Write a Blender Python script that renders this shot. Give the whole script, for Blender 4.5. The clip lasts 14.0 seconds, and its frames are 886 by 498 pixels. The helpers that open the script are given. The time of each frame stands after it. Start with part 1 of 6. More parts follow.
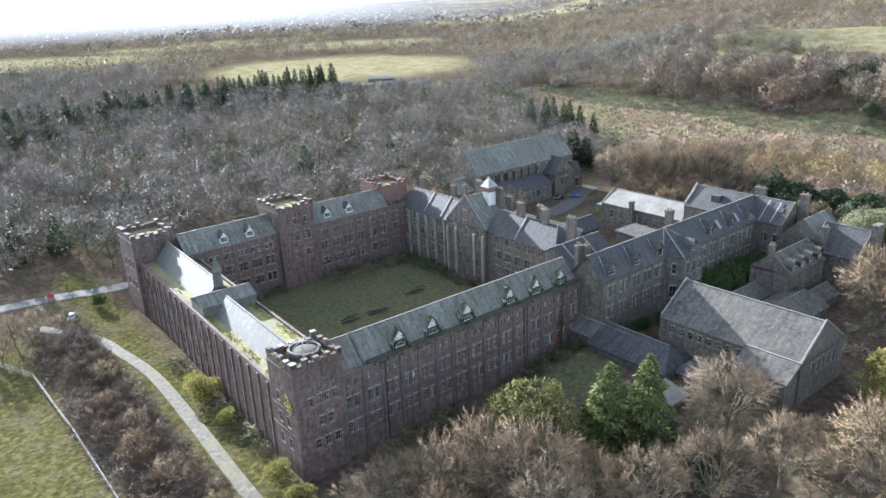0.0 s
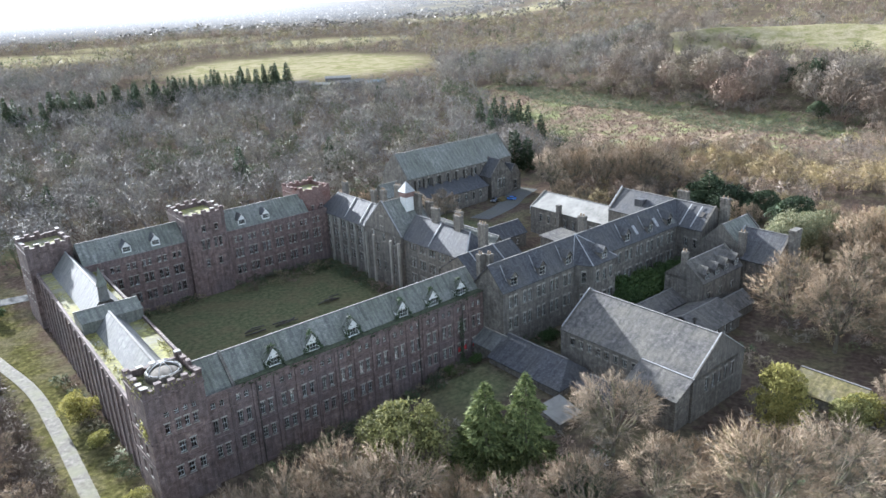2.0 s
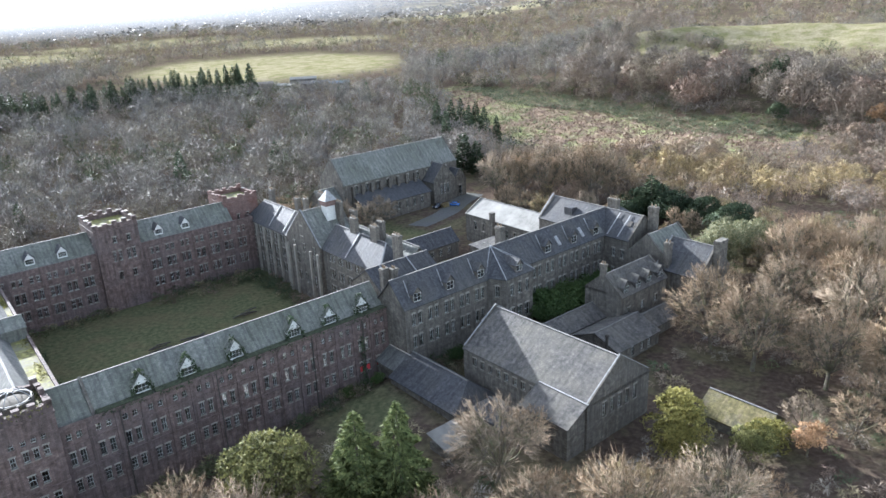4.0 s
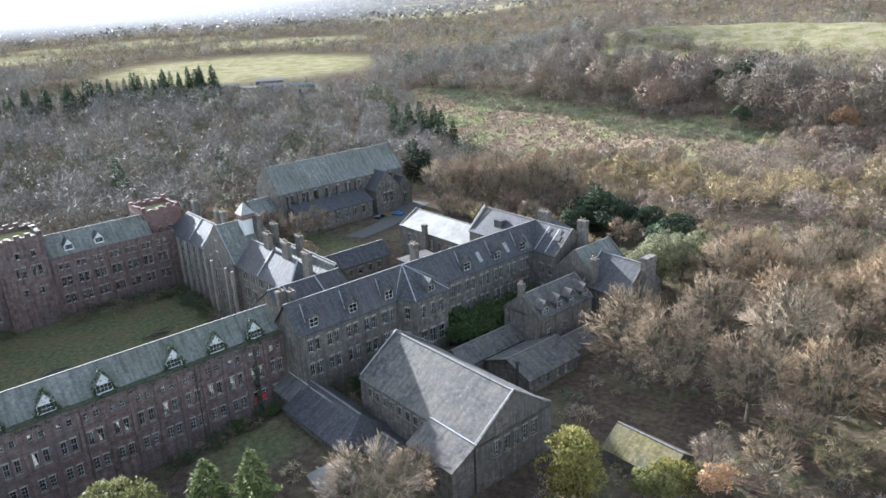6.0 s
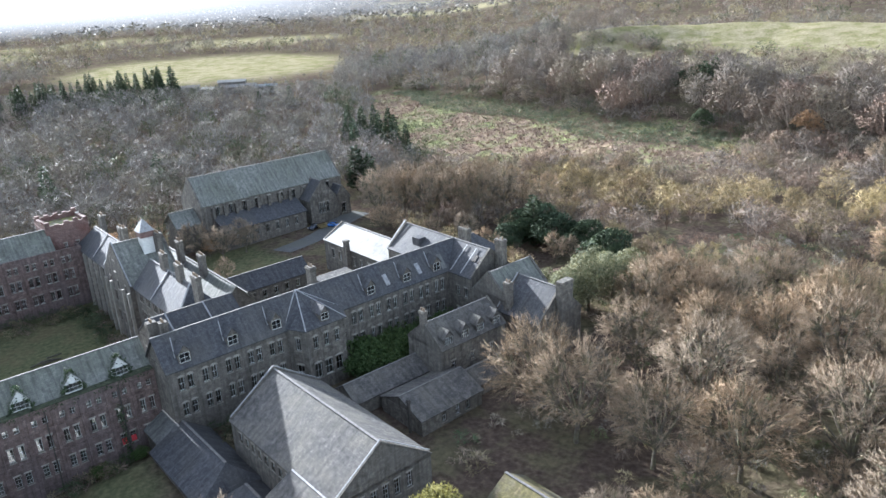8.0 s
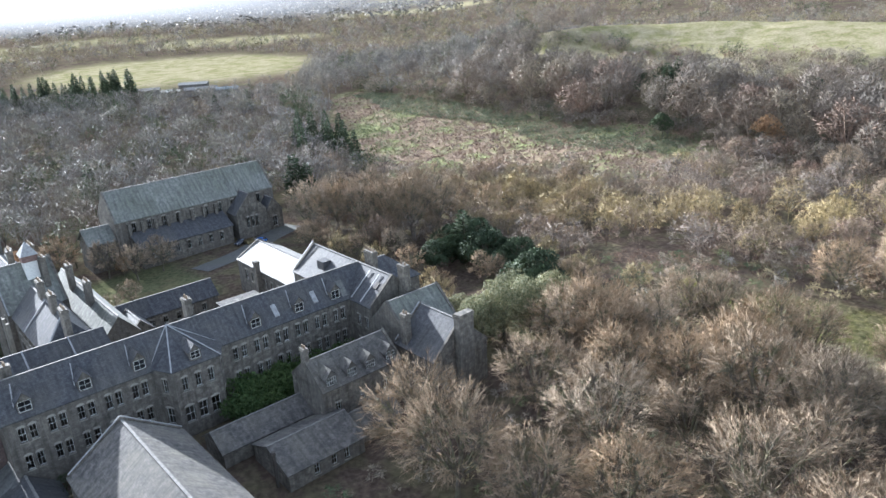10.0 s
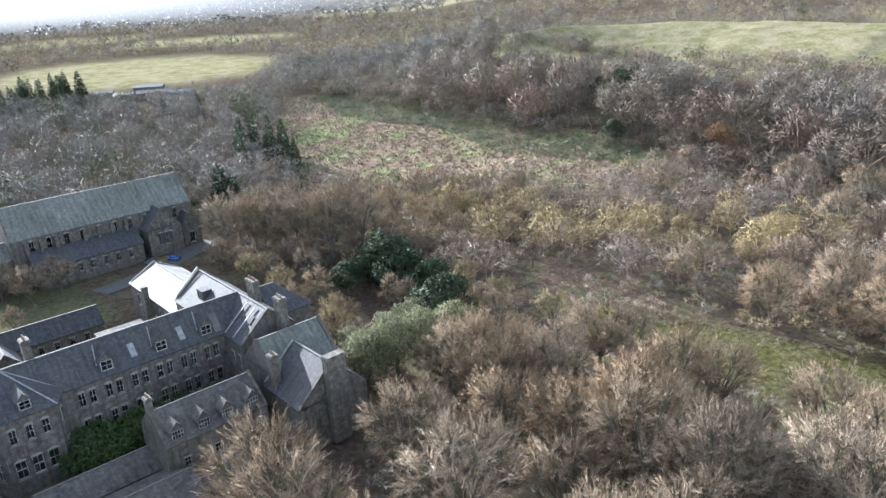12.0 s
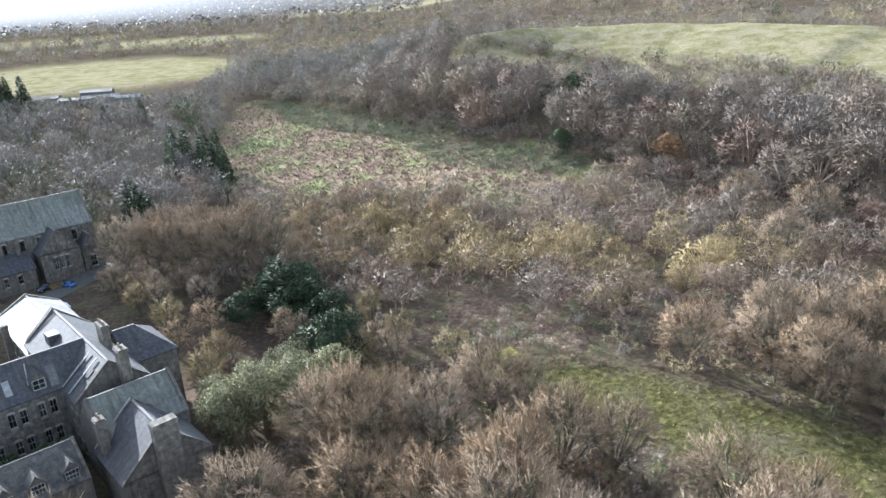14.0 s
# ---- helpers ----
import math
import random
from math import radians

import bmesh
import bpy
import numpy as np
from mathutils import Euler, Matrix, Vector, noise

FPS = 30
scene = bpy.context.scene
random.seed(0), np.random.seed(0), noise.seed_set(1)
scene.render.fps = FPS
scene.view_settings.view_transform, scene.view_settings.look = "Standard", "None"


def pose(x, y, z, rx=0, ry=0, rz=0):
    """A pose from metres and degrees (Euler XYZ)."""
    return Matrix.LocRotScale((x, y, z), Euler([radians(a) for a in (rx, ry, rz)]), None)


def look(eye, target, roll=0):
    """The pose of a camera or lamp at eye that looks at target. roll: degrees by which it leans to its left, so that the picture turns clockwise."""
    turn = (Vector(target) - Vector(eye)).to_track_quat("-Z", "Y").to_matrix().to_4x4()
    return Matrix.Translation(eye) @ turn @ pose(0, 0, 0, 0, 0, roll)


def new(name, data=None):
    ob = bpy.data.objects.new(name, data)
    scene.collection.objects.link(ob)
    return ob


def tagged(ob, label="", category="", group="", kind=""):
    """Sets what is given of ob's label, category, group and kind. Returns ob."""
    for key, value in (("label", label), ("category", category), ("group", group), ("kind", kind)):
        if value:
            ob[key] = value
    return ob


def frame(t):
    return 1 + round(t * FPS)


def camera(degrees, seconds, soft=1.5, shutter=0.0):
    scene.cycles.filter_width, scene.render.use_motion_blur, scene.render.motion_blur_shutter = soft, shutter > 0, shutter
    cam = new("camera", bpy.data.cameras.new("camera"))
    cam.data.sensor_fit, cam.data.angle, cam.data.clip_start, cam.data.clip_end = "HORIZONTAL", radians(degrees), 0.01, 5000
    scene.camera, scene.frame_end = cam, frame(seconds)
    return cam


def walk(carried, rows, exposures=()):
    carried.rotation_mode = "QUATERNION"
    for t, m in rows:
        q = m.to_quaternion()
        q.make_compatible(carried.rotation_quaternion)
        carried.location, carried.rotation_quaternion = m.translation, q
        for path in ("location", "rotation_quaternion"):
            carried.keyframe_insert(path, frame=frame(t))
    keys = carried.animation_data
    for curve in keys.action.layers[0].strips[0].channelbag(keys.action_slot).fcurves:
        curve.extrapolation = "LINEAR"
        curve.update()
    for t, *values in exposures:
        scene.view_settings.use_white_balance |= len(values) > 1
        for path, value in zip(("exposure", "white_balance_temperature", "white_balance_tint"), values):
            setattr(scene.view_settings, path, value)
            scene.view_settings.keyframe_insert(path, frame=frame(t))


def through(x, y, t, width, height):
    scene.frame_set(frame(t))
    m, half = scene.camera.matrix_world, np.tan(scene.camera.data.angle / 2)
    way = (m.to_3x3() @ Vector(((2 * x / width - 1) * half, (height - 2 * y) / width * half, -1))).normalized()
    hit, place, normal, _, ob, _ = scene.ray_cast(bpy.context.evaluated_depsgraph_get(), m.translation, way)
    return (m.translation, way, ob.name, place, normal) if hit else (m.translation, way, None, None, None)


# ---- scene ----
cam = camera(62.5, 14.0, soft=1.5)
METRES, EYE, TILT, LEAN, TURN = 160.0, 78.0, -19.3, 2.3, 0.0
ROWS = [
    (0.0, 0.0, 0.0, 0.0, 0.0, 0.0, -0.0),
    (0.5, 0.0272, 0.0116, 0.0045, -0.02, -0.09, 0.04),
    (1.0, 0.0566, 0.0223, 0.0084, -0.2, -0.14, 0.17),
    (1.5, 0.0882, 0.032, 0.0115, -0.61, -0.17, 0.37),
    (2.0, 0.1203, 0.0417, 0.0158, -1.05, -0.19, 0.45),
    (2.5, 0.151, 0.0523, 0.0203, -1.13, -0.17, 0.47),
    (3.0, 0.1807, 0.0634, 0.0243, -1.26, -0.2, 0.54),
    (5.5, 0.3247, 0.1303, 0.051, -1.75, -0.35, 0.86),
    (6.0, 0.3531, 0.1465, 0.0573, -1.84, -0.37, 0.94),
    (6.5, 0.3824, 0.1632, 0.0642, -1.85, -0.47, 0.96),
    (7.0, 0.4125, 0.1805, 0.0711, -1.95, -0.55, 1.03),
    (7.5, 0.4428, 0.1991, 0.078, -2.16, -0.57, 1.1),
    (8.0, 0.4735, 0.2181, 0.0858, -2.18, -0.55, 1.08),
    (10.5, 0.632, 0.3083, 0.126, -2.39, -0.83, 1.42),
    (11.0, 0.665, 0.3273, 0.1339, -2.49, -0.88, 1.44),
    (11.5, 0.6984, 0.3472, 0.1422, -2.57, -0.94, 1.47),
    (12.0, 0.7313, 0.3677, 0.15, -2.69, -0.95, 1.52),
    (12.5, 0.7637, 0.3891, 0.1584, -2.88, -0.99, 1.56),
    (13.0, 0.796, 0.4116, 0.1675, -3.03, -1.01, 1.59),
    (13.5, 0.8288, 0.4357, 0.177, -3.16, -1.02, 1.68),
    (14.0, 0.8621, 0.4603, 0.187, -3.21, -1.05, 1.75),
]
walk(cam, [(t, pose(0, 0, EYE, TILT, LEAN, TURN) @ pose(METRES * x, METRES * y, METRES * z, 90 + pitch, roll, yaw)) for t, x, y, z, yaw, pitch, roll in ROWS], [(0.0, 2.27, 5630, 10), (14.0, 2.2, 5530, 10)])

# ---- light ----
SUN_AZ, SUN_EL = -39.0, 16.5          # degrees from +y towards +x, and above the horizon
world = bpy.data.worlds.new("sky")
scene.world = world
world.use_nodes = True
wn = world.node_tree
sky = wn.nodes.new("ShaderNodeTexSky")
sky.sky_type, sky.sun_disc = "NISHITA", False
sky.sun_elevation, sky.sun_rotation = radians(SUN_EL), radians(SUN_AZ % 360)
sky.air_density, sky.dust_density, sky.ozone_density = 1.0, 1.5, 1.5
pale = wn.nodes.new("ShaderNodeHueSaturation")          # thin high haze takes the blue out of the sky
pale.inputs["Saturation"].default_value = 0.42
wn.links.new(sky.outputs[0], pale.inputs["Color"])
wn.links.new(pale.outputs[0], wn.nodes["Background"].inputs[0])
wn.nodes["Background"].inputs[1].default_value = 0.128
sun = new("sun", bpy.data.lights.new("sun", "SUN"))
sun.data.energy, sun.data.angle, sun.data.color = 4.9, radians(0.8), (1.0, 0.96, 0.9)
sun_way = Vector((math.sin(radians(SUN_AZ)) * math.cos(radians(SUN_EL)), math.cos(radians(SUN_AZ)) * math.cos(radians(SUN_EL)), math.sin(radians(SUN_EL))))
sun.matrix_world = look(sun_way * 300, (0, 0, 0))

# a glowing sheet that imitates haze over the far valley, towards the sun
def haze_sheet():
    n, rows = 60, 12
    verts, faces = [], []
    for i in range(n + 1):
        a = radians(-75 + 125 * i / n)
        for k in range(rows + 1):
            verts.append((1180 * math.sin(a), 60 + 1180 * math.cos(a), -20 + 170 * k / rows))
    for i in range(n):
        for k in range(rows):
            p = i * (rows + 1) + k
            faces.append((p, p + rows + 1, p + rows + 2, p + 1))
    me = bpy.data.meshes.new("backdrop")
    me.from_pydata(verts, [], faces)
    m = bpy.data.materials.new("mist")
    m.use_nodes = True
    nt = m.node_tree
    nt.nodes.remove(nt.nodes["Principled BSDF"])
    xyz = nt.nodes.new("ShaderNodeSeparateXYZ")
    nt.links.new(nt.nodes.new("ShaderNodeNewGeometry").outputs["Position"], xyz.inputs[0])

    def span(src, a, b, lo, hi):
        r = nt.nodes.new("ShaderNodeMapRange")
        r.interpolation_type = "SMOOTHSTEP"
        for k, val in enumerate((a, b, lo, hi)):
            r.inputs[k + 1].default_value = val
        nt.links.new(src, r.inputs[0])
        return r.outputs[0]
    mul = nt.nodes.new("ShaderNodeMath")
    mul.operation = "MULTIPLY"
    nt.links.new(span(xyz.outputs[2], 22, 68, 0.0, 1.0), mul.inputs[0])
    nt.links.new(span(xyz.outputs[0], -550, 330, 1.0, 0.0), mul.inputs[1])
    # the haze's brightness is emission, stronger with height and weaker towards +x
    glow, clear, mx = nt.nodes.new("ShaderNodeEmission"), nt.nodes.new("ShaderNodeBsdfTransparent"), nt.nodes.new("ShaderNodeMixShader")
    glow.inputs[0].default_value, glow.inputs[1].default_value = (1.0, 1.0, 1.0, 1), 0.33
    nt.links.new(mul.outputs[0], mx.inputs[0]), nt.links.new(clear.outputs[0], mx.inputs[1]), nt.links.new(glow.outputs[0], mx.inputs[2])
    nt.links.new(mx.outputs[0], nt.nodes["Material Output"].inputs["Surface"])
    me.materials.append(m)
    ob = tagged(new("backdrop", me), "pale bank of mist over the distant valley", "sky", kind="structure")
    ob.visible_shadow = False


haze_sheet()

# ---- materials ----


def ramp_of(nt, fac, stops):
    r = nt.nodes.new("ShaderNodeValToRGB")
    while len(r.color_ramp.elements) < len(stops):
        r.color_ramp.elements.new(0.5)
    for e, (p, c) in zip(r.color_ramp.elements, stops):
        e.position, e.color = p, (*c, 1)
    nt.links.new(fac, r.inputs[0])
    return r.outputs[0]


def noise_of(nt, vector, scale, detail=5.0, rough=0.6):
    n = nt.nodes.new("ShaderNodeTexNoise")
    n.inputs["Scale"].default_value, n.inputs["Detail"].default_value, n.inputs["Roughness"].default_value = scale, detail, rough
    nt.links.new(vector, n.inputs["Vector"])
    return n.outputs["Fac"]


def mix_of(nt, fac, a, b, kind="MIX"):
    m = nt.nodes.new("ShaderNodeMix")
    m.data_type, m.blend_type = "RGBA", kind
    for sock, val in ((m.inputs[0], fac), (m.inputs[6], a), (m.inputs[7], b)):
        if isinstance(val, (int, float)):
            sock.default_value = val
        elif isinstance(val, tuple):
            sock.default_value = (*val, 1)
        else:
            nt.links.new(val, sock)
    return m.outputs[2]


def surface(name, stops, fine=1.2, coarse=0.12, rough=0.85, bump=0.3, stain=None, brick=None, mortar=None, vary=0.0, spec=0.3, metal=0.0, bump_size=0.05, streak=0.0):
    """A weathered surface: fine grain over the colours of stops, large stains, and courses where brick gives their width and height."""
    m = bpy.data.materials.new(name)
    m.use_nodes = True
    nt = m.node_tree
    b = nt.nodes["Principled BSDF"]
    tc = nt.nodes.new("ShaderNodeTexCoord")
    obj = tc.outputs["Object"]
    grain = noise_of(nt, obj, fine)
    col = ramp_of(nt, grain, stops)
    big = noise_of(nt, obj, coarse, 3.0)
    if stain:
        f = ramp_of(nt, big, [(0.42, (0, 0, 0)), (0.68, (1, 1, 1))])
        col = mix_of(nt, f, col, stain)
    height = grain
    if streak:
        mp = nt.nodes.new("ShaderNodeMapping")
        mp.inputs["Scale"].default_value = (1.5, 0.13, 1.0)
        nt.links.new(tc.outputs["UV"], mp.inputs["Vector"])
        run = noise_of(nt, mp.outputs[0], 1.0, 4.0, 0.65)
        col = mix_of(nt, streak, col, ramp_of(nt, run, [(0.32, (0.35, 0.36, 0.34)), (0.5, (1, 1, 1)), (0.72, (1.6, 1.58, 1.5))]), "MULTIPLY")
    if brick:
        bt = nt.nodes.new("ShaderNodeTexBrick")
        nt.links.new(tc.outputs["UV"], bt.inputs["Vector"])
        bt.inputs["Scale"].default_value = 1.0
        bt.inputs["Brick Width"].default_value, bt.inputs["Row Height"].default_value = brick
        bt.inputs["Mortar Size"].default_value, bt.inputs["Mortar Smooth"].default_value = 0.02, 0.3
        bt.inputs["Color1"].default_value, bt.inputs["Color2"].default_value = (1, 1, 1, 1), (0.62, 0.62, 0.64, 1)
        bt.inputs["Mortar"].default_value = (*(mortar or (0.5, 0.5, 0.5)), 1)
        col = mix_of(nt, 0.75, col, bt.outputs["Color"], "MULTIPLY")
        h = nt.nodes.new("ShaderNodeMath")
        h.operation = "SUBTRACT"
        nt.links.new(grain, h.inputs[0]), nt.links.new(bt.outputs["Fac"], h.inputs[1])
        height = h.outputs[0]
    if vary:
        oi = nt.nodes.new("ShaderNodeObjectInfo")
        hs = nt.nodes.new("ShaderNodeHueSaturation")
        mr = nt.nodes.new("ShaderNodeMapRange")
        nt.links.new(oi.outputs["Random"], mr.inputs[0])
        mr.inputs[3].default_value, mr.inputs[4].default_value = 1 - vary, 1 + vary
        nt.links.new(mr.outputs[0], hs.inputs["Value"])
        mr2 = nt.nodes.new("ShaderNodeMapRange")
        mul = nt.nodes.new("ShaderNodeMath")
        mul.operation = "FRACT"
        m7 = nt.nodes.new("ShaderNodeMath")
        m7.operation, m7.inputs[1].default_value = "MULTIPLY", 7.3
        nt.links.new(oi.outputs["Random"], m7.inputs[0]), nt.links.new(m7.outputs[0], mul.inputs[0])
        nt.links.new(mul.outputs[0], mr2.inputs[0])
        mr2.inputs[3].default_value, mr2.inputs[4].default_value = 0.5 - vary * 0.07, 0.5 + vary * 0.07
        nt.links.new(mr2.outputs[0], hs.inputs["Hue"])
        nt.links.new(col, hs.inputs["Color"])
        col = hs.outputs[0]
    nt.links.new(col, b.inputs["Base Color"])
    b.inputs["Roughness"].default_value, b.inputs["Metallic"].default_value = rough, metal
    b.inputs["Specular IOR Level"].default_value = spec
    if bump:
        bn = nt.nodes.new("ShaderNodeBump")
        bn.inputs["Strength"].default_value, bn.inputs["Distance"].default_value = bump, bump_size
        nt.links.new(height, bn.inputs["Height"])
        nt.links.new(bn.outputs[0], b.inputs["Normal"])
    return m


STONE_RED = surface("red_sandstone", [(0.3, (0.085, 0.06, 0.053)), (0.5, (0.145, 0.106, 0.093)), (0.7, (0.21, 0.16, 0.14))], 0.9, 0.09, 0.9, 0.5, (0.13, 0.105, 0.1), (0.6, 0.3), (0.55, 0.5, 0.47), streak=0.6)
STONE_GREY = surface("grey_rubble_stone", [(0.3, (0.078, 0.069, 0.058)), (0.5, (0.138, 0.125, 0.105)), (0.7, (0.215, 0.197, 0.165))], 1.1, 0.1, 0.92, 0.5, (0.12, 0.11, 0.095), (0.5, 0.25), (0.6, 0.57, 0.52), streak=0.55)
BRICK_RED = surface("red_brick", [(0.3, (0.15, 0.1, 0.085)), (0.6, (0.21, 0.145, 0.125)), (0.75, (0.26, 0.19, 0.165))], 1.2, 0.12, 0.9, 0.4, (0.16, 0.08, 0.065), (0.45, 0.15), (0.6, 0.5, 0.45))
DRESSED = surface("dressed_stone", [(0.3, (0.2, 0.185, 0.155)), (0.6, (0.29, 0.27, 0.23)), (0.75, (0.37, 0.345, 0.3))], 1.5, 0.3, 0.85, 0.3, (0.2, 0.19, 0.16))
SLATE = surface("blue_grey_slate", [(0.3, (0.04, 0.041, 0.045)), (0.5, (0.063, 0.064, 0.069)), (0.72, (0.095, 0.094, 0.096))], 1.6, 0.13, 0.72, 0.25, (0.082, 0.079, 0.074), (0.45, 0.3), (0.45, 0.45, 0.45), spec=0.25, streak=0.5)
SLATE_OLD = surface("lichened_old_slate", [(0.3, (0.055, 0.052, 0.05)), (0.5, (0.095, 0.089, 0.083)), (0.72, (0.16, 0.15, 0.136))], 1.1, 0.22, 0.82, 0.35, (0.135, 0.125, 0.105), (0.45, 0.3), (0.5, 0.5, 0.48), spec=0.2, streak=0.4)
SLATE_GREEN = surface("green_weathered_slate", [(0.3, (0.118, 0.12, 0.106)), (0.5, (0.17, 0.171, 0.152)), (0.72, (0.235, 0.234, 0.21))], 1.3, 0.11, 0.72, 0.2, (0.122, 0.126, 0.1), (0.5, 0.35), (0.5, 0.55, 0.5), spec=0.3, streak=0.6)
SLATE_PALE = surface("pale_grey_slate", [(0.3, (0.085, 0.085, 0.082)), (0.55, (0.125, 0.125, 0.12)), (0.75, (0.18, 0.178, 0.168))], 1.3, 0.12, 0.66, 0.2, (0.12, 0.12, 0.105), (0.45, 0.3), (0.6, 0.6, 0.58), spec=0.3, streak=0.7)
SLATE_MOSS = surface("mossy_slate", [(0.3, (0.085, 0.075, 0.034)), (0.5, (0.15, 0.13, 0.052)), (0.7, (0.22, 0.175, 0.1))], 0.9, 0.2, 0.9, 0.6, (0.12, 0.11, 0.09), (0.45, 0.3), (0.5, 0.5, 0.45), streak=0.5)
RIDGE = surface("weathered_ridge_tile", [(0.3, (0.09, 0.086, 0.08)), (0.6, (0.16, 0.152, 0.14)), (0.8, (0.25, 0.24, 0.22))], 2.5, 0.5, 0.85, 0.3)
LEAD = surface("lead_flashing", [(0.3, (0.17, 0.17, 0.168)), (0.6, (0.28, 0.28, 0.275)), (0.8, (0.4, 0.4, 0.39))], 2.0, 0.4, 0.65, 0.1, spec=0.3)
MOSS = surface("moss_on_flat_roof", [(0.3, (0.1, 0.09, 0.042)), (0.48, (0.17, 0.16, 0.06)), (0.6, (0.26, 0.245, 0.07)), (0.75, (0.36, 0.34, 0.2))], 1.1, 0.25, 0.95, 0.6, (0.18, 0.17, 0.13))
PAINT_WHITE = surface("white_window_paint", [(0.3, (0.46, 0.46, 0.43)), (0.6, (0.62, 0.62, 0.58))], 3.0, 0.5, 0.6, 0.1)
TIMBER_DARK = surface("dark_timber", [(0.3, (0.03, 0.028, 0.025)), (0.7, (0.07, 0.06, 0.05))], 3.0, 0.5, 0.8, 0.3)
PLASTER = surface("stained_plaster_floor", [(0.3, (0.072, 0.0675, 0.0585)), (0.6, (0.135, 0.126, 0.113))], 0.8, 0.2, 0.9, 0.2)
GRAVEL = surface("gravel_track", [(0.3, (0.085, 0.076, 0.06)), (0.55, (0.14, 0.128, 0.105)), (0.75, (0.22, 0.204, 0.175))], 1.1, 0.16, 0.95, 0.5, (0.15, 0.145, 0.09))
ROOF_SHEET = surface("pale_sheet_roof", [(0.3, (0.115, 0.11, 0.098)), (0.6, (0.165, 0.158, 0.14))], 1.0, 0.2, 0.7, 0.15, (0.225, 0.217, 0.192))
ASPHALT = surface("worn_asphalt", [(0.3, (0.06, 0.06, 0.058)), (0.7, (0.11, 0.108, 0.1))], 1.2, 0.12, 0.9, 0.3, (0.085, 0.085, 0.07))


def glass_material():
    m = bpy.data.materials.new("window_glass")
    m.use_nodes = True
    b = m.node_tree.nodes["Principled BSDF"]
    b.inputs["Base Color"].default_value = (0.5, 0.54, 0.54, 1)
    b.inputs["Roughness"].default_value, b.inputs["Transmission Weight"].default_value, b.inputs["IOR"].default_value = 0.03, 1.0, 1.05
    return m


GLASS = glass_material()

# ---- building blocks of the site: u runs along the long wing, v away from it ----
SITE = Matrix.Translation((-27.0, 104.0, 0)) @ pose(0, 0, 0, 0, 0, 39.0)
INV = SITE.inverted()


def at_site(u, v, z=0.0):
    return SITE @ Vector((u, v, z))


def mesh_of(name, bm, material, smooth=False):
    me = bpy.data.meshes.new(name)
    bm.normal_update()
    bm.to_mesh(me)
    bm.free()
    for mt in (material if isinstance(material, (list, tuple)) else [material]):
        me.materials.append(mt)
    if smooth:
        me.polygons.foreach_set("use_smooth", [True] * len(me.polygons))
    return me


def thing(name, label, category, u, v, z=0.0, group="", turn=0.0):
    """The empty at the base of a thing that stands on the site's grid."""
    ob = new(name)
    ob.matrix_world = SITE @ pose(u, v, z, 0, 0, turn)
    return tagged(ob, label, category, group)


def part(name, bm, material, parent, label="", smooth=False):
    """Links a bmesh given in site coordinates as one mesh under a thing or a part."""
    me = mesh_of(name, bm, material, smooth)
    ob = new(name, me)
    base = parent
    while base.parent:
        base = base.parent
    me.transform(base.matrix_basis.inverted() @ SITE)
    ob.parent = parent
    return tagged(ob, label)


def uv_faces(bm, faces, along, origin=(0, 0, 0)):
    lay = bm.loops.layers.uv.verify()
    a = Vector(along).normalized()
    for f in faces:
        f.normal_update()
        b = f.normal.cross(a)
        if b.length < 0.2:
            a2 = Vector((-a.y, a.x, 0))
            b = f.normal.cross(a2)
            for lp in f.loops:
                lp[lay].uv = (lp.vert.co.dot(a2), lp.vert.co.dot(b))
            continue
        for lp in f.loops:
            lp[lay].uv = (lp.vert.co.dot(a), lp.vert.co.dot(b))


def quad(bm, *pts):
    return bm.faces.new([bm.verts.new(p) for p in pts])


def box(bm, u0, v0, z0, u1, v1, z1):
    p = [(u0, v0, z0), (u1, v0, z0), (u1, v1, z0), (u0, v1, z0), (u0, v0, z1), (u1, v0, z1), (u1, v1, z1), (u0, v1, z1)]
    vs = [bm.verts.new(q) for q in p]
    fs = [bm.faces.new([vs[i] for i in q]) for q in ((3, 2, 1, 0), (4, 5, 6, 7), (0, 1, 5, 4), (1, 2, 6, 5), (2, 3, 7, 6), (3, 0, 4, 7))]
    for f, al in zip(fs, ((1, 0, 0), (1, 0, 0), (1, 0, 0), (0, 1, 0), (1, 0, 0), (0, 1, 0))):
        uv_faces(bm, [f], al)
    return vs


def slab(bm, pts, thick=0.25, along=None):
    """A solid plate under the polygon pts, as thick straight down as given."""
    top = [bm.verts.new(p) for p in pts]
    low = [bm.verts.new((p[0], p[1], p[2] - thick)) for p in pts]
    n = len(pts)
    fs = [bm.faces.new(top), bm.faces.new(low[::-1])]
    for i in range(n):
        fs.append(bm.faces.new((top[i], low[i], low[(i + 1) % n], top[(i + 1) % n])))
    uv_faces(bm, fs, along or (Vector(pts[1]) - Vector(pts[0])))
    return fs


def prism(bm, outline, way, along=(1, 0, 0)):
    """The polygon outline drawn out along way."""
    a = [bm.verts.new(p) for p in outline]
    b = [bm.verts.new(Vector(p) + Vector(way)) for p in outline]
    n = len(a)
    fs = [bm.faces.new(a), bm.faces.new(b[::-1])]
    for i in range(n):
        fs.append(bm.faces.new((a[i], b[i], b[(i + 1) % n], a[(i + 1) % n])))
    bmesh.ops.recalc_face_normals(bm, faces=fs)
    uv_faces(bm, fs, along)


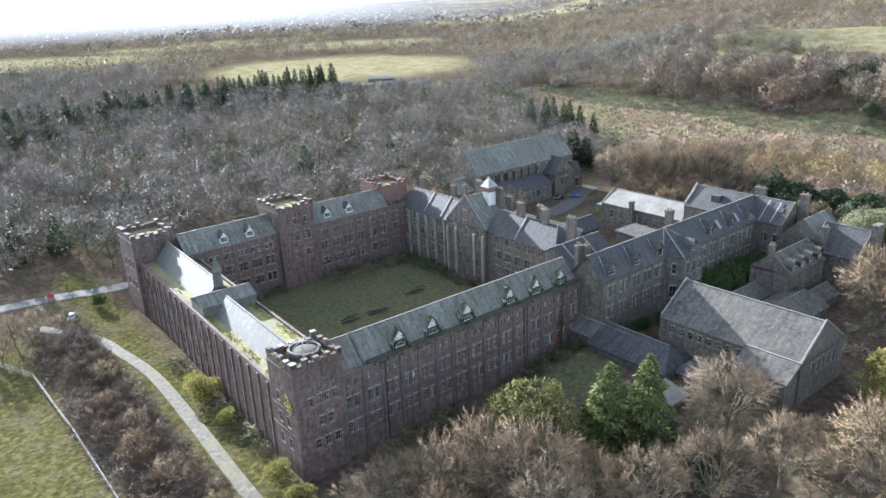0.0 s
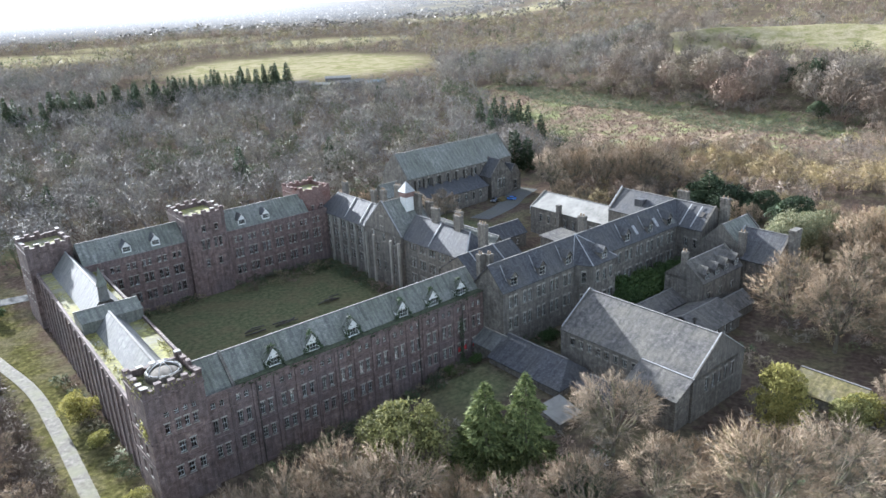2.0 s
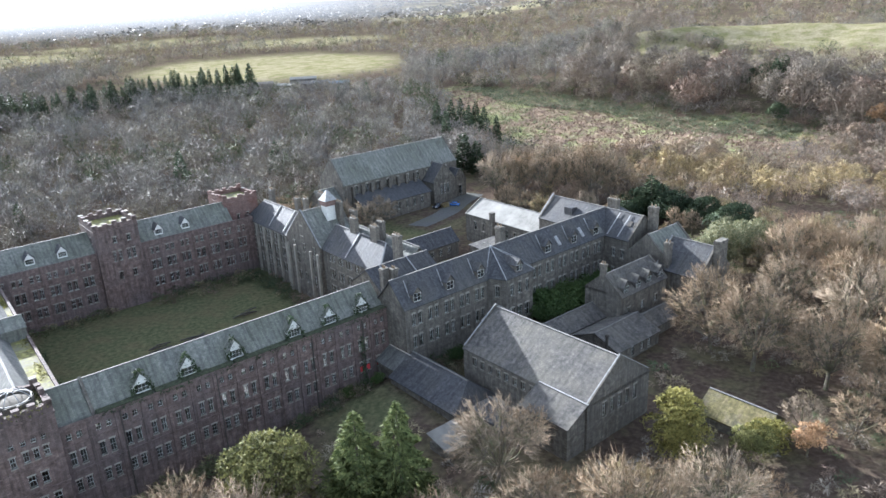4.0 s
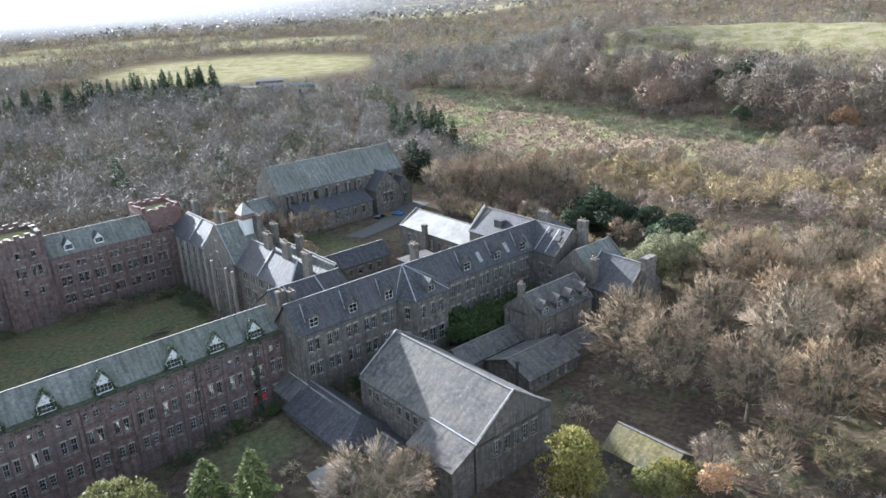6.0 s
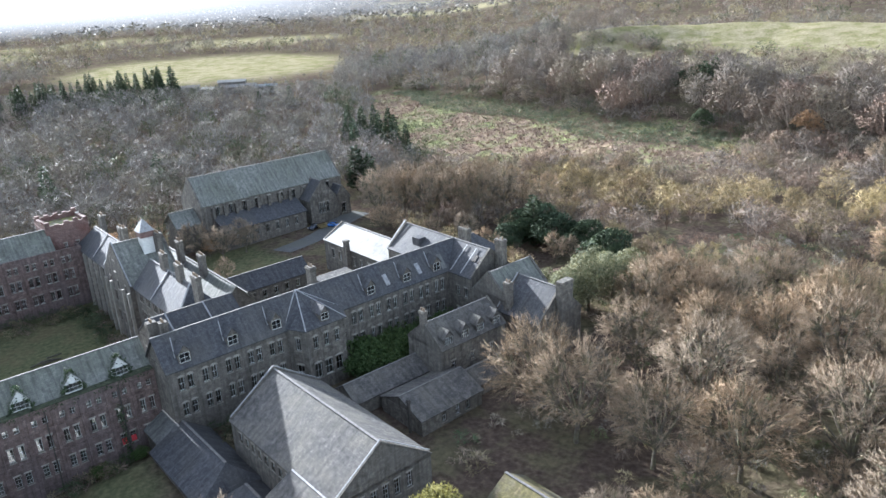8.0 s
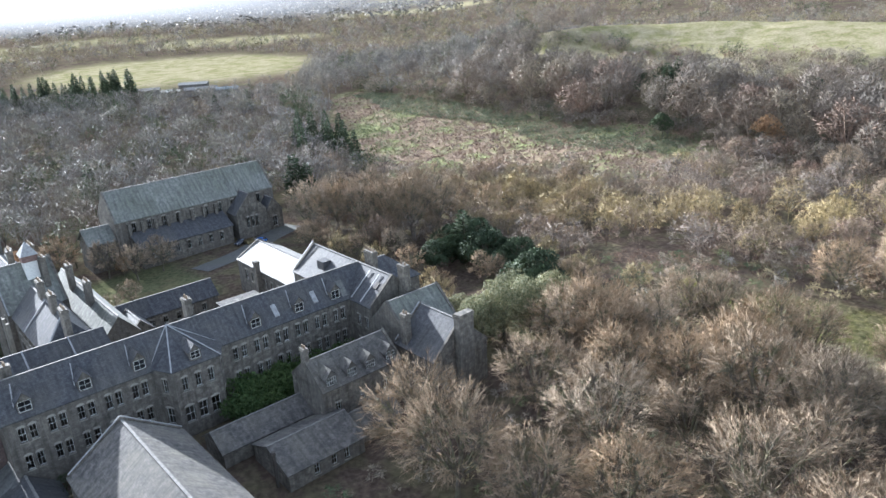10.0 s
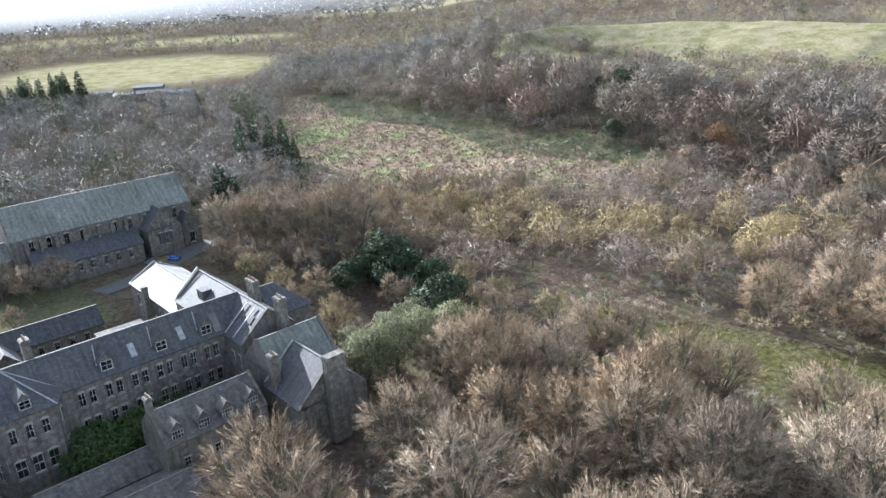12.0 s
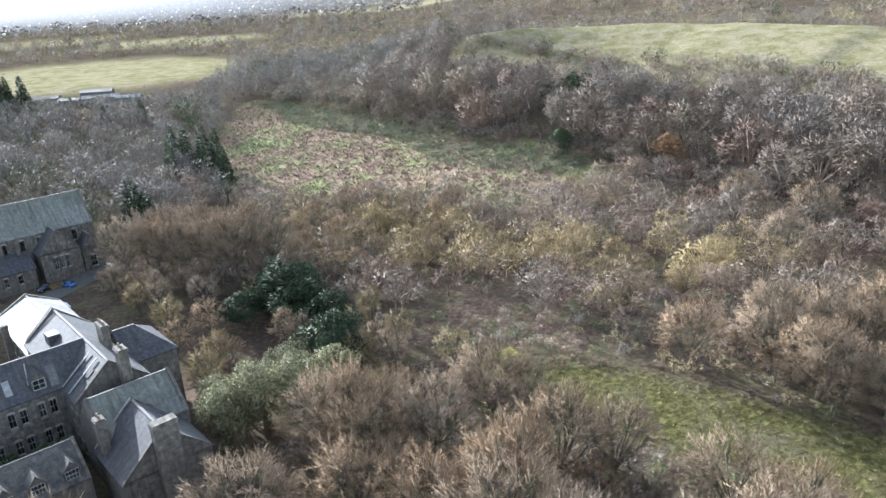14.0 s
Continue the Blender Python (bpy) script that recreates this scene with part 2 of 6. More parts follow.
def bar(bm, a, b, w, h):
    """A strip of width w lying on the line a-b, standing h proud of it."""
    a, b = Vector(a), Vector(b)
    d = (b - a).normalized()
    s = d.cross(Vector((0, 0, 1))).normalized() * (w / 2)
    n = s.cross(d).normalized() * h
    vs = [bm.verts.new(p) for p in (a - s, a + s, b + s, b - s, a - s + n, a + s + n, b + s + n, b - s + n)]
    for q in ((3, 2, 1, 0), (4, 5, 6, 7), (0, 1, 5, 4), (1, 2, 6, 5), (2, 3, 7, 6), (3, 0, 4, 7)):
        bm.faces.new([vs[i] for i in q])


def wall(parent, p0, p1, z0, z1, material, holes=(), t=0.55, name="wall", label=""):
    """A wall from p0 to p1, its outside to the right, with holes (s0, s1, za, zb) that go through it."""
    p0, p1 = Vector(p0), Vector(p1)
    d = (p1 - p0)
    length = d.length
    d.normalize()
    nrm = Vector((-d.y, d.x))               # inwards
    bm = bmesh.new()
    ss = sorted({0.0, length, *[h[0] for h in holes], *[h[1] for h in holes]})
    zs = sorted({z0, z1, *[h[2] for h in holes], *[h[3] for h in holes]})

    def pt(s, z, k):
        q = p0 + d * s + nrm * k
        return (q.x, q.y, z)
    cache = {}

    def vert(s, z, k):
        key = (s, z, k)
        if key not in cache:
            cache[key] = bm.verts.new(pt(s, z, k))
        return cache[key]
    for s0, s1 in zip(ss, ss[1:]):
        for a, b in zip(zs, zs[1:]):
            sm, zm = (s0 + s1) / 2, (a + b) / 2
            if any(h[0] < sm < h[1] and h[2] < zm < h[3] for h in holes):
                continue
            bm.faces.new((vert(s0, a, 0), vert(s1, a, 0), vert(s1, b, 0), vert(s0, b, 0)))
            bm.faces.new((vert(s1, a, t), vert(s0, a, t), vert(s0, b, t), vert(s1, b, t)))
    for s0, s1, a, b in [*holes, (0.0, length, z0, z1)]:
        flip = (s0, s1, a, b) == (0.0, length, z0, z1)
        ring = [(s0, a), (s1, a), (s1, b), (s0, b)]
        for (sa, za), (sb, zb) in zip(ring, ring[1:] + ring[:1]):
            q = [pt(sa, za, 0), pt(sb, zb, 0), pt(sb, zb, t), pt(sa, za, t)]
            quad(bm, *(q[::-1] if flip else q))
    lay = bm.loops.layers.uv.verify()
    for f in bm.faces:
        for lp in f.loops:
            c = lp.vert.co
            lp[lay].uv = ((Vector((c.x, c.y)) - p0).dot(d), c.z)
    return part(name, bm, material, parent, label)


WINDOWS = {}


def lattice(w, h, cols, rows, f, dp, m=0.017):
    """A sash's frame and glazing bars in one piece, with an opening for each pane."""
    def lines(a, b, n):
        out = [a, a + f]
        for i in range(1, n):
            out += [a + (b - a) * i / n - m, a + (b - a) * i / n + m]
        return out + [b - f, b]
    xs, zs = lines(-w / 2, w / 2, cols), lines(0.0, h, rows)
    bm = bmesh.new()
    cache = {}

    def vert(i, k, y):
        if (i, k, y) not in cache:
            cache[i, k, y] = bm.verts.new((xs[i], y, zs[k]))
        return cache[i, k, y]

    def solid(i, k):
        return 0 <= i < len(xs) - 1 and 0 <= k < len(zs) - 1 and (i % 2 == 0 or k % 2 == 0)
    for i in range(len(xs) - 1):
        for k in range(len(zs) - 1):
            if not solid(i, k):
                continue
            for y in (0.0, dp):
                q = [vert(i, k, y), vert(i + 1, k, y), vert(i + 1, k + 1, y), vert(i, k + 1, y)]
                bm.faces.new(q if y == 0 else q[::-1])
            for di, dk, a, b in ((-1, 0, (i, k + 1), (i, k)), (1, 0, (i + 1, k), (i + 1, k + 1)), (0, -1, (i, k), (i + 1, k)), (0, 1, (i + 1, k + 1), (i, k + 1))):
                if not solid(i + di, k + dk):
                    bm.faces.new((vert(*b, 0.0), vert(*a, 0.0), vert(*a, dp), vert(*b, dp)))
    return bm


def window_meshes(w, h, cols, rows, arch):
    key = (round(w, 2), round(h, 2), cols, rows, arch)
    if key not in WINDOWS:
        f, dp = 0.05, 0.1
        bm = lattice(w, h, cols, rows, f, dp)
        fr = mesh_of("window", bm, PAINT_WHITE)
        bm = bmesh.new()
        quad(bm, (-w / 2 + f, dp / 2, f), (w / 2 - f, dp / 2, f), (w / 2 - f, dp / 2, h - f), (-w / 2 + f, dp / 2, h - f))
        pn = mesh_of("pane", bm, GLASS)
        bm = bmesh.new()
        box(bm, -w / 2 - 0.12, -0.36, -0.18, w / 2 + 0.12, 0.08, 0.0)
        sl = mesh_of("sill", bm, DRESSED)
        bm = bmesh.new()
        if arch:
            n = 8
            out = [(-w / 2 - 0.18, -0.3, h)] + [(math.cos(math.pi - math.pi * i / n) * (w / 2 + 0.18), -0.3, h + math.sin(math.pi * i / n) * 0.45) for i in range(1, n)] + [(w / 2 + 0.18, -0.3, h)]
            prism(bm, out, (0, 0.12, 0))
        else:
            box(bm, -w / 2 - 0.16, -0.3, h, w / 2 + 0.16, -0.1, h + 0.28)
        ln = mesh_of("lintel", bm, DRESSED)
        WINDOWS[key] = (fr, pn, sl, ln)
    return WINDOWS[key]


rng = random.Random(7)


def window(parent, p, way, w, h, z, cols=2, rows=2, arch=False, pane=True, trim=True):
    """A sash in an opening: p is the middle of its sill on the wall's outside, way the wall's direction."""
    fr, pn, sl, ln = window_meshes(w, h, cols, rows, arch)
    d = Vector(way).normalized()
    local = parent.matrix_basis.inverted() @ SITE @ Matrix.Translation((p[0] - d.y * 0.25, p[1] + d.x * 0.25, z)) @ Matrix.Rotation(math.atan2(d.y, d.x), 4, "Z")
    ob = new("window", fr)
    ob.parent, ob.matrix_basis = parent, local
    kids = ([("pane", pn)] if pane else []) + ([("sill", sl), ("lintel", ln)] if trim else [])
    for nm, me in kids:
        k = new(nm, me)
        k.parent = ob
        if nm == "pane":
            k.visible_shadow = False
    return ob


def windowed(parent, p0, p1, z0, z1, material, rows, t=0.55, **kw):
    """A wall with windows: rows of (list of middles along it, sill, width, height, options)."""
    holes = []
    for mids, sill, w, h, opt in rows:
        for s in mids:
            holes.append((s - w / 2, s + w / 2, sill, sill + h))
    ob = wall(parent, p0, p1, z0, z1, material, holes, t, **kw)
    d = (Vector(p1) - Vector(p0)).normalized()
    for mids, sill, w, h, opt in rows:
        for s in mids:
            q = Vector(p0) + d * s
            window(parent, q, d, w, h, sill, pane=rng.random() > opt.get("broken", 0.3), **{k: v for k, v in opt.items() if k != "broken"})
    return ob


def steps(a, b, n):
    return [a + (b - a) * (i + 0.5) / n for i in range(n)]


def pairs(a, b, n, gap=1.5):
    return [s + k * gap / 2 for s in steps(a, b, n) for k in (-1, 1)]

# ---- ground ----


def smooth(a, b, x):
    t = np.clip((np.asarray(x, float) - a) / (b - a), 0, 1)
    return t * t * (3 - 2 * t)


COS, SIN = math.cos(radians(39.0)), math.sin(radians(39.0))


def crest(v):
    """How far up the hill the pasture reaches."""
    return np.interp(v, [-260, -3, 67, 112, 136, 156, 182], [530, 500, 492, 470, 452, 432, 402])


def land(x, y):
    """The height of the ground."""
    x, y = np.asarray(x, float), np.asarray(y, float)
    u, v = (x + 27) * COS + (y - 104) * SIN, -(x + 27) * SIN + (y - 104) * COS
    h = np.interp(y, [-300, 130, 250, 330, 430, 580, 900, 3000, 6000], [-2, -0.5, 3.5, 6.5, 11, 20, 24, 30, 45])
    quad_floor = smooth(-8, 0, u) * smooth(96, 88, u) * smooth(-4, 4, v) * smooth(110, 100, v)
    h = h * (1 - quad_floor)
    h = h + 4.6 * smooth(25, 75, u) * smooth(6, -6, v) * smooth(330, 200, y)
    h = h + 1.5 * smooth(86, 92, u) * smooth(-5, 5, v) * smooth(80, 60, v)
    # a wooded bank above the meadow, a pasture that climbs to a crest, a dip behind it, and far slopes
    top = np.maximum(crest(v), 412)
    uu = np.where(u < 395, u, np.where(u < top, 395 + (u - 395) * 97 / (top - 395), 492 + u - top))
    hill = np.interp(uu, [270, 300, 318, 345, 372, 410, 440, 465, 492, 525, 575, 660, 820, 1050, 1450, 2100], [0, 1.5, 4, 13, 18, 22.5, 27, 31, 32.5, 26, 12, 10, 17, 30, 46, 60])
    hill = hill * (1 - (1 - smooth(330, 150, v)) * smooth(900, 600, u)) * smooth(-900, -300, x + 0.45 * y)
    h = h + hill * (1 - (1 - smooth(0.05, 0.3, x / np.maximum(y, 1.0))) * smooth(560, 760, y))
    rough = 0.5 * np.sin(x * 0.043 + 1.3) * np.cos(y * 0.037) + 0.35 * np.sin(x * 0.11 + y * 0.07)
    away = 1 - smooth(-30, -10, u) * smooth(215, 195, u) * smooth(-62, -50, v) * smooth(135, 115, v)
    far = smooth(500, 1500, np.hypot(x, y))
    return h + rough * away + far * (6 * np.sin(x * 0.006 + 2) * np.cos(y * 0.005) + 3 * np.sin(x * 0.013) * np.sin(y * 0.011 + 1))


def z_at(x, y):
    return float(land(x, y))


def spread(inner0, inner1, step, outer0, outer1, grow=1.13):
    mid = list(np.arange(inner0, inner1 + 0.1, step))
    lo, s = [], step
    while (lo[-1] if lo else inner0) > outer0:
        s *= grow
        lo.append((lo[-1] if lo else inner0) - s)
    hi, s = [], step
    while (hi[-1] if hi else inner1) < outer1:
        s *= grow
        hi.append((hi[-1] if hi else inner1) + s)
    return np.array(lo[::-1] + mid + hi)


def blob(x, y, cx, cy, rx, ry, turn=0.0):
    a = radians(turn)
    dx, dy = x - cx, y - cy
    p, q = (dx * math.cos(a) + dy * math.sin(a)) / rx, (-dx * math.sin(a) + dy * math.cos(a)) / ry
    return smooth(1.25, 0.8, np.hypot(p, q))


def meadow(x, y):
    """Where the open bracken meadow lies."""
    u, v = (x + 27) * COS + (y - 104) * SIN, -(x + 27) * SIN + (y - 104) * COS
    near = np.interp(v, [0, 20, 50, 92, 115, 180, 245, 280], [300, 277, 266, 231, 223, 247, 296, 330])
    return smooth(-4, 5, u - near) * smooth(326, 319, u + 3 * np.sin(v * 0.09)) * smooth(12, 26, v) * smooth(262, 240, v)


def clearing(x, y):
    """Where the grass glade by the wood lies."""
    return blob(x, y, 193, 172, 54, 10.5, -36)


def pasture(x, y):
    """Open grass: the far fields and the field on the hill."""
    u, v = (x + 27) * COS + (y - 104) * SIN, -(x + 27) * SIN + (y - 104) * COS
    f = blob(x, y, -95, 662, 112, 98, -25)
    f = np.maximum(f, smooth(388, 396, u + 3 * np.sin(v * 0.05)) * smooth(14, 4, u - crest(v)) * smooth(-330, -300, v) * smooth(192, 178, v))
    f = np.maximum(f, blob(x, y, -470, 800, 150, 90, 20))
    f = np.maximum.reduce([f, blob(x, y, -105, 925, 95, 55, 10), blob(x, y, -330, 1010, 120, 60, 15)])
    patch = np.sin(x * 0.0061 + 1.0) * np.cos(y * 0.0083 + 0.5) + 0.5 * np.sin(x * 0.014 - y * 0.009)
    f = np.maximum(f, smooth(1150, 1500, y) * smooth(-300, 100, x) * smooth(0.15, 0.45, patch))
    return f


def lawns(x, y):
    """The mown lawns, and the rank grass along the drive and in the field."""
    u, v = (x + 27) * COS + (y - 104) * SIN, -(x + 27) * SIN + (y - 104) * COS
    a = smooth(14, 16, u) * smooth(85, 82, u) * smooth(12, 15, v) * smooth(85, 82, v)       # courtyard
    b = smooth(-90, -70, u) * smooth(-24, -27, u) * smooth(110, 90, v)                       # beyond the fence
    c = smooth(-12, -9, u) * smooth(1, -1, u) * smooth(-24, -12, v) * smooth(140, 130, v)      # by the drive
    d = smooth(94, 98, u) * smooth(134, 130, u) * smooth(47, 51, v) * smooth(88, 84, v)      # before the chapel
    e = smooth(48, 53, u) * smooth(68, 64, u) * smooth(-18, -14, v) * smooth(-1, -4, v)
    return np.maximum.reduce([a, d, e]), np.maximum(b, c)


def lawn(x, y):
    return np.maximum(*lawns(x, y))


def make_ground():
    xs, ys = spread(-190, 330, 3.5, -4600, 4600), spread(60, 520, 3.5, -900, 4900)
    X, Y = np.meshgrid(xs, ys)
    Z = land(X, Y)
    nx, ny = len(xs), len(ys)
    me = bpy.data.meshes.new("ground")
    idx = np.arange(nx * ny).reshape(ny, nx)
    faces = np.stack([idx[:-1, :-1], idx[:-1, 1:], idx[1:, 1:], idx[1:, :-1]], -1).reshape(-1, 4)
    me.from_pydata(np.stack([X, Y, Z], -1).reshape(-1, 3).tolist(), [], faces.tolist())
    cover = np.stack([meadow(X, Y), pasture(X, Y), lawns(X, Y)[0], np.maximum(lawns(X, Y)[1], clearing(X, Y))], -1).reshape(-1, 4)
    att = me.color_attributes.new("cover", "FLOAT_COLOR", "POINT")
    att.data.foreach_set("color", cover.astype(np.float32).ravel())
    me.polygons.foreach_set("use_smooth", [True] * len(me.polygons))
    m = bpy.data.materials.new("ground_cover")
    m.use_nodes = True
    nt = m.node_tree
    b = nt.nodes["Principled BSDF"]
    pos = nt.nodes.new("ShaderNodeNewGeometry").outputs["Position"]
    at = nt.nodes.new("ShaderNodeAttribute")
    at.attribute_name = "cover"
    sep = nt.nodes.new("ShaderNodeSeparateColor")
    nt.links.new(at.outputs["Color"], sep.inputs[0])
    fine, mid, big = noise_of(nt, pos, 0.9, 6), noise_of(nt, pos, 0.12, 5), noise_of(nt, pos, 0.02, 3)
    litter = ramp_of(nt, fine, [(0.3, (0.046, 0.034, 0.027)), (0.55, (0.085, 0.064, 0.049)), (0.75, (0.13, 0.102, 0.075))])
    scrub = ramp_of(nt, fine, [(0.3, (0.068, 0.06, 0.036)), (0.7, (0.13, 0.115, 0.07))])
    wood = mix_of(nt, ramp_of(nt, mid, [(0.45, (0, 0, 0)), (0.62, (1, 1, 1))]), litter, scrub)
    bracken = ramp_of(nt, fine, [(0.3, (0.13, 0.09, 0.064)), (0.5, (0.225, 0.165, 0.115)), (0.72, (0.32, 0.25, 0.175))])
    tussock = ramp_of(nt, fine, [(0.3, (0.14, 0.152, 0.065)), (0.7, (0.29, 0.295, 0.14))])
    mead = mix_of(nt, ramp_of(nt, noise_of(nt, pos, 0.055, 6, 0.7), [(0.47, (0, 0, 0)), (0.58, (1, 1, 1))]), bracken, tussock)
    straw = ramp_of(nt, fine, [(0.3, (0.165, 0.142, 0.085)), (0.7, (0.31, 0.272, 0.175))])
    turf = ramp_of(nt, fine, [(0.3, (0.105, 0.1, 0.045)), (0.7, (0.2, 0.185, 0.09))])
    field = mix_of(nt, ramp_of(nt, mid, [(0.4, (0, 0, 0)), (0.62, (1, 1, 1))]), straw, turf)
    grass = ramp_of(nt, fine, [(0.28, (0.052, 0.056, 0.03)), (0.5, (0.092, 0.096, 0.05)), (0.72, (0.14, 0.138, 0.075))])
    mossy = ramp_of(nt, fine, [(0.3, (0.085, 0.072, 0.042)), (0.7, (0.14, 0.128, 0.07))])
    grass = mix_of(nt, ramp_of(nt, mid, [(0.45, (0, 0, 0)), (0.65, (1, 1, 1))]), grass, mossy)
    col = mix_of(nt, sep.outputs[0], wood, mead)
    col = mix_of(nt, sep.outputs[1], col, field)
    col = mix_of(nt, sep.outputs[2], col, grass)
    rank = ramp_of(nt, fine, [(0.28, (0.034, 0.034, 0.013)), (0.5, (0.074, 0.07, 0.027)), (0.72, (0.15, 0.135, 0.056))])
    rank = mix_of(nt, ramp_of(nt, mid, [(0.48, (0, 0, 0)), (0.7, (1, 1, 1))]), rank, scrub)
    col = mix_of(nt, at.outputs["Alpha"], col, rank)
    nt.links.new(col, b.inputs["Base Color"])
    b.inputs["Roughness"].default_value = 0.95
    b.inputs["Specular IOR Level"].default_value = 0.0
    bn = nt.nodes.new("ShaderNodeBump")
    bn.inputs["Strength"].default_value, bn.inputs["Distance"].default_value = 0.8, 0.5
    nt.links.new(fine, bn.inputs["Height"]), nt.links.new(bn.outputs[0], b.inputs["Normal"])
    me.materials.append(m)
    return tagged(new("ground", me), "rough wintry grass, leaf litter and bracken over rolling ground", "ground", kind="structure")


make_ground()


def strip(name, label, line, width, material, lift=0.15):
    """A road along a line of site points, draped over the ground."""
    pts = [Vector(p) for p in line]
    dense = []
    for i in range(len(pts) - 1):
        p0, p1, p2, p3 = pts[max(i - 1, 0)], pts[i], pts[i + 1], pts[min(i + 2, len(pts) - 1)]
        for k in range(8):
            t = k / 8
            dense.append(0.5 * ((2 * p1) + (p2 - p0) * t + (2 * p0 - 5 * p1 + 4 * p2 - p3) * t * t + (3 * p1 - p0 - 3 * p2 + p3) * t * t * t))
    dense.append(pts[-1])
    bm = bmesh.new()
    rows = []
    for i, p in enumerate(dense):
        d = (dense[min(i + 1, len(dense) - 1)] - dense[max(i - 1, 0)]).normalized()
        row = []
        for k in range(7):
            f = k / 6 - 0.5
            w = width * (1 + 0.06 * math.sin(i * 0.31 + (3 if f > 0 else 0)))
            q = at_site(*(p + Vector((-d.y, d.x)) * f * w))
            q.z = z_at(q.x, q.y) + lift - 0.35 * max(0, abs(f) - 0.36)
            row.append(bm.verts.new(q))
        rows.append(row)
    for a, b in zip(rows, rows[1:]):
        for k in range(6):
            bm.faces.new((a[k], a[k + 1], b[k + 1], b[k]))
    bmesh.ops.recalc_face_normals(bm, faces=bm.faces[:])
    me = mesh_of(name, bm, material, True)
    return tagged(new(name, me), label, "road", kind="structure")


strip("gravel_track", "pale worn gravel track between verges", [(-8, -14), (-7.7, 4.7), (-6.9, 21), (-6.4, 37), (-6.2, 58), (-8.5, 74), (-12, 88), (-22, 104)], 2.7, GRAVEL)
strip("drive", "grey tarmac drive leading round the corner tower", [(-60, 128), (-18, 121), (7, 114), (40, 112), (80, 110)], 5.0, ASPHALT, 0.16)
strip("chapel_yard", "dark tarmac yard beside the chapel", [(134, 70), (150, 74), (162, 80), (172, 84)], 8.0, ASPHALT, 0.2)

# ---- the buildings ----


def house(name, label, u0, u1, v0, v1, base, eave, material, rows=None, t=0.55, category="building"):
    """A thing with four walls; rows gives the windows of its front (-v), right (+u), back (+v) and left (-u) walls."""
    rows = rows or {}
    ob = thing(name, label, category, (u0 + u1) / 2, (v0 + v1) / 2, base)
    windowed(ob, (u0, v0), (u1, v0), base, eave, material, rows.get("front", ()), t)
    windowed(ob, (u1, v0 + t), (u1, v1 - t), base, eave, material, rows.get("right", ()), t)
    windowed(ob, (u1, v1), (u0, v1), base, eave, material, rows.get("back", ()), t)
    windowed(ob, (u0, v1 - t), (u0, v0 + t), base, eave, material, rows.get("left", ()), t)
    return ob


def roof_u(ob, u0, u1, v0, v1, eave, ridge, material, over=0.35, hip0=0.0, hip1=0.0, vr=None, gables=None, thick=0.22):
    """A roof whose ridge runs along u. hip0, hip1: how far the ridge ends short of the end."""
    vr = (v0 + v1) / 2 if vr is None else vr
    k0, k1 = (ridge - eave) / (vr - v0), (ridge - eave) / (v1 - vr)
    a0, a1 = u0 - (over if not gables else 0), u1 + (over if not gables else 0)
    e0, e1 = eave - over * k0, eave - over * k1
    bm = bmesh.new()
    slab(bm, [(a0, v0 - over, e0), (a1, v0 - over, e0), (u1 - hip1 if hip1 else a1, vr, ridge), (u0 + hip0 if hip0 else a0, vr, ridge)], thick, (1, 0, 0))
    part("roof", bm, material, ob)
    bm = bmesh.new()
    slab(bm, [(a1, v1 + over, e1), (a0, v1 + over, e1), (u0 + hip0 if hip0 else a0, vr, ridge), (u1 - hip1 if hip1 else a1, vr, ridge)], thick, (1, 0, 0))
    part("roof", bm, material, ob)
    for hip, ue, uh in ((hip0, a0, u0 + hip0), (hip1, a1, u1 - hip1)):
        if hip:
            bm = bmesh.new()
            p = [(ue, v1 + over, e1), (ue, v0 - over, e0), (uh, vr, ridge)]
            slab(bm, p if ue < uh else p[::-1], thick, (0, 1, 0))
            part("roof", bm, material, ob)
    bm = bmesh.new()
    bar(bm, (u0 + hip0 if hip0 else a0, vr, ridge - 0.03), (u1 - hip1 if hip1 else a1, vr, ridge - 0.03), 0.3, 0.12)
    part("ridge_tiles", bm, RIDGE, ob)
    if not gables:
        for g, ue, uw in ((hip0, u0 + 0.1, 0.4), (hip1, u1 - 0.1, -0.4)):
            if not g:
                bm = bmesh.new()
                prism(bm, [(ue, v0 + 0.3, eave - 0.6), (ue, v1 - 0.3, eave - 0.6), (ue, v1 - 0.3, eave + 0.3 * k1 - 0.27), (ue, vr, ridge - 0.27), (ue, v0 + 0.3, eave + 0.3 * k0 - 0.27)], (uw, 0, 0), (0, 1, 0))
                part("gable", bm, STONE_GREY, ob)
    if gables:
        for g, ue, uw in ((hip0, u0, 0.5), (hip1, u1, -0.5)):
            if not g:
                bm = bmesh.new()
                prism(bm, [(ue, v0 + 0.02, eave - 0.5), (ue, v1 - 0.02, eave - 0.5), (ue, v1 - 0.02, eave + 0.15), (ue, vr, ridge + 0.35), (ue, v0 + 0.02, eave + 0.15)], (uw, 0, 0), (0, 1, 0))
                part("gable", bm, gables, ob)


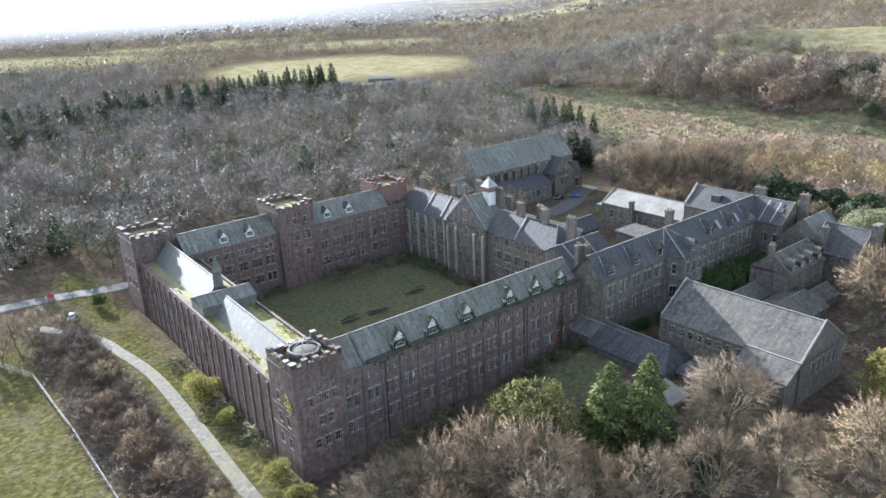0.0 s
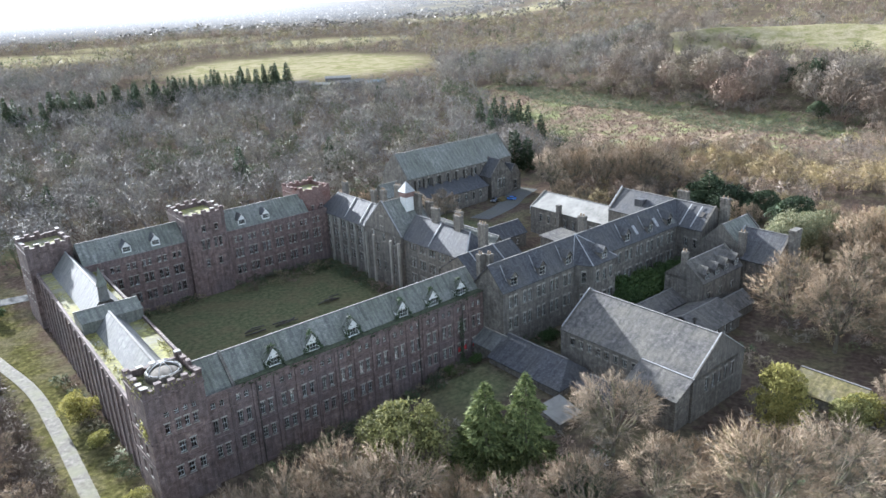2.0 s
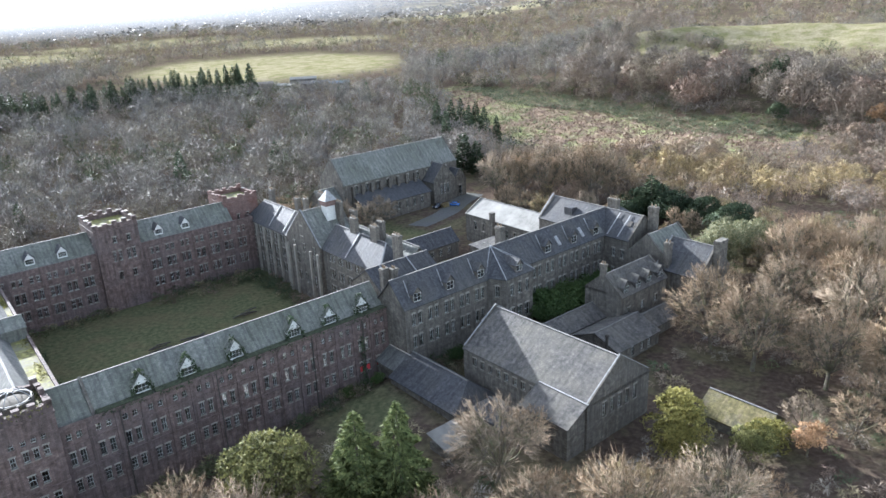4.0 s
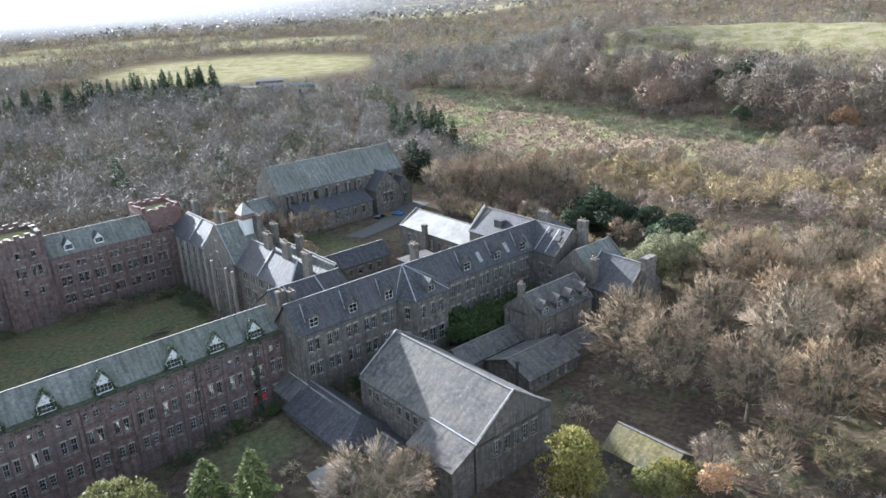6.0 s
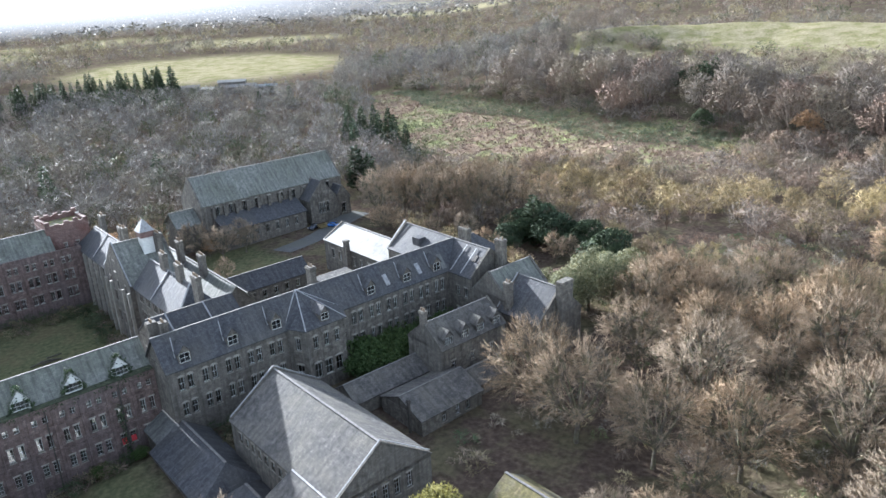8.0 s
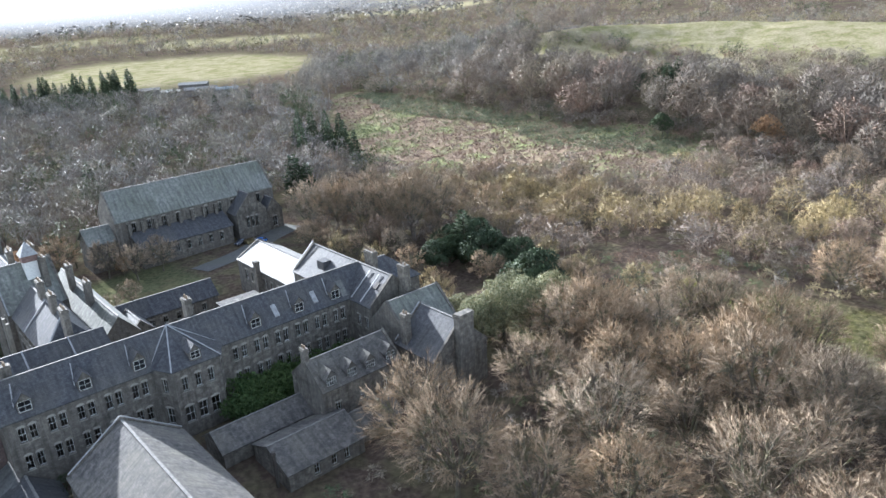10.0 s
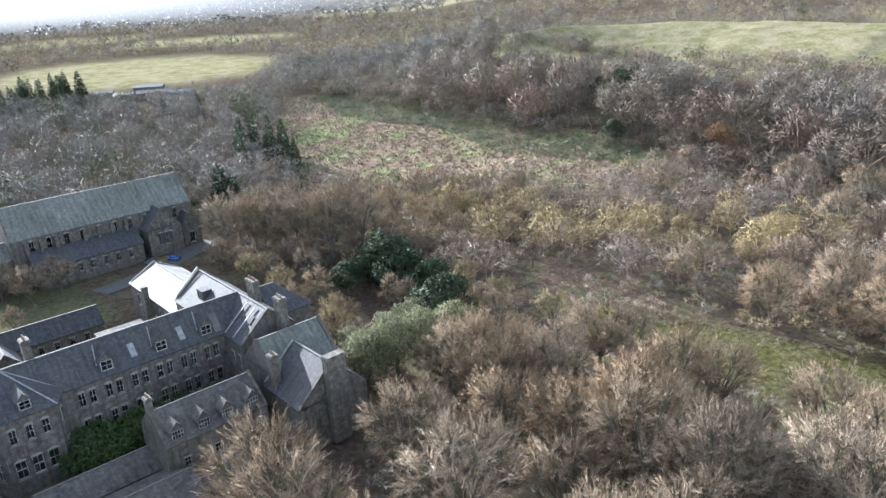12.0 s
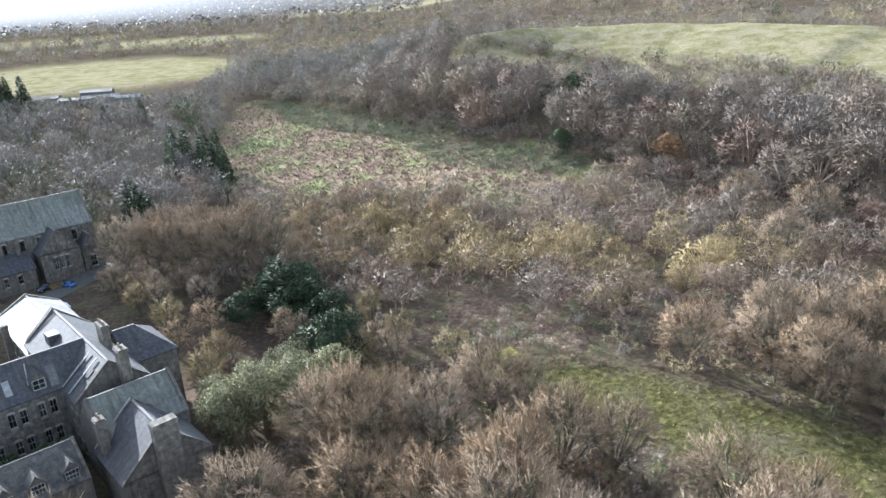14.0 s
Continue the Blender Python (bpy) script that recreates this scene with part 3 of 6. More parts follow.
def roof_v(ob, u0, u1, v0, v1, eave, ridge, material, over=0.35, hip0=0.0, hip1=0.0, ur=None, gables=None, thick=0.22):
    """A roof whose ridge runs along v."""
    ur = (u0 + u1) / 2 if ur is None else ur
    k0, k1 = (ridge - eave) / (ur - u0), (ridge - eave) / (u1 - ur)
    a0, a1 = v0 - (over if not gables else 0), v1 + (over if not gables else 0)
    e0, e1 = eave - over * k0, eave - over * k1
    h0, h1 = v0 + hip0 if hip0 else a0, v1 - hip1 if hip1 else a1
    bm = bmesh.new()
    slab(bm, [(u0 - over, a1, e0), (u0 - over, a0, e0), (ur, h0, ridge), (ur, h1, ridge)], thick, (0, 1, 0))
    part("roof", bm, material, ob)
    bm = bmesh.new()
    slab(bm, [(u1 + over, a0, e1), (u1 + over, a1, e1), (ur, h1, ridge), (ur, h0, ridge)], thick, (0, 1, 0))
    part("roof", bm, material, ob)
    for hip, ve, vh in ((hip0, a0, h0), (hip1, a1, h1)):
        if hip:
            bm = bmesh.new()
            p = [(u0 - over, ve, e0), (u1 + over, ve, e1), (ur, vh, ridge)]
            slab(bm, p if ve < vh else p[::-1], thick, (1, 0, 0))
            part("roof", bm, material, ob)
    bm = bmesh.new()
    bar(bm, (ur, h0, ridge - 0.03), (ur, h1, ridge - 0.03), 0.4, 0.14)
    part("ridge_tiles", bm, RIDGE, ob)
    if not gables:
        for g, ve, vw in ((hip0, v0 + 0.1, 0.4), (hip1, v1 - 0.1, -0.4)):
            if not g:
                bm = bmesh.new()
                prism(bm, [(u0 + 0.3, ve, eave - 0.6), (u1 - 0.3, ve, eave - 0.6), (u1 - 0.3, ve, eave + 0.3 * k1 - 0.27), (ur, ve, ridge - 0.27), (u0 + 0.3, ve, eave + 0.3 * k0 - 0.27)], (0, vw, 0), (1, 0, 0))
                part("gable", bm, STONE_GREY, ob)
    if gables:
        for g, ve, vw in ((hip0, v0, 0.5), (hip1, v1, -0.5)):
            if not g:
                bm = bmesh.new()
                prism(bm, [(u0 + 0.02, ve, eave - 0.5), (u1 - 0.02, ve, eave - 0.5), (u1 - 0.02, ve, eave + 0.15), (ur, ve, ridge + 0.35), (u0 + 0.02, ve, eave + 0.15)], (0, vw, 0), (1, 0, 0))
                part("gable", bm, gables, ob)


def flashing(ob, a, b, w=0.45, h=0.2):
    bm = bmesh.new()
    bar(bm, a, b, w * 0.55, h * 0.8)
    return part("flashing", bm, LEAD, ob, "pale lead-capped fire break strip")


def floors(ob, u0, u1, v0, v1, levels, t=0.6):
    for z in levels:
        bm = bmesh.new()
        box(bm, u0 + t, v0 + t, z - 0.3, u1 - t, v1 - t, z)
        part("floor_slab", bm, PLASTER, ob)


def battlements(ob, u0, u1, v0, v1, z, material, n=5, ruin=None):
    """Merlons and a worn coping round the top of a tower."""
    r = ruin or rng
    t = 0.7
    for a, b in (((u0, v0), (u1, v0)), ((u1, v0), (u1, v1)), ((u1, v1), (u0, v1)), ((u0, v1), (u0, v0))):
        a, b = Vector(a), Vector(b)
        d = (b - a)
        length = d.length
        d.normalize()
        q = Vector((-d.y, d.x)) * t
        cell = length / (2 * n - 1)
        for i in range(2 * n - 1):
            h = 1.05 + r.uniform(-0.4, 0.15) if i % 2 == 0 else 0.4 + r.uniform(-0.25, 0.1)
            if i % 2 == 0 and r.random() < 0.22:
                h = 0.45
            s0, s1 = a + d * (cell * i), a + d * (cell * (i + 1))
            bm = bmesh.new()
            prism(bm, [(s0.x, s0.y, z), (s1.x, s1.y, z), (s1.x, s1.y, z + h + r.uniform(-0.14, 0.14)), ((s0.x + s1.x) / 2, (s0.y + s1.y) / 2, z + h + r.uniform(-0.1, 0.1)), (s0.x, s0.y, z + h + r.uniform(-0.14, 0.14))], (q.x, q.y, 0), (d.x, d.y, 0))
            part("merlon" if i % 2 == 0 else "embrasure", bm, material, ob)
            if i % 2 == 0 and r.random() < 0.75:
                bm = bmesh.new()
                o = Vector((d.y, -d.x)) * 0.08
                prism(bm, [(s0.x + o.x, s0.y + o.y, z + h), (s1.x + o.x, s1.y + o.y, z + h), (s1.x + o.x, s1.y + o.y, z + h + 0.13), (s0.x + o.x, s0.y + o.y, z + h + 0.13)], (q.x * 1.3, q.y * 1.3, 0), (d.x, d.y, 0))
                part("coping_stone", bm, DRESSED if r.random() < 0.3 else material, ob)


def band(ob, u0, u1, v0, v1, z, h=0.35, out=0.16, material=None):
    """A string course round a block."""
    for a in ((u0 - out, v0 - out, u1 + out, v0), (u1, v0, u1 + out, v1), (u0 - out, v1, u1 + out, v1 + out), (u0 - out, v0, u0, v1)):
        bm = bmesh.new()
        box(bm, a[0], a[1], z, a[2], a[3], z + h)
        part("string_course", bm, material or DRESSED, ob)


def tower(name, label, u0, u1, v0, v1, base, top, material, rows, n=5):
    ob = house(name, label, u0, u1, v0, v1, base, top, material, rows, category="tower")
    bm = bmesh.new()
    box(bm, u0 + 0.56, v0 + 0.56, top - 1.2, u1 - 0.56, v1 - 0.56, top - 0.9)
    part("roof_deck", bm, MOSS, ob)
    battlements(ob, u0, u1, v0, v1, top, material, n)
    band(ob, u0, u1, v0, v1, top - 1.3, 0.3, 0.14, material)
    return ob


def dormer(ob, u, v, z, slope, w=1.9, h=1.5, face=-1, cols=3, ivy=False, roof_mat=None, wall_mat=None):
    """A gabled dormer that looks along face*v, its sill at (u, v, z) on a roof that climbs by slope."""
    deep = h / slope + 0.7
    f = face
    wm = wall_mat or DRESSED
    body = bmesh.new()
    for s in (-1, 1):
        a, b = u + s * w / 2, u + s * (w / 2 - 0.14)
        prism(body, [(a, v, z - 0.3), (a, v - f * deep, z + h), (a, v, z + h)], (b - a, 0, 0), (0, 1, 0))
    box(body, u - w / 2, min(v, v - f * 0.14), z - 0.35, u + w / 2, max(v, v - f * 0.14), z + 0.02)
    prism(body, [(u - w / 2, v, z + h), (u + w / 2, v, z + h), (u, v, z + h + w * 0.66)], (0, -f * 0.14, 0))
    part("dormer", body, wm, ob, "small gabled dormer")
    rb = bmesh.new()
    over = 0.22
    ridge, low = z + h + w * 0.68 + 0.1, z + h - 0.06
    back = (ridge - z) / slope
    for s in (-1, 1):
        p = [(u + s * (w / 2 + over), v + f * over, low), (u, v + f * over, ridge), (u, v - f * back, ridge), (u + s * (w / 2 + over), v - f * (deep - 0.1), low)]
        slab(rb, p if s * f > 0 else p[::-1], 0.12, (0, 1, 0))
    part("dormer_roof", rb, roof_mat or SLATE, ob)
    fr, pn, sl, ln = window_meshes(w - 0.3, h - 0.05, cols, 2, False)
    k = new("dormer_window", fr)
    k.parent = ob
    k.matrix_basis = ob.matrix_basis.inverted() @ SITE @ Matrix.Translation((u, v - f * 0.02, z + 0.02)) @ Matrix.Rotation(0 if f < 0 else math.pi, 4, "Z")
    p = new("pane", pn)
    p.parent = k


def chimney(u, v, base, top, w=1.0, d=2.2, pots=3, material=None, label="tall stone chimney stack with clay pots"):
    m = material or STONE_GREY
    ob = thing("chimney", label, "chimney", u, v, base, "chimneys of the old buildings")
    bm = bmesh.new()
    box(bm, u - w / 2, v - d / 2, base, u + w / 2, v + d / 2, top - 0.5)
    part("shaft", bm, m, ob)
    bm = bmesh.new()
    box(bm, u - w / 2 - 0.14, v - d / 2 - 0.14, top - 0.5, u + w / 2 + 0.14, v + d / 2 + 0.14, top - 0.25)
    box(bm, u - w / 2 - 0.04, v - d / 2 - 0.04, top - 0.25, u + w / 2 + 0.04, v + d / 2 + 0.04, top)
    part("cap", bm, m, ob)
    for i in range(pots):
        s = v - d / 2 + d * (i + 0.5) / pots
        bm = bmesh.new()
        bmesh.ops.create_cone(bm, cap_ends=True, segments=10, radius1=0.2, radius2=0.15, depth=0.6, matrix=Matrix.Translation((u, s, top + 0.3)))
        part("pot", bm, POT, ob)
    return ob


RED_BOARD = surface("red_board", [(0.3, (0.35, 0.03, 0.04)), (0.7, (0.5, 0.06, 0.06))], 2.0, 0.5, 0.7, 0.1)
POT = surface("clay_pot", [(0.3, (0.16, 0.115, 0.075)), (0.7, (0.25, 0.19, 0.13))], 4.0, 1.0, 0.9, 0.2)

# front corner tower
tw = {"front": [([2.8], 13.4, 0.75, 1.7, {}), ([4.6, 6.0], 13.6, 0.75, 1.7, {}), ([7.4], 13.6, 0.75, 1.7, {}), ([3.0, 4.6, 6.0, 7.4], 16.3, 0.7, 0.9, {"trim": False}), ([4.6, 6.4], 9.2, 0.95, 1.9, {}), ([3.6, 5.5, 7.4], 5.0, 1.0, 1.9, {})],
      "left": [([2.4, 5.4], 9.2, 0.95, 1.9, {}), ([2.4, 5.4], 5.0, 0.95, 1.9, {}), ([2.4, 5.4], 13.4, 0.8, 1.7, {})]}
tower_a = tower("corner_tower", "square red sandstone corner tower with broken battlements", 0.7, 10.2, 0.6, 9.8, -3.0, 21.3, STONE_RED, tw)
band(tower_a, 0.7, 10.2, 0.6, 9.8, 12.3, 0.26, 0.12, STONE_RED)
band(tower_a, 0.7, 10.2, 0.6, 9.8, 8.0, 0.26, 0.12, STONE_RED)

dome_ob = thing("lantern_dome", "round ruined lantern with bare hoops on the tower", "dome", 6.0, 6.2, 20.4)
bm = bmesh.new()
for i in range(28):
    a, b = i * math.pi / 14, (i + 1) * math.pi / 14
    h = 1.35 + 0.12 * math.sin(i * 2.3) + 0.08 * math.sin(i * 5.1)
    prism(bm, [(6.0 + 2.9 * math.cos(a), 6.0 + 2.9 * math.sin(a), 20.3), (6.0 + 2.9 * math.cos(b), 6.0 + 2.9 * math.sin(b), 20.3), (6.0 + 2.4 * math.cos(b), 6.0 + 2.4 * math.sin(b), 20.3), (6.0 + 2.4 * math.cos(a), 6.0 + 2.4 * math.sin(a), 20.3)], (0, 0, h))
part("drum", bm, STONE_GREY, dome_ob, "low round stone drum with a worn rim")
bm = bmesh.new()
bmesh.ops.create_uvsphere(bm, u_segments=24, v_segments=10, radius=2.42, matrix=Matrix.Translation((6.0, 6.0, 21.15)) @ Matrix.Diagonal((1, 1, 0.22, 1)))
bmesh.ops.delete(bm, geom=[v for v in bm.verts if v.co.z < 21.12], context="VERTS")
part("shell", bm, STONE_GREY, dome_ob, "stained grey sunken shell", True)
for k in range(4):
    a = k * math.pi / 4 + 0.2
    bm = bmesh.new()
    for i in range(10):
        t0, t1 = i / 10 * math.pi, (i + 1) / 10 * math.pi
        bar(bm, (6.0 + math.cos(a) * 2.6 * math.cos(t0), 6.0 + math.sin(a) * 2.6 * math.cos(t0), 21.6 + 1.5 * math.sin(t0)), (6.0 + math.cos(a) * 2.6 * math.cos(t1), 6.0 + math.sin(a) * 2.6 * math.cos(t1), 21.6 + 1.5 * math.sin(t1)), 0.09, 0.09)
    part("rib", bm, LEAD, dome_ob, "thin bare hoop")
bm = bmesh.new()
for i in range(28):
    a, b = i * math.pi / 14, (i + 1) * math.pi / 14
    bar(bm, (6.0 + 2.6 * math.cos(a), 6.0 + 2.6 * math.sin(a), 21.72), (6.0 + 2.6 * math.cos(b), 6.0 + 2.6 * math.sin(b), 21.72), 0.12, 0.1)
part("ring", bm, LEAD, dome_ob, "pale ring round the lantern's foot")

# long wing with the green roof
BAYS = steps(14.5, 72.0, 14)
pw = [s - 10.2 + k for s in BAYS for k in (-0.78, 0.78)]
front_rows = [([1.2, 2.7] + pw, 13.9, 0.78, 1.2, {"broken": 0.6, "trim": False}), ([1.2, 2.7] + pw, 9.4, 0.82, 2.35, {"broken": 0.5}), ([1.2, 2.7] + pw, 4.7, 0.88, 2.1, {"broken": 0.4, "rows": 3})]
rb = random.Random(5)
back_rows = [([61.8 - s for s in pw if rb.random() < 0.4], 9.3, 1.0, 2.8, {"broken": 0.9, "trim": False}), ([61.8 - s for s in pw if rb.random() < 0.6], 13.7, 1.0, 1.6, {"broken": 0.9, "trim": False})]
W1 = house("long_wing", "long three-storey red sandstone wing with a green slate roof", 10.2, 72.0, 1.5, 12.3, -3.0, 16.3, STONE_RED, {"front": front_rows, "back": back_rows})
floors(W1, 10.2, 72.0, 1.5, 12.3, (4.0, 8.5, 13.0))
roof_u(W1, 10.2, 72.0, 2.4, 11.4, 16.2, 20.9, SLATE_GREEN, over=0.1, vr=6.9)
for z in (8.3, 12.9, 16.25):
    bm = bmesh.new()
    box(bm, 10.2, 1.34, z, 72.0, 1.5, z + (0.3 if z < 16 else 0.5))
    part("string_course", bm, STONE_RED, W1)
for s in [14.5 + 57.5 / 14 * i for i in range(14)]:
    bm = bmesh.new()
    box(bm, s - 0.28, 1.27, -3.0, s + 0.28, 1.5, 15.9)
    part("pilaster", bm, STONE_RED, W1)
bm = bmesh.new()
prism(bm, [(15.4, 2.2, 15.9), (15.4, 11.6, 15.9), (15.4, 11.6, 16.5), (15.4, 6.9, 21.3), (15.4, 2.2, 16.5)], (0.5, 0, 0), (0, 1, 0))
part("party_wall", bm, STONE_GREY, W1)
for s in pw[-4:]:
    bm = bmesh.new()
    box(bm, 10.2 + s - 0.48, 1.66, 4.66, 10.2 + s + 0.48, 1.72, 5.85)
    part("board", bm, RED_BOARD, W1, "bright red board in a window")
bm = bmesh.new()
box(bm, 65.5, 0.86, 1.0, 65.75, 1.0, 16.0)
part("drainpipe", bm, TIMBER_DARK, W1)
for s in (18.7, 34.9, 53.9):
    bm = bmesh.new()
    box(bm, s + 0.45, 1.3, 0.0, s + 0.62, 1.5, 16.0)
    part("drainpipe", bm, TIMBER_DARK, W1)
for s in (23.6, 31.4, 40.1, 51.8, 59.6, 67.0):
    dormer(W1, s, 2.9, 16.95, 4.7 / 4.5, 2.7, 1.5, -1, 4, roof_mat=SLATE_GREEN, wall_mat=PAINT_WHITE)

GUTTER = surface("rotten_mossy_gutter", [(0.3, (0.022, 0.026, 0.016)), (0.55, (0.05, 0.056, 0.032)), (0.75, (0.1, 0.1, 0.06))], 1.6, 0.3, 0.95, 0.6)
for k in range(12):
    bm = bmesh.new()
    a, b = 16.0 + k * 4.66, 16.0 + (k + 1) * 4.66 - 0.05 - 0.5 * ((k * 7) % 3 == 1)
    box(bm, a, 1.28, 16.76, b, 2.62 + 0.1 * ((k * 5) % 4), 16.94 + 0.05 * ((k * 3) % 3))
    part("gutter", bm, GUTTER, W1, "rotten length of wide mossy gutter")
# front wing: pale roof between mossy flat margins, set a little askew
wl = [v for v in steps(1.5, 81, 18)]
W2 = house("front_wing", "ruinous red sandstone front wing with a pale slate roof", 1.2, 14.2, 9.8, 92.4, -3.0, 15.05, STONE_RED,
           {"left": [(wl, 3.5, 1.0, 2.6, {"trim": False, "broken": 0.8}), (wl, 9.0, 1.0, 2.8, {"trim": False, "broken": 0.8})], "right": [(wl, 4.0, 1.0, 2.6, {}), (wl, 9.0, 1.0, 2.8, {})]})
for s in steps(10, 92, 19):
    bm = bmesh.new()
    box(bm, 0.9, s - 0.3, -3.0, 1.2, s + 0.3, 14.4)
    part("buttress", bm, STONE_RED, W2)
bm = bmesh.new()
box(bm, 1.75, 10.35, 14.1, 13.65, 91.8, 14.4)
part("flat_roof", bm, MOSS, W2, "mossy flat roof margin behind the parapet")
roof_v(W2, 4.3, 10.6, 10.2, 46.5, 14.45, 18.2, SLATE_PALE, over=0.1)
roof_v(W2, 4.6, 12.6, 54.5, 91.6, 14.45, 19.2, SLATE_PALE, over=0.1)
bm = bmesh.new()
box(bm, 2.0, 46.6, 14.4, 14.0, 54.4, 16.9)
part("cross_block", bm, SLATE_GREEN, W2, "lead-clad cross block in the middle of the roof")
roof_u(W2, 2.0, 14.0, 46.6, 54.4, 16.9, 18.3, SLATE_GREEN, over=0.15)
window(W2, (2.0 - 0.2, 49.4), (0, -1), 1.2, 1.9, 14.6, cols=1, trim=False)
bm = bmesh.new()
bmesh.ops.create_cone(bm, cap_ends=True, segments=8, radius1=1.15, radius2=0.95, depth=3.2, matrix=Matrix.Translation((8.6, 54.6, 19.4)))
part("spire_base", bm, SLATE_PALE, W2, "pale lead-clad base of the small spire")
bm = bmesh.new()
bmesh.ops.create_cone(bm, cap_ends=True, segments=8, radius1=1.15, radius2=0.03, depth=4.2, matrix=Matrix.Translation((8.6, 54.6, 23.3)))
part("spirelet", bm, SLATE_GREEN, W2, "small pale pointed spire")
W2.matrix_basis = SITE @ Matrix.Translation((1.2, 9.8, 0)) @ pose(0, 0, 0, 0, 0, -2.3) @ Matrix.Translation((-1.2, -9.8, 0)) @ INV @ W2.matrix_basis

# far left corner tower and far wing
tower_b = tower("corner_tower", "square red sandstone corner tower at the drive", 3.4, 14.0, 92.6, 104.5, -3.0, 21.2, STONE_RED, {"left": [([3, 6, 9], 12.5, 0.9, 2.2, {}), ([3, 6, 9], 7.0, 0.9, 2.2, {})]})
fw = pairs(1.0, 25.0, 6)
W3 = house("far_wing", "three-storey red sandstone wing with a green slate roof", 14.0, 40.0, 84.0, 95.0, -3.0, 16.3, STONE_RED, {"front": [(fw, 3.4, 1.0, 2.4, {}), (fw, 8.2, 1.0, 2.5, {}), (fw, 12.8, 0.8, 1.5, {})]})
roof_u(W3, 14.0, 40.0, 84.6, 94.4, 16.2, 21.0, SLATE_GREEN, over=0.1)
tower_c = tower("gate_tower", "tall square red sandstone tower with battlements", 40.0, 51.0, 82.6, 95.2, -3.0, 23.3, STONE_RED, {"front": [([4.0, 5.4], 13.5, 0.8, 2.6, {"rows": 3}), ([7.6, 9.0], 13.5, 0.8, 2.6, {"rows": 3}), ([4.7, 8.3], 18.4, 0.9, 1.6, {}), ([4.7, 8.3], 8.5, 0.9, 1.8, {})], "left": [([4, 8], 18.4, 0.9, 1.6, {})]})
fx = pairs(1.5, 31.0, 7)
W3b = house("far_wing", "three-storey red sandstone wing with a green slate roof", 51.0, 84.0, 84.0, 95.0, -3.0, 16.3, STONE_RED, {"front": [(fx, 3.4, 1.0, 2.4, {}), (fx, 8.2, 1.0, 2.5, {}), (fx, 12.8, 0.8, 1.5, {})]})
roof_u(W3b, 51.0, 78.0, 84.6, 94.4, 16.2, 21.0, SLATE_GREEN, over=0.1)
for w, us in ((W3, (25.0, 32.5)), (W3b, (57.0, 64.5))):
    for s in us:
        dormer(w, s, 85.4, 17.2, 4.8 / 4.9, 2.2, 1.35, -1, 4, wall_mat=PAINT_WHITE)
tower_d = tower("corner_tower", "square red brick corner tower with pale coping", 77.5, 88.0, 88.0, 99.0, -3.0, 21.6, BRICK_RED, {"front": [([4, 7], 15.0, 0.8, 1.6, {})]})

# stone wing along the courtyard's far right side
qn = pairs(1.5, 23.5, 5, 1.3)
W4a = house("courtyard_wing", "grey stone courtyard wing under blue slate", 84.0, 93.0, 62.0, 88.0, -3.0, 15.3, STONE_GREY, {"left": [(qn, 12.2, 0.95, 2.0, {}), (qn, 8.2, 1.0, 2.4, {}), (qn, 3.8, 1.0, 2.4, {})]})
roof_v(W4a, 84.0, 93.0, 62.0, 88.0, 15.3, 20.4, SLATE, hip1=4.0)
for v in (66.0, 74.0):
    flashing(W4a, (84.0, v, 15.45), (88.5, v, 20.5))
gable_rows = {"left": [([4.0, 5.4, 11.4, 12.8], 9.4, 0.9, 2.6, {}), ([4.0, 5.4, 8.4, 11.4, 12.8], 4.4, 0.9, 2.6, {}), ([3.4, 8.4, 13.4], 13.0, 0.9, 2.2, {})]}
W4g = house("gabled_block", "tall grey stone gabled block facing the courtyard", 83.0, 95.0, 45.2, 62.0, -3.0, 15.8, STONE_GREY, gable_rows)
roof_u(W4g, 83.0, 95.0, 45.2, 62.0, 15.8, 23.9, SLATE_GREEN, over=0.0, gables=STONE_GREY)
for v, k in ((45.0, 1), (62.2, -1)):
    flashing(W4g, (83.3, v, 15.9), (83.3, 53.6, 24.4), 0.5, 0.2)
window(W4g, (82.95, 53.6), (0, -1), 1.3, 2.6, 17.4, arch=True)
for w, u, vs, top in ((W4a, 84.0, (64, 68.3, 72.6, 77, 81.5, 86), 14.6), (W4g, 83.0, (46, 49.6, 57.6, 61.2), 14.0)):
    for v in vs:
        bm = bmesh.new()
        box(bm, u - 0.6, v - 0.35, -3.0, u, v + 0.35, top)
        part("buttress", bm, DRESSED, w)
qs = pairs(1.5, 21.0, 5, 1.3)
W4b = house("courtyard_wing", "grey stone courtyard wing under blue slate", 84.0, 93.4, 22.0, 45.2, -3.0, 15.8, STONE_GREY, {"left": [(qs, 13.0, 0.95, 1.9, {}), (qs, 8.4, 1.0, 2.5, {}), (qs, 4.0, 1.0, 2.4, {})]})
roof_v(W4b, 84.0, 93.4, 20.0, 45.2, 15.8, 20.9, SLATE, hip0=3.6)
flashing(W4b, (83.8, 34.5, 15.7), (88.7, 34.5, 21.0), 0.6)
flashing(W4b, (83.7, 20.0, 15.6), (88.7, 23.6, 21.0), 0.6)
W4c = house("back_range", "grey stone back range under slate", 95.0, 102.0, 24.0, 62.0, -1.0, 13.4, STONE_GREY)
roof_v(W4c, 95.0, 102.0, 24.0, 62.0, 13.4, 17.4, SLATE_GREEN)
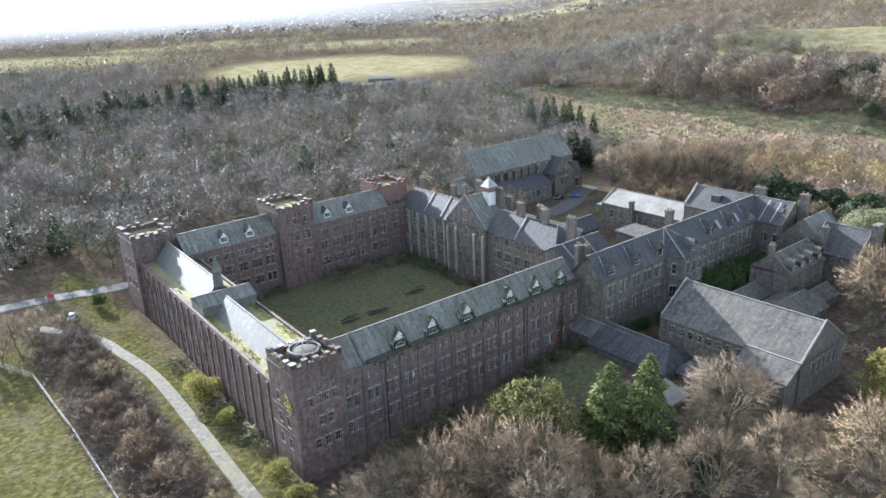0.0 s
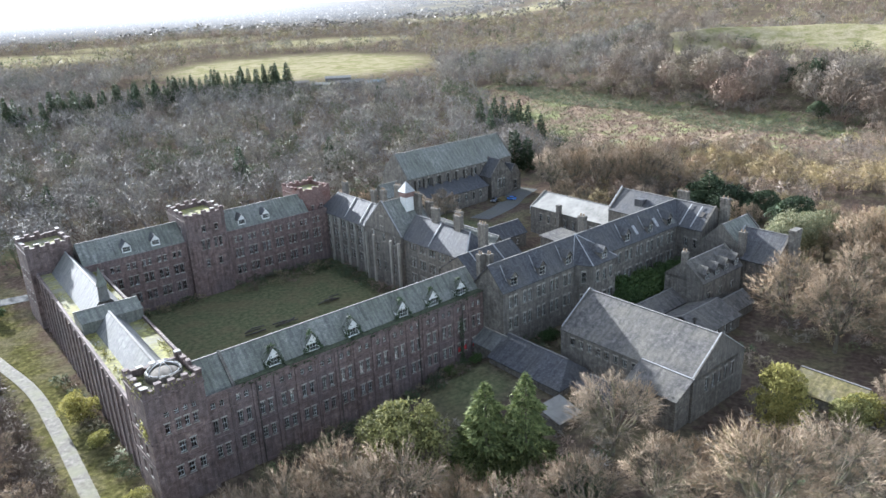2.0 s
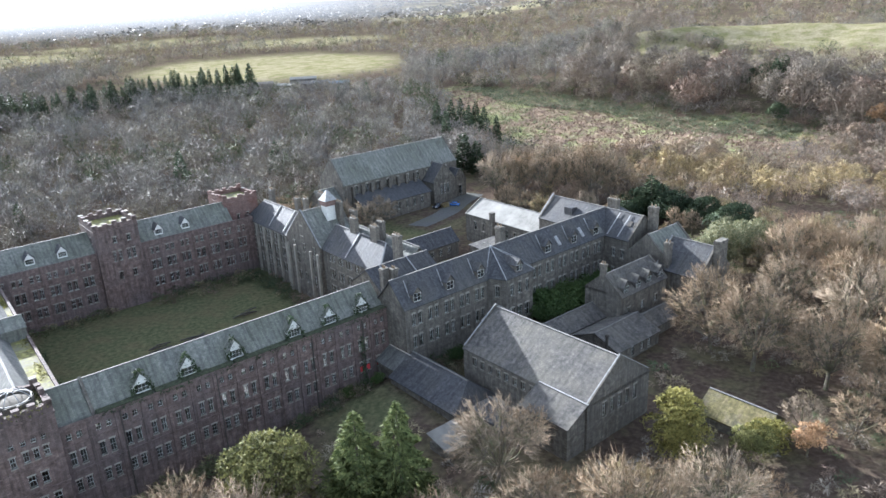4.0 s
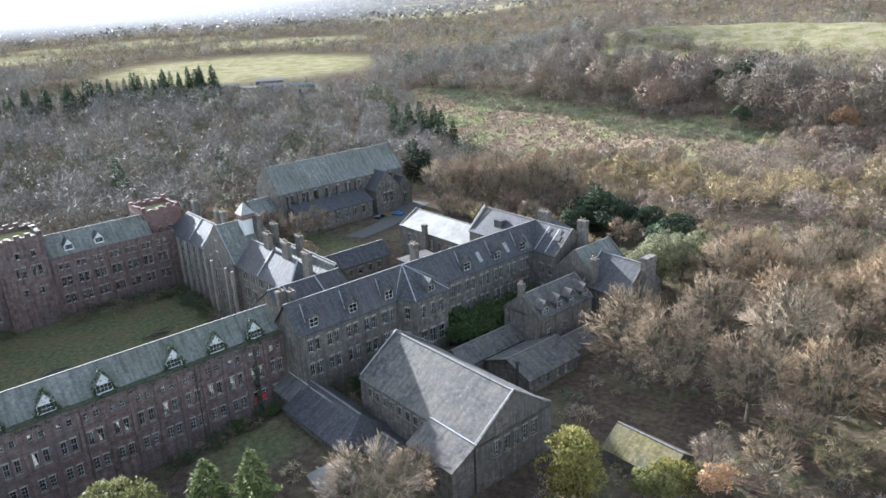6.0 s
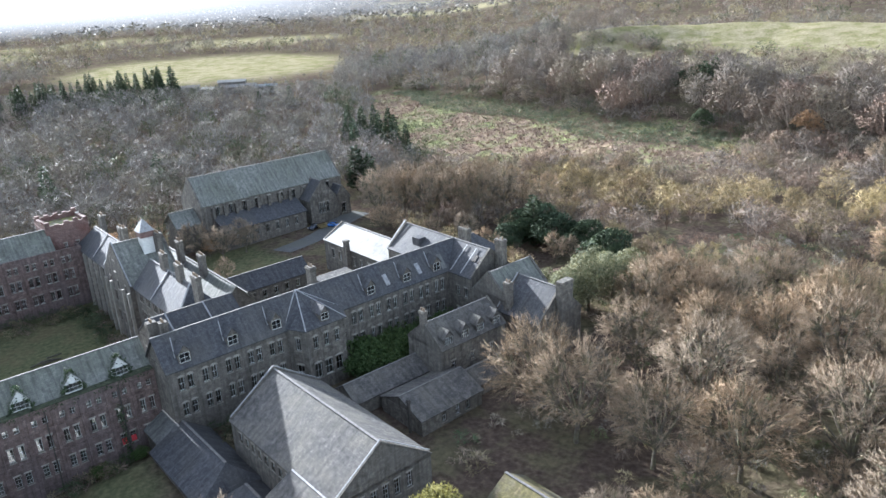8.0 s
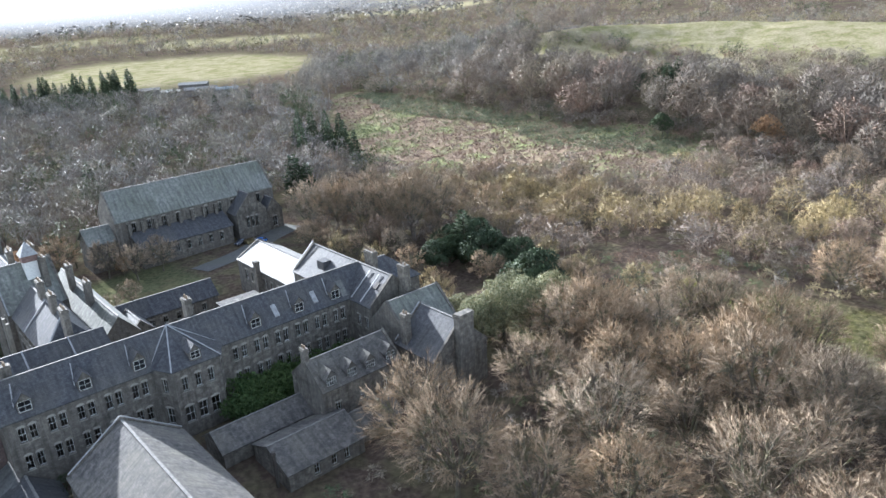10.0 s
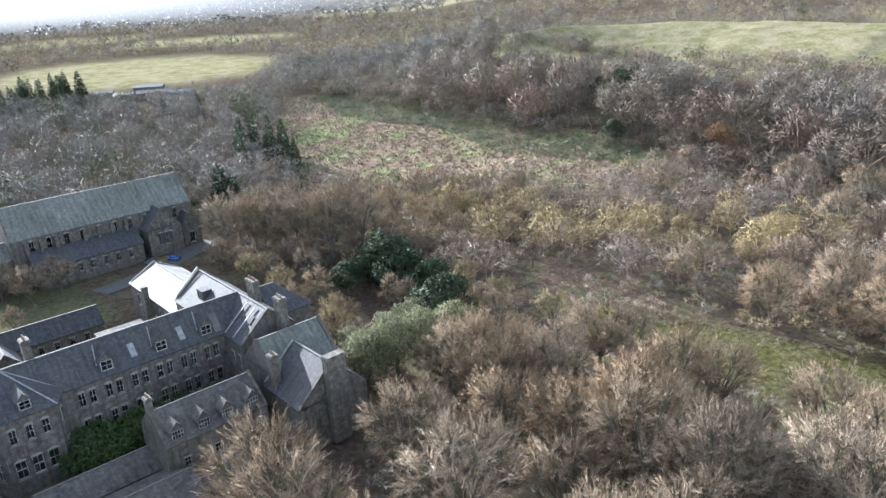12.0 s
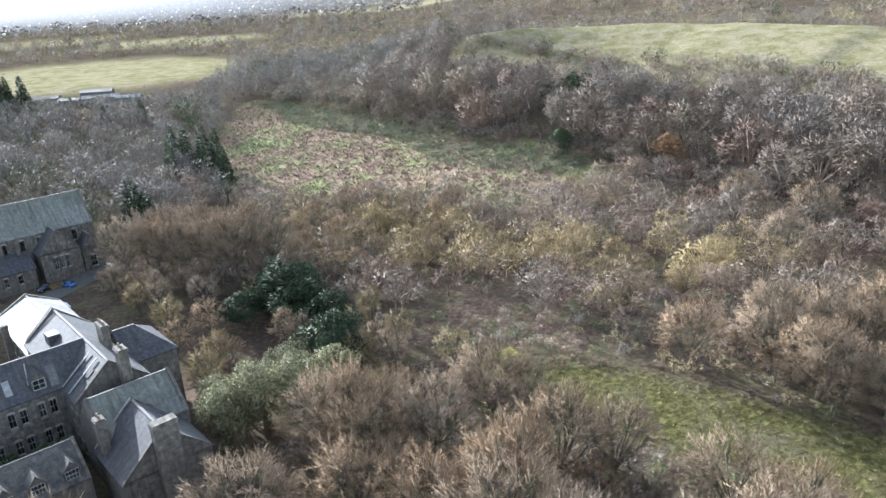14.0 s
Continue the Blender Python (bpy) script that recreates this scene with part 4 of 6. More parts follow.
W4d = house("corner_block", "small stone corner block with slate slopes", 76.0, 84.0, 6.0, 20.0, -1.0, 16.0, STONE_GREY, {"left": [([3.0, 6.0, 9.0], 12.0, 0.9, 1.8, {})]})
roof_u(W4d, 76.0, 93.0, 8.0, 20.0, 16.2, 20.4, SLATE, over=0.1)
flashing(W4d, (79.5, 8.0, 16.3), (79.5, 14.0, 20.5), 0.5)
flashing(W4d, (87.0, 8.0, 16.3), (87.0, 14.0, 20.5), 0.5)
for u, v, top, d in ((88.8, 37.0, 24.4, 2.4), (88.6, 28.0, 24.3, 2.4), (88.2, 18.5, 24.3, 2.6), (88.4, 59.5, 25.4, 1.6), (92.5, 58.0, 26.2, 2.6), (92.5, 49.5, 25.4, 2.6), (89.5, 66.0, 24.0, 1.8), (90.0, 82.0, 23.6, 2.0), (97.5, 50.5, 21.8, 2.4), (97.5, 38.0, 21.4, 2.4)):
    chimney(u, v, 14.0, top, 1.1, d, 3)
turret = thing("roof_turret", "square red and white louvred roof turret with a pointed cap", "turret", 90.5, 51.5, 20.0)
bm = bmesh.new()
box(bm, 89.2, 50.2, 19.0, 91.8, 52.8, 24.6)
part("shaft", bm, PAINT_WHITE, turret, "white boarded shaft")
bm = bmesh.new()
box(bm, 88.95, 49.95, 24.6, 92.05, 53.05, 26.0)
part("band", bm, BRICK_RED, turret, "red band under the cap")
bm = bmesh.new()
bmesh.ops.create_cone(bm, cap_ends=True, segments=4, radius1=2.5, radius2=0.05, depth=2.8, matrix=Matrix.Translation((90.5, 51.5, 27.4)) @ Matrix.Rotation(radians(45), 4, "Z"))
part("cap", bm, LEAD, turret, "pointed pale lead cap")

# stone wing that continues the long wing
lw = pairs(0.8, 22.2, 5, 1.6)
rw = pairs(36.0, 62.0, 6, 1.7)
W5 = house("stone_wing", "long grey stone wing with dormers under blue slate", 72.1, 134.6, -4.6, 4.0, -1.0, 18.3, STONE_GREY, {"front": [(lw + rw, 13.9, 1.0, 2.5, {"arch": True, "broken": 0.1}), (lw + rw, 9.0, 1.0, 2.5, {"arch": True, "broken": 0.1})]})
roof_u(W5, 72.1, 140.0, -4.6, 4.0, 18.3, 23.0, SLATE, vr=-0.3)
K5 = 4.7 / 4.3
for s in (75.6, 84.3, 92.9, 114.2, 123.4, 131.6):
    dormer(W5, s, -4.35, 18.7, K5, 2.1, 1.75, -1, 2, wall_mat=STONE_GREY)
    flashing(W5, (s - 1.35, -3.5, 18.3 + 1.1 * K5 + 0.1), (s - 0.75, -1.0, 18.3 + 3.6 * K5 + 0.1), 0.3, 0.16)
for s in (118.9, 127.4):
    bm = bmesh.new()
    slab(bm, [(s - 0.5, -3.9, 18.3 + 0.7 * K5 + 0.22), (s + 0.5, -3.9, 18.3 + 0.7 * K5 + 0.22), (s + 0.5, -2.3, 18.3 + 2.3 * K5 + 0.22), (s - 0.5, -2.3, 18.3 + 2.3 * K5 + 0.22)], 0.2)
    part("skylight", bm, LEAD, W5, "pale roof light")
bm = bmesh.new()
slab(bm, [(133.2, -4.4, 18.55), (134.6, -4.4, 18.55), (134.6, -2.0, 21.2), (133.2, -2.0, 21.2)], 0.12)
part("slate_patch", bm, SLATE_PALE, W5, "patch of newer pale slates")
W5bay = thing("stair_bay", "projecting canted stone bay with a pyramid roof", "building", 101.0, -6.5, -1.0)
bay = [(94.6, -4.7), (96.6, -8.2), (104.8, -8.2), (106.8, -4.7)]
for a, b in zip(bay, bay[1:]):
    ln = (Vector(b) - Vector(a)).length
    mids = [ln / 2] if ln < 5 else steps(0.6, ln - 0.6, 3)
    windowed(W5bay, a, b, -1.0, 18.3, STONE_GREY, [(mids, 13.9, 1.0, 2.5, {"arch": True, "broken": 0}), (mids, 7.9, 1.5, 3.0, {"arch": True, "broken": 0})], 0.5)
apex = (99.6, -0.3, 23.15)
bo = [(94.2, -4.4, 18.25), (96.3, -8.6, 18.25), (105.1, -8.6, 18.25), (107.2, -4.4, 18.25)]
for a, b in zip(bo, bo[1:]):
    bm = bmesh.new()
    slab(bm, [a, b, apex], 0.2)
    part("roof", bm, SLATE, W5bay)
for p in bo:
    flashing(W5bay, p, apex, 0.4, 0.14)
dormer(W5bay, 101.0, -7.9, 18.9, 4.9 / 8.3, 1.9, 1.4, -1, 2, wall_mat=STONE_GREY)
for u, v, top, w, d in ((73.6, 3.6, 24.2, 1.6, 1.2), (75.2, 2.6, 24.0, 1.4, 1.2), (104.5, 1.6, 26.0, 1.2, 1.8)):
    chimney(u, v, 15.0, top, w, d, 2, label="stubby stone chimney stack at the wing's end")

# cross wing at the far end of the stone wing
W6 = house("cross_wing", "grey stone cross wing with lit slate slopes", 134.6, 146.0, -12.0, 17.0, -1.0, 18.2, STONE_GREY, {"left": [([26.5, 24.0], 13.0, 1.0, 2.2, {}), ([26.5, 24.0], 8.0, 1.0, 2.2, {})]})
roof_v(W6, 134.6, 146.0, -12.0, 17.0, 18.2, 22.9, SLATE, gables=STONE_GREY)
K6 = 4.7 / 5.7
for v in (-5.5, -8.6):
    flashing(W6, (134.5, v, 18.3), (139.6, v, 22.6), 0.55, 0.14)
for v in (-9.8, -11.4):
    bm = bmesh.new()
    slab(bm, [(137.2, v + 0.5, 18.2 + 2.6 * K6 + 0.25), (137.2, v - 0.5, 18.2 + 2.6 * K6 + 0.25), (138.4, v - 0.5, 18.2 + 3.8 * K6 + 0.25), (138.4, v + 0.5, 18.2 + 3.8 * K6 + 0.25)], 0.2)
    part("skylight", bm, TIMBER_DARK, W6, "dark framed roof light")
flashing(W6, (134.9, 16.9, 18.7), (140.3, 16.9, 23.5), 0.5)
W6b = house("end_block", "grey stone end block with a dark slate roof", 134.6, 147.5, -22.0, -12.0, -1.0, 15.9, STONE_GREY, {"front": [([3, 9], 10, 1.0, 2.0, {})]})
roof_u(W6b, 134.6, 147.5, -22.0, -12.0, 15.9, 20.6, SLATE_GREEN, over=0.3, vr=-16.8, gables=STONE_GREY)
W6c = house("end_gable_block", "stone gabled block with slate roof and a big end chimney", 133.8, 146.5, -31.5, -22.0, -1.0, 14.0, STONE_GREY)
roof_v(W6c, 133.8, 146.5, -31.5, -20.0, 14.0, 19.7, SLATE, gables=STONE_GREY)
flashing(W6c, (133.8, -20.2, 14.3), (140.1, -20.2, 20.0), 0.4)
chimney(140.2, -32.3, 6.0, 21.6, 3.4, 1.5, 0, label="broad stone end chimney on the gable")
chimney(134.6, -22.6, 8.0, 20.2, 1.3, 1.5, 2)
chimney(143.4, -0.6, 16.0, 24.6, 1.2, 3.0, 4)
chimney(142.0, -13.4, 16.0, 25.2, 1.4, 2.2, 2)
W6d = house("stair_turret_block", "grey stone block with a hipped slate roof", 146.0, 154.0, -3.0, 9.0, -1.0, 17.0, STONE_GREY)
roof_u(W6d, 146.0, 154.0, -3.0, 9.0, 17.0, 21.0, SLATE, hip1=4.5)

# pale-roofed building
W7 = house("pale_roofed_hall", "stone hall whose pale roof glares in the sun", 135.6, 148.0, 18.0, 47.6, -1.0, 13.0, STONE_GREY, {"left": [(steps(2, 28, 8), 8.5, 1.0, 2.4, {})]})
roof_v(W7, 135.6, 148.0, 18.0, 47.6, 13.0, 16.2, ROOF_SHEET, gables=STONE_GREY)
chimney(134.6, 35.2, 5.0, 15.6, 1.2, 1.2, 0, label="dark square boiler flue of stone")
dormer_base = bmesh.new()
box(dormer_base, 136.6, 7.5, 19.4, 138.6, 10.0, 21.8)
part("roof_box", dormer_base, SLATE, W6, "small slate-hung box on the roof slope")

# low range
W8 = house("low_range", "low stone range under slate before the chapel lawn", 100.0, 126.0, 40.5, 47.5, -1.0, 8.4, STONE_GREY, {"front": [(steps(2, 24, 7), 5.2, 1.0, 1.8, {})]})
roof_u(W8, 100.0, 126.0, 40.5, 47.5, 8.4, 11.4, SLATE, hip0=3.4)
W8b = house("small_gable", "small gabled stone outbuilding with a pale roof", 102.4, 108.0, 33.0, 40.5, -1.0, 8.2, STONE_GREY)
roof_v(W8b, 102.4, 108.0, 33.0, 42.0, 8.2, 10.8, SLATE_PALE, gables=STONE_GREY)
W8c = house("yard_shed", "small yard shed with a flat grey roof", 122.0, 131.0, 24.0, 31.0, -1.0, 9.6, STONE_GREY)
bm = bmesh.new()
slab(bm, [(121.6, 23.6, 9.8), (131.4, 23.6, 9.8), (131.4, 31.4, 10.2), (121.6, 31.4, 10.2)], 0.25)
part("roof", bm, SLATE_OLD, W8c)

# cottage
W9 = house("cottage", "stone cottage with a dormered slate roof", 114.6, 131.5, -24.6, -15.0, 1.0, 13.4, STONE_GREY, {"front": [([3, 8, 13], 8.5, 1.0, 1.6, {})]})
roof_u(W9, 114.6, 131.5, -24.6, -15.0, 13.4, 17.2, SLATE_OLD, gables=STONE_GREY)
for s in (116.9, 121.1, 125.0, 129.4):
    dormer(W9, s, -24.3, 13.6, 3.8 / 4.8, 2.1, 1.5, -1, 4, roof_mat=SLATE_OLD, wall_mat=SLATE_OLD)
chimney(115.0, -19.5, 14.0, 19.6, 0.9, 1.3, 2)

# big hall
hw = steps(1.5, 26.5, 12)
W10 = house("big_hall", "large stone hall with a steep weathered slate roof", 76.9, 93.8, -46.0, -16.2, 1.0, 12.5, STONE_GREY, {"left": [(hw, 9.6, 0.9, 1.5, {})], "front": [([4.4, 6.6, 8.6, 10.6, 12.8], 8.8, 0.95, 2.6, {"rows": 3})]})
roof_v(W10, 76.9, 93.8, -46.0, -16.2, 12.5, 18.3, SLATE_OLD, over=0.3, gables=STONE_GREY)
for v in (-45.75, -16.45):
    flashing(W10, (76.9, v, 12.85), (85.35, v, 18.72), 0.36, 0.16)
    flashing(W10, (85.35, v, 18.72), (93.8, v, 12.85), 0.36, 0.16)
W10b = house("hall_annex", "lower annex with a slate roof against the hall", 72.4, 76.8, -45.6, -35.5, 1.0, 10.2, STONE_GREY)
bm = bmesh.new()
slab(bm, [(72.0, -35.2, 10.2), (72.0, -46.0, 10.2), (77.0, -46.0, 12.7), (77.0, -35.2, 12.7)], 0.2, (0, 1, 0))
part("roof", bm, SLATE_OLD, W10b)
for v, t in ((-45.55, 0.5), (-35.55, -0.5)):
    bm = bmesh.new()
    prism(bm, [(72.4, v, 9.8), (76.8, v, 9.8), (76.8, v, 12.35), (72.4, v, 10.2)], (0, t, 0), (1, 0, 0))
    part("gable", bm, STONE_GREY, W10b)
flashing(W10b, (77.0, -35.4, 12.75), (77.0, -46.1, 12.75), 0.55, 0.1)

# links and sheds round the hall
W11 = house("porch_link", "low stone link with a pale slate roof", 68.6, 75.4, -5.5, 1.0, 1.0, 6.4, STONE_GREY)
roof_v(W11, 68.6, 75.4, -5.5, 1.0, 6.4, 8.4, SLATE_PALE)
W12 = house("low_link", "low stone range with dark slates", 67.0, 77.0, -24.5, -5.5, 1.0, 5.8, STONE_GREY)
roof_v(W12, 67.0, 77.0, -24.5, -5.5, 5.8, 8.8, SLATE, hip0=3.0, ur=73.0)
W12b = house("low_link", "low stone lean-to with broken slates", 70.5, 76.6, -33.5, -24.5, 1.0, 5.4, STONE_GREY)
roof_v(W12b, 70.5, 76.6, -33.5, -24.5, 5.4, 7.4, SLATE, hip0=2.4, hip1=2.0)
W13 = house("shed", "low stone shed under slate", 98.0, 117.6, -20.6, -13.6, 1.0, 7.9, STONE_GREY)
roof_u(W13, 98.0, 117.0, -20.6, -13.6, 7.9, 10.1, SLATE_OLD)
W14 = house("shed", "low stone shed under slate with open doorways", 102.6, 116.6, -33.0, -21.8, 1.0, 7.9, STONE_GREY, {"front": [([5.0, 8.2, 10.6], 5.4, 1.0, 2.0, {"broken": 1.0})]})
roof_u(W14, 102.6, 116.6, -33.0, -21.8, 7.9, 10.2, SLATE_OLD)
W14b = house("shed", "small stone shed with a plain slate roof", 117.2, 126.0, -31.0, -25.2, 1.0, 7.6, STONE_GREY)
roof_u(W14b, 117.2, 126.0, -31.0, -25.2, 7.6, 9.6, SLATE_OLD)
chimney(101.6, -31.0, 5.0, 11.4, 0.4, 0.4, 0, TIMBER_DARK, "thin dark iron flue beside the sheds")
W15 = house("mossy_barn", "small barn with a moss-covered roof", 97.6, 105.6, -65.0, -53.6, 1.0, 6.2, STONE_GREY)
roof_v(W15, 97.6, 105.6, -65.0, -53.6, 6.2, 8.7, SLATE_MOSS, ur=101.8)
W15b = house("tin_shed", "small shed with a pale sheet-metal roof", 59.6, 65.0, -31.0, -26.4, 1.0, 4.6, STONE_GREY)
bm = bmesh.new()
slab(bm, [(59.2, -31.5, 4.9), (65.4, -31.5, 4.9), (65.4, -26.0, 6.2), (59.2, -26.0, 6.2)], 0.1)
part("roof", bm, ROOF_SHEET, W15b)

# chapel
cw = steps(3, 47, 10)
W16 = house("chapel", "large stone chapel with a high green slate roof", 120.2, 170.4, 91.0, 105.0, -1.0, 17.2, STONE_GREY, {"front": [(cw, 12.5, 1.2, 3.2, {"arch": True})]})
roof_u(W16, 120.2, 170.4, 91.0, 105.0, 17.2, 24.6, SLATE_GREEN, gables=STONE_GREY)
W16b = house("chapel_aisle", "lean-to aisle of the chapel", 124.0, 152.0, 84.5, 91.0, -1.0, 9.8, STONE_GREY, {"front": [(steps(2, 26, 7), 6.2, 1.1, 2.4, {"arch": True})]})
bm = bmesh.new()
slab(bm, [(123.6, 84.1, 9.7), (152.4, 84.1, 9.7), (152.4, 91.0, 13.0), (123.6, 91.0, 13.0)], 0.2, (1, 0, 0))
part("roof", bm, SLATE, W16b)
W16c = house("chapel_transept", "gabled transept of the chapel", 154.0, 164.0, 84.6, 91.0, -1.0, 12.5, STONE_GREY, {"front": [([3.5, 5, 6.5], 7.5, 1.0, 3.4, {"arch": True})]})
roof_v(W16c, 154.0, 164.0, 84.6, 91.4, 12.5, 18.0, SLATE, gables=STONE_GREY)
W16d = house("chapel_porch", "small gabled chapel porch", 164.5, 170.0, 85.5, 91.0, -1.0, 11.0, STONE_GREY, {"front": [([2.7], 5.5, 1.6, 3.2, {"arch": True})]})
roof_v(W16d, 164.5, 170.0, 85.5, 91.4, 11.0, 14.6, SLATE, gables=STONE_GREY)
W16e = house("chapel_vestry", "low square vestry at the chapel's end", 112.6, 120.0, 92.0, 101.0, -1.0, 12.0, STONE_GREY)
roof_u(W16e, 112.6, 120.0, 92.0, 101.0, 12.0, 15.6, SLATE_GREEN)
for s in steps(122, 152, 8):
    bm = bmesh.new()
    box(bm, s - 0.45, 90.0, -1.0, s + 0.45, 91.0, 15.8)
    part("buttress", bm, STONE_GREY, W16)

# ---- plants: each is a bundle of thin blades, gathered as triangles ----


def unit(a):
    return a / np.maximum(np.linalg.norm(a, axis=-1, keepdims=True), 1e-9)


def blades(p, d, length, width, r):
    """Thin triangles from points p along d."""
    p, d = np.asarray(p, float), unit(np.asarray(d, float))
    side = unit(np.cross(d, unit(r.normal(size=d.shape)))) * (np.asarray(width).reshape(-1, 1) / 2)
    return np.stack([p - side, p + side, p + d * np.asarray(length).reshape(-1, 1)], 1)


def tube(a, b, ra, rb, sides=5):
    """A tapered limb as triangles."""
    a, b = np.asarray(a, float), np.asarray(b, float)
    d = unit(b - a)
    s = unit(np.cross(d, [0.31, 0.83, 0.46]))
    q = np.cross(d, s)
    an = np.arange(sides) * 2 * math.pi / sides
    ring = np.cos(an)[:, None] * s + np.sin(an)[:, None] * q
    A, B = a + ring * ra, b + ring * rb
    A2, B2 = np.roll(A, -1, 0), np.roll(B, -1, 0)
    return np.concatenate([np.stack([A, A2, B2], 1), np.stack([A, B2, B], 1)])


def lobes(r, n, low=-0.3):
    """Directions spread evenly over a crown, from low to its top."""
    k = np.arange(n) + 0.5
    z = 1 - (1 - low) * k / n
    a = k * 2.39996 + r.random() * 6.28
    w = np.sqrt(np.clip(1 - z * z, 0, 1))
    return unit(np.stack([w * np.cos(a), w * np.sin(a), z], 1) + r.normal(size=(n, 3)) * 0.16)


def branching(seed, H, R, lumps=16, boughs=26, twigs=22, fork=0.24, low=-0.35, twig_len=0.07, twig_w=0.003):
    """A leafless broad-leaved tree of height H and crown radius R: limbs that fan out to rounded lobes of boughs and twigs.
    Returns the wood, the twigs, and the twigs' normals."""
    r = np.random.default_rng(seed)
    r0 = H * 0.02
    top = np.array([r.normal() * 0.015 * H, r.normal() * 0.015 * H, H * fork])
    wood = [tube([0, 0, -0.8], top * [0.4, 0.4, 0.5], r0 * 1.35, r0, 7), tube(top * [0.4, 0.4, 0.5], top, r0, r0 * 0.85, 7)]
    mid = np.array([0, 0, H * 0.54])
    way = lobes(r, lumps, low)
    size = np.array([R, R, H * 0.46])
    reach = r.uniform(0.82, 1.06, (lumps, 1))
    core = mid + way * size * 0.6 * reach
    ball = R * 0.44 * r.uniform(0.8, 1.15, lumps)
    fine, nor = [], []
    for q, w, b in zip(core, way, ball):
        m = top + (q - top) * 0.5 + np.array([0, 0, -0.05 * H]) * (1 - w[2]) + r.normal(size=3) * 0.02 * H
        wood.append(tube(top * [1, 1, r.uniform(0.75, 1.0)], m, r0 * 0.5, r0 * 0.36, 5))
        wood.append(tube(m, q, r0 * 0.36, r0 * 0.2, 4))
        o = unit(r.normal(size=(boughs, 3)) + w * 0.9)
        end = q + o * b * r.uniform(0.55, 0.9, (boughs, 1))
        start = q + (m - q) * r.uniform(0, 0.6, (boughs, 1))
        wood.append(blades(start, end - start, np.linalg.norm(end - start, axis=1) * 1.15, np.full(boughs, r0 * 0.3), r))
        wood.append(blades(start, end - start, np.linalg.norm(end - start, axis=1) * 1.15, np.full(boughs, r0 * 0.3), r))
        k = np.repeat(np.arange(boughs), twigs)
        n = len(k)
        p = start[k] + (end - start)[k] * r.uniform(0.35, 1.02, (n, 1))
        out = unit(p - q + w * b * 0.25)
        d = unit((end - start)[k]) * 0.6 + out * 0.5 + r.normal(size=(n, 3)) * 0.5 + [0, 0, 0.25]
        tri = blades(p, d, H * twig_len * r.uniform(0.4, 1.1, n), H * twig_w * r.uniform(0.6, 1.4, n), r)
        fine.append(tri)
        nor.append(massed(tri, out * 0.8 + w * 0.5 + [0, 0, 0.15], 0.75))
    return np.concatenate(wood), np.concatenate(fine), np.concatenate(nor)


def massed(tris, out, own):
    """Normals between the twigs' own and the way out of their crown, so that the twigs take light as a mass."""
    gn = unit(np.cross(tris[:, 1] - tris[:, 0], tris[:, 2] - tris[:, 0]))
    out = unit(out)
    gn = gn * np.where((gn * out).sum(-1, keepdims=True) < 0, -1, 1)
    return unit(out + gn * own)


def conifer(seed, H, R, n=1800, droop=0.25, slim=1.0, leaf=0.85):
    """Needled boughs in tiers round a straight stem."""
    r = np.random.default_rng(seed)
    wood = [tube([0, 0, -0.6], [0, 0, H * 0.5], H * 0.02, H * 0.012, 7), tube([0, 0, H * 0.5], [0, 0, H * 0.97], H * 0.012, 0.03, 6)]
    t = np.sqrt(r.random(n))
    tiers = int(H / 0.9)
    z = H * (1 - t * 0.93)
    z = np.round(z / H * tiers) / tiers * H + r.normal(size=n) * 0.18
    a = r.random(n) * 6.283
    lob = 1 + 0.28 * np.sin(a * 3 + z * 1.7 + seed) + 0.2 * np.sin(a * 7 + z * 2.9)
    rad = R * (np.clip(1 - z / H, 0.02, 1) ** slim) * lob * r.uniform(0.45, 1.0, n) ** 0.6
    p = np.stack([np.cos(a) * rad, np.sin(a) * rad, z - rad * droop * 0.6], 1)
    d = np.stack([np.cos(a), np.sin(a), np.full(n, 0.15) - droop], 1) + r.normal(size=(n, 3)) * 0.45
    return np.concatenate(wood), blades(p - unit(d) * 0.3 * leaf, d, leaf * r.uniform(0.7, 1.5, n), leaf * 0.55 * r.uniform(0.6, 1.3, n), r)


def leafy(seed, H, R, n=2200, leaf=0.45, low=0.15, lumps=26):
    """A rounded evergreen: lumps of small leaves on a short trunk."""
    r = np.random.default_rng(seed)
    wood = [tube([0, 0, -0.6], [0, 0, H * 0.4], H * 0.03, H * 0.02, 7)]
    c = unit(r.normal(size=(lumps, 3)))
    c[:, 2] = c[:, 2] * 0.9
    c = c * r.uniform(0.5, 1.0, (lumps, 1)) * [R * 0.8, R * 0.8, H * (1 - low) * 0.42] + [0, 0, H * (low + (1 - low) * 0.46)]
    for q in c[:8]:
        wood.append(tube([0, 0, H * 0.3], q, H * 0.012, 0.03, 4))
    k = r.integers(0, lumps, n)
    s = R * r.uniform(0.16, 0.46, lumps)
    o = unit(r.normal(size=(n, 3)))
    o[:, 2] = np.abs(o[:, 2]) * 1.2 - 0.35
    p = c[k] + o * s[k][:, None] * r.uniform(0.7, 1.05, (n, 1)) * [1, 1, 0.8]
    d = o + r.normal(size=(n, 3)) * 0.7
    return np.concatenate(wood), blades(p, d, leaf * r.uniform(0.7, 1.5, n), leaf * 0.75 * r.uniform(0.6, 1.3, n), r)


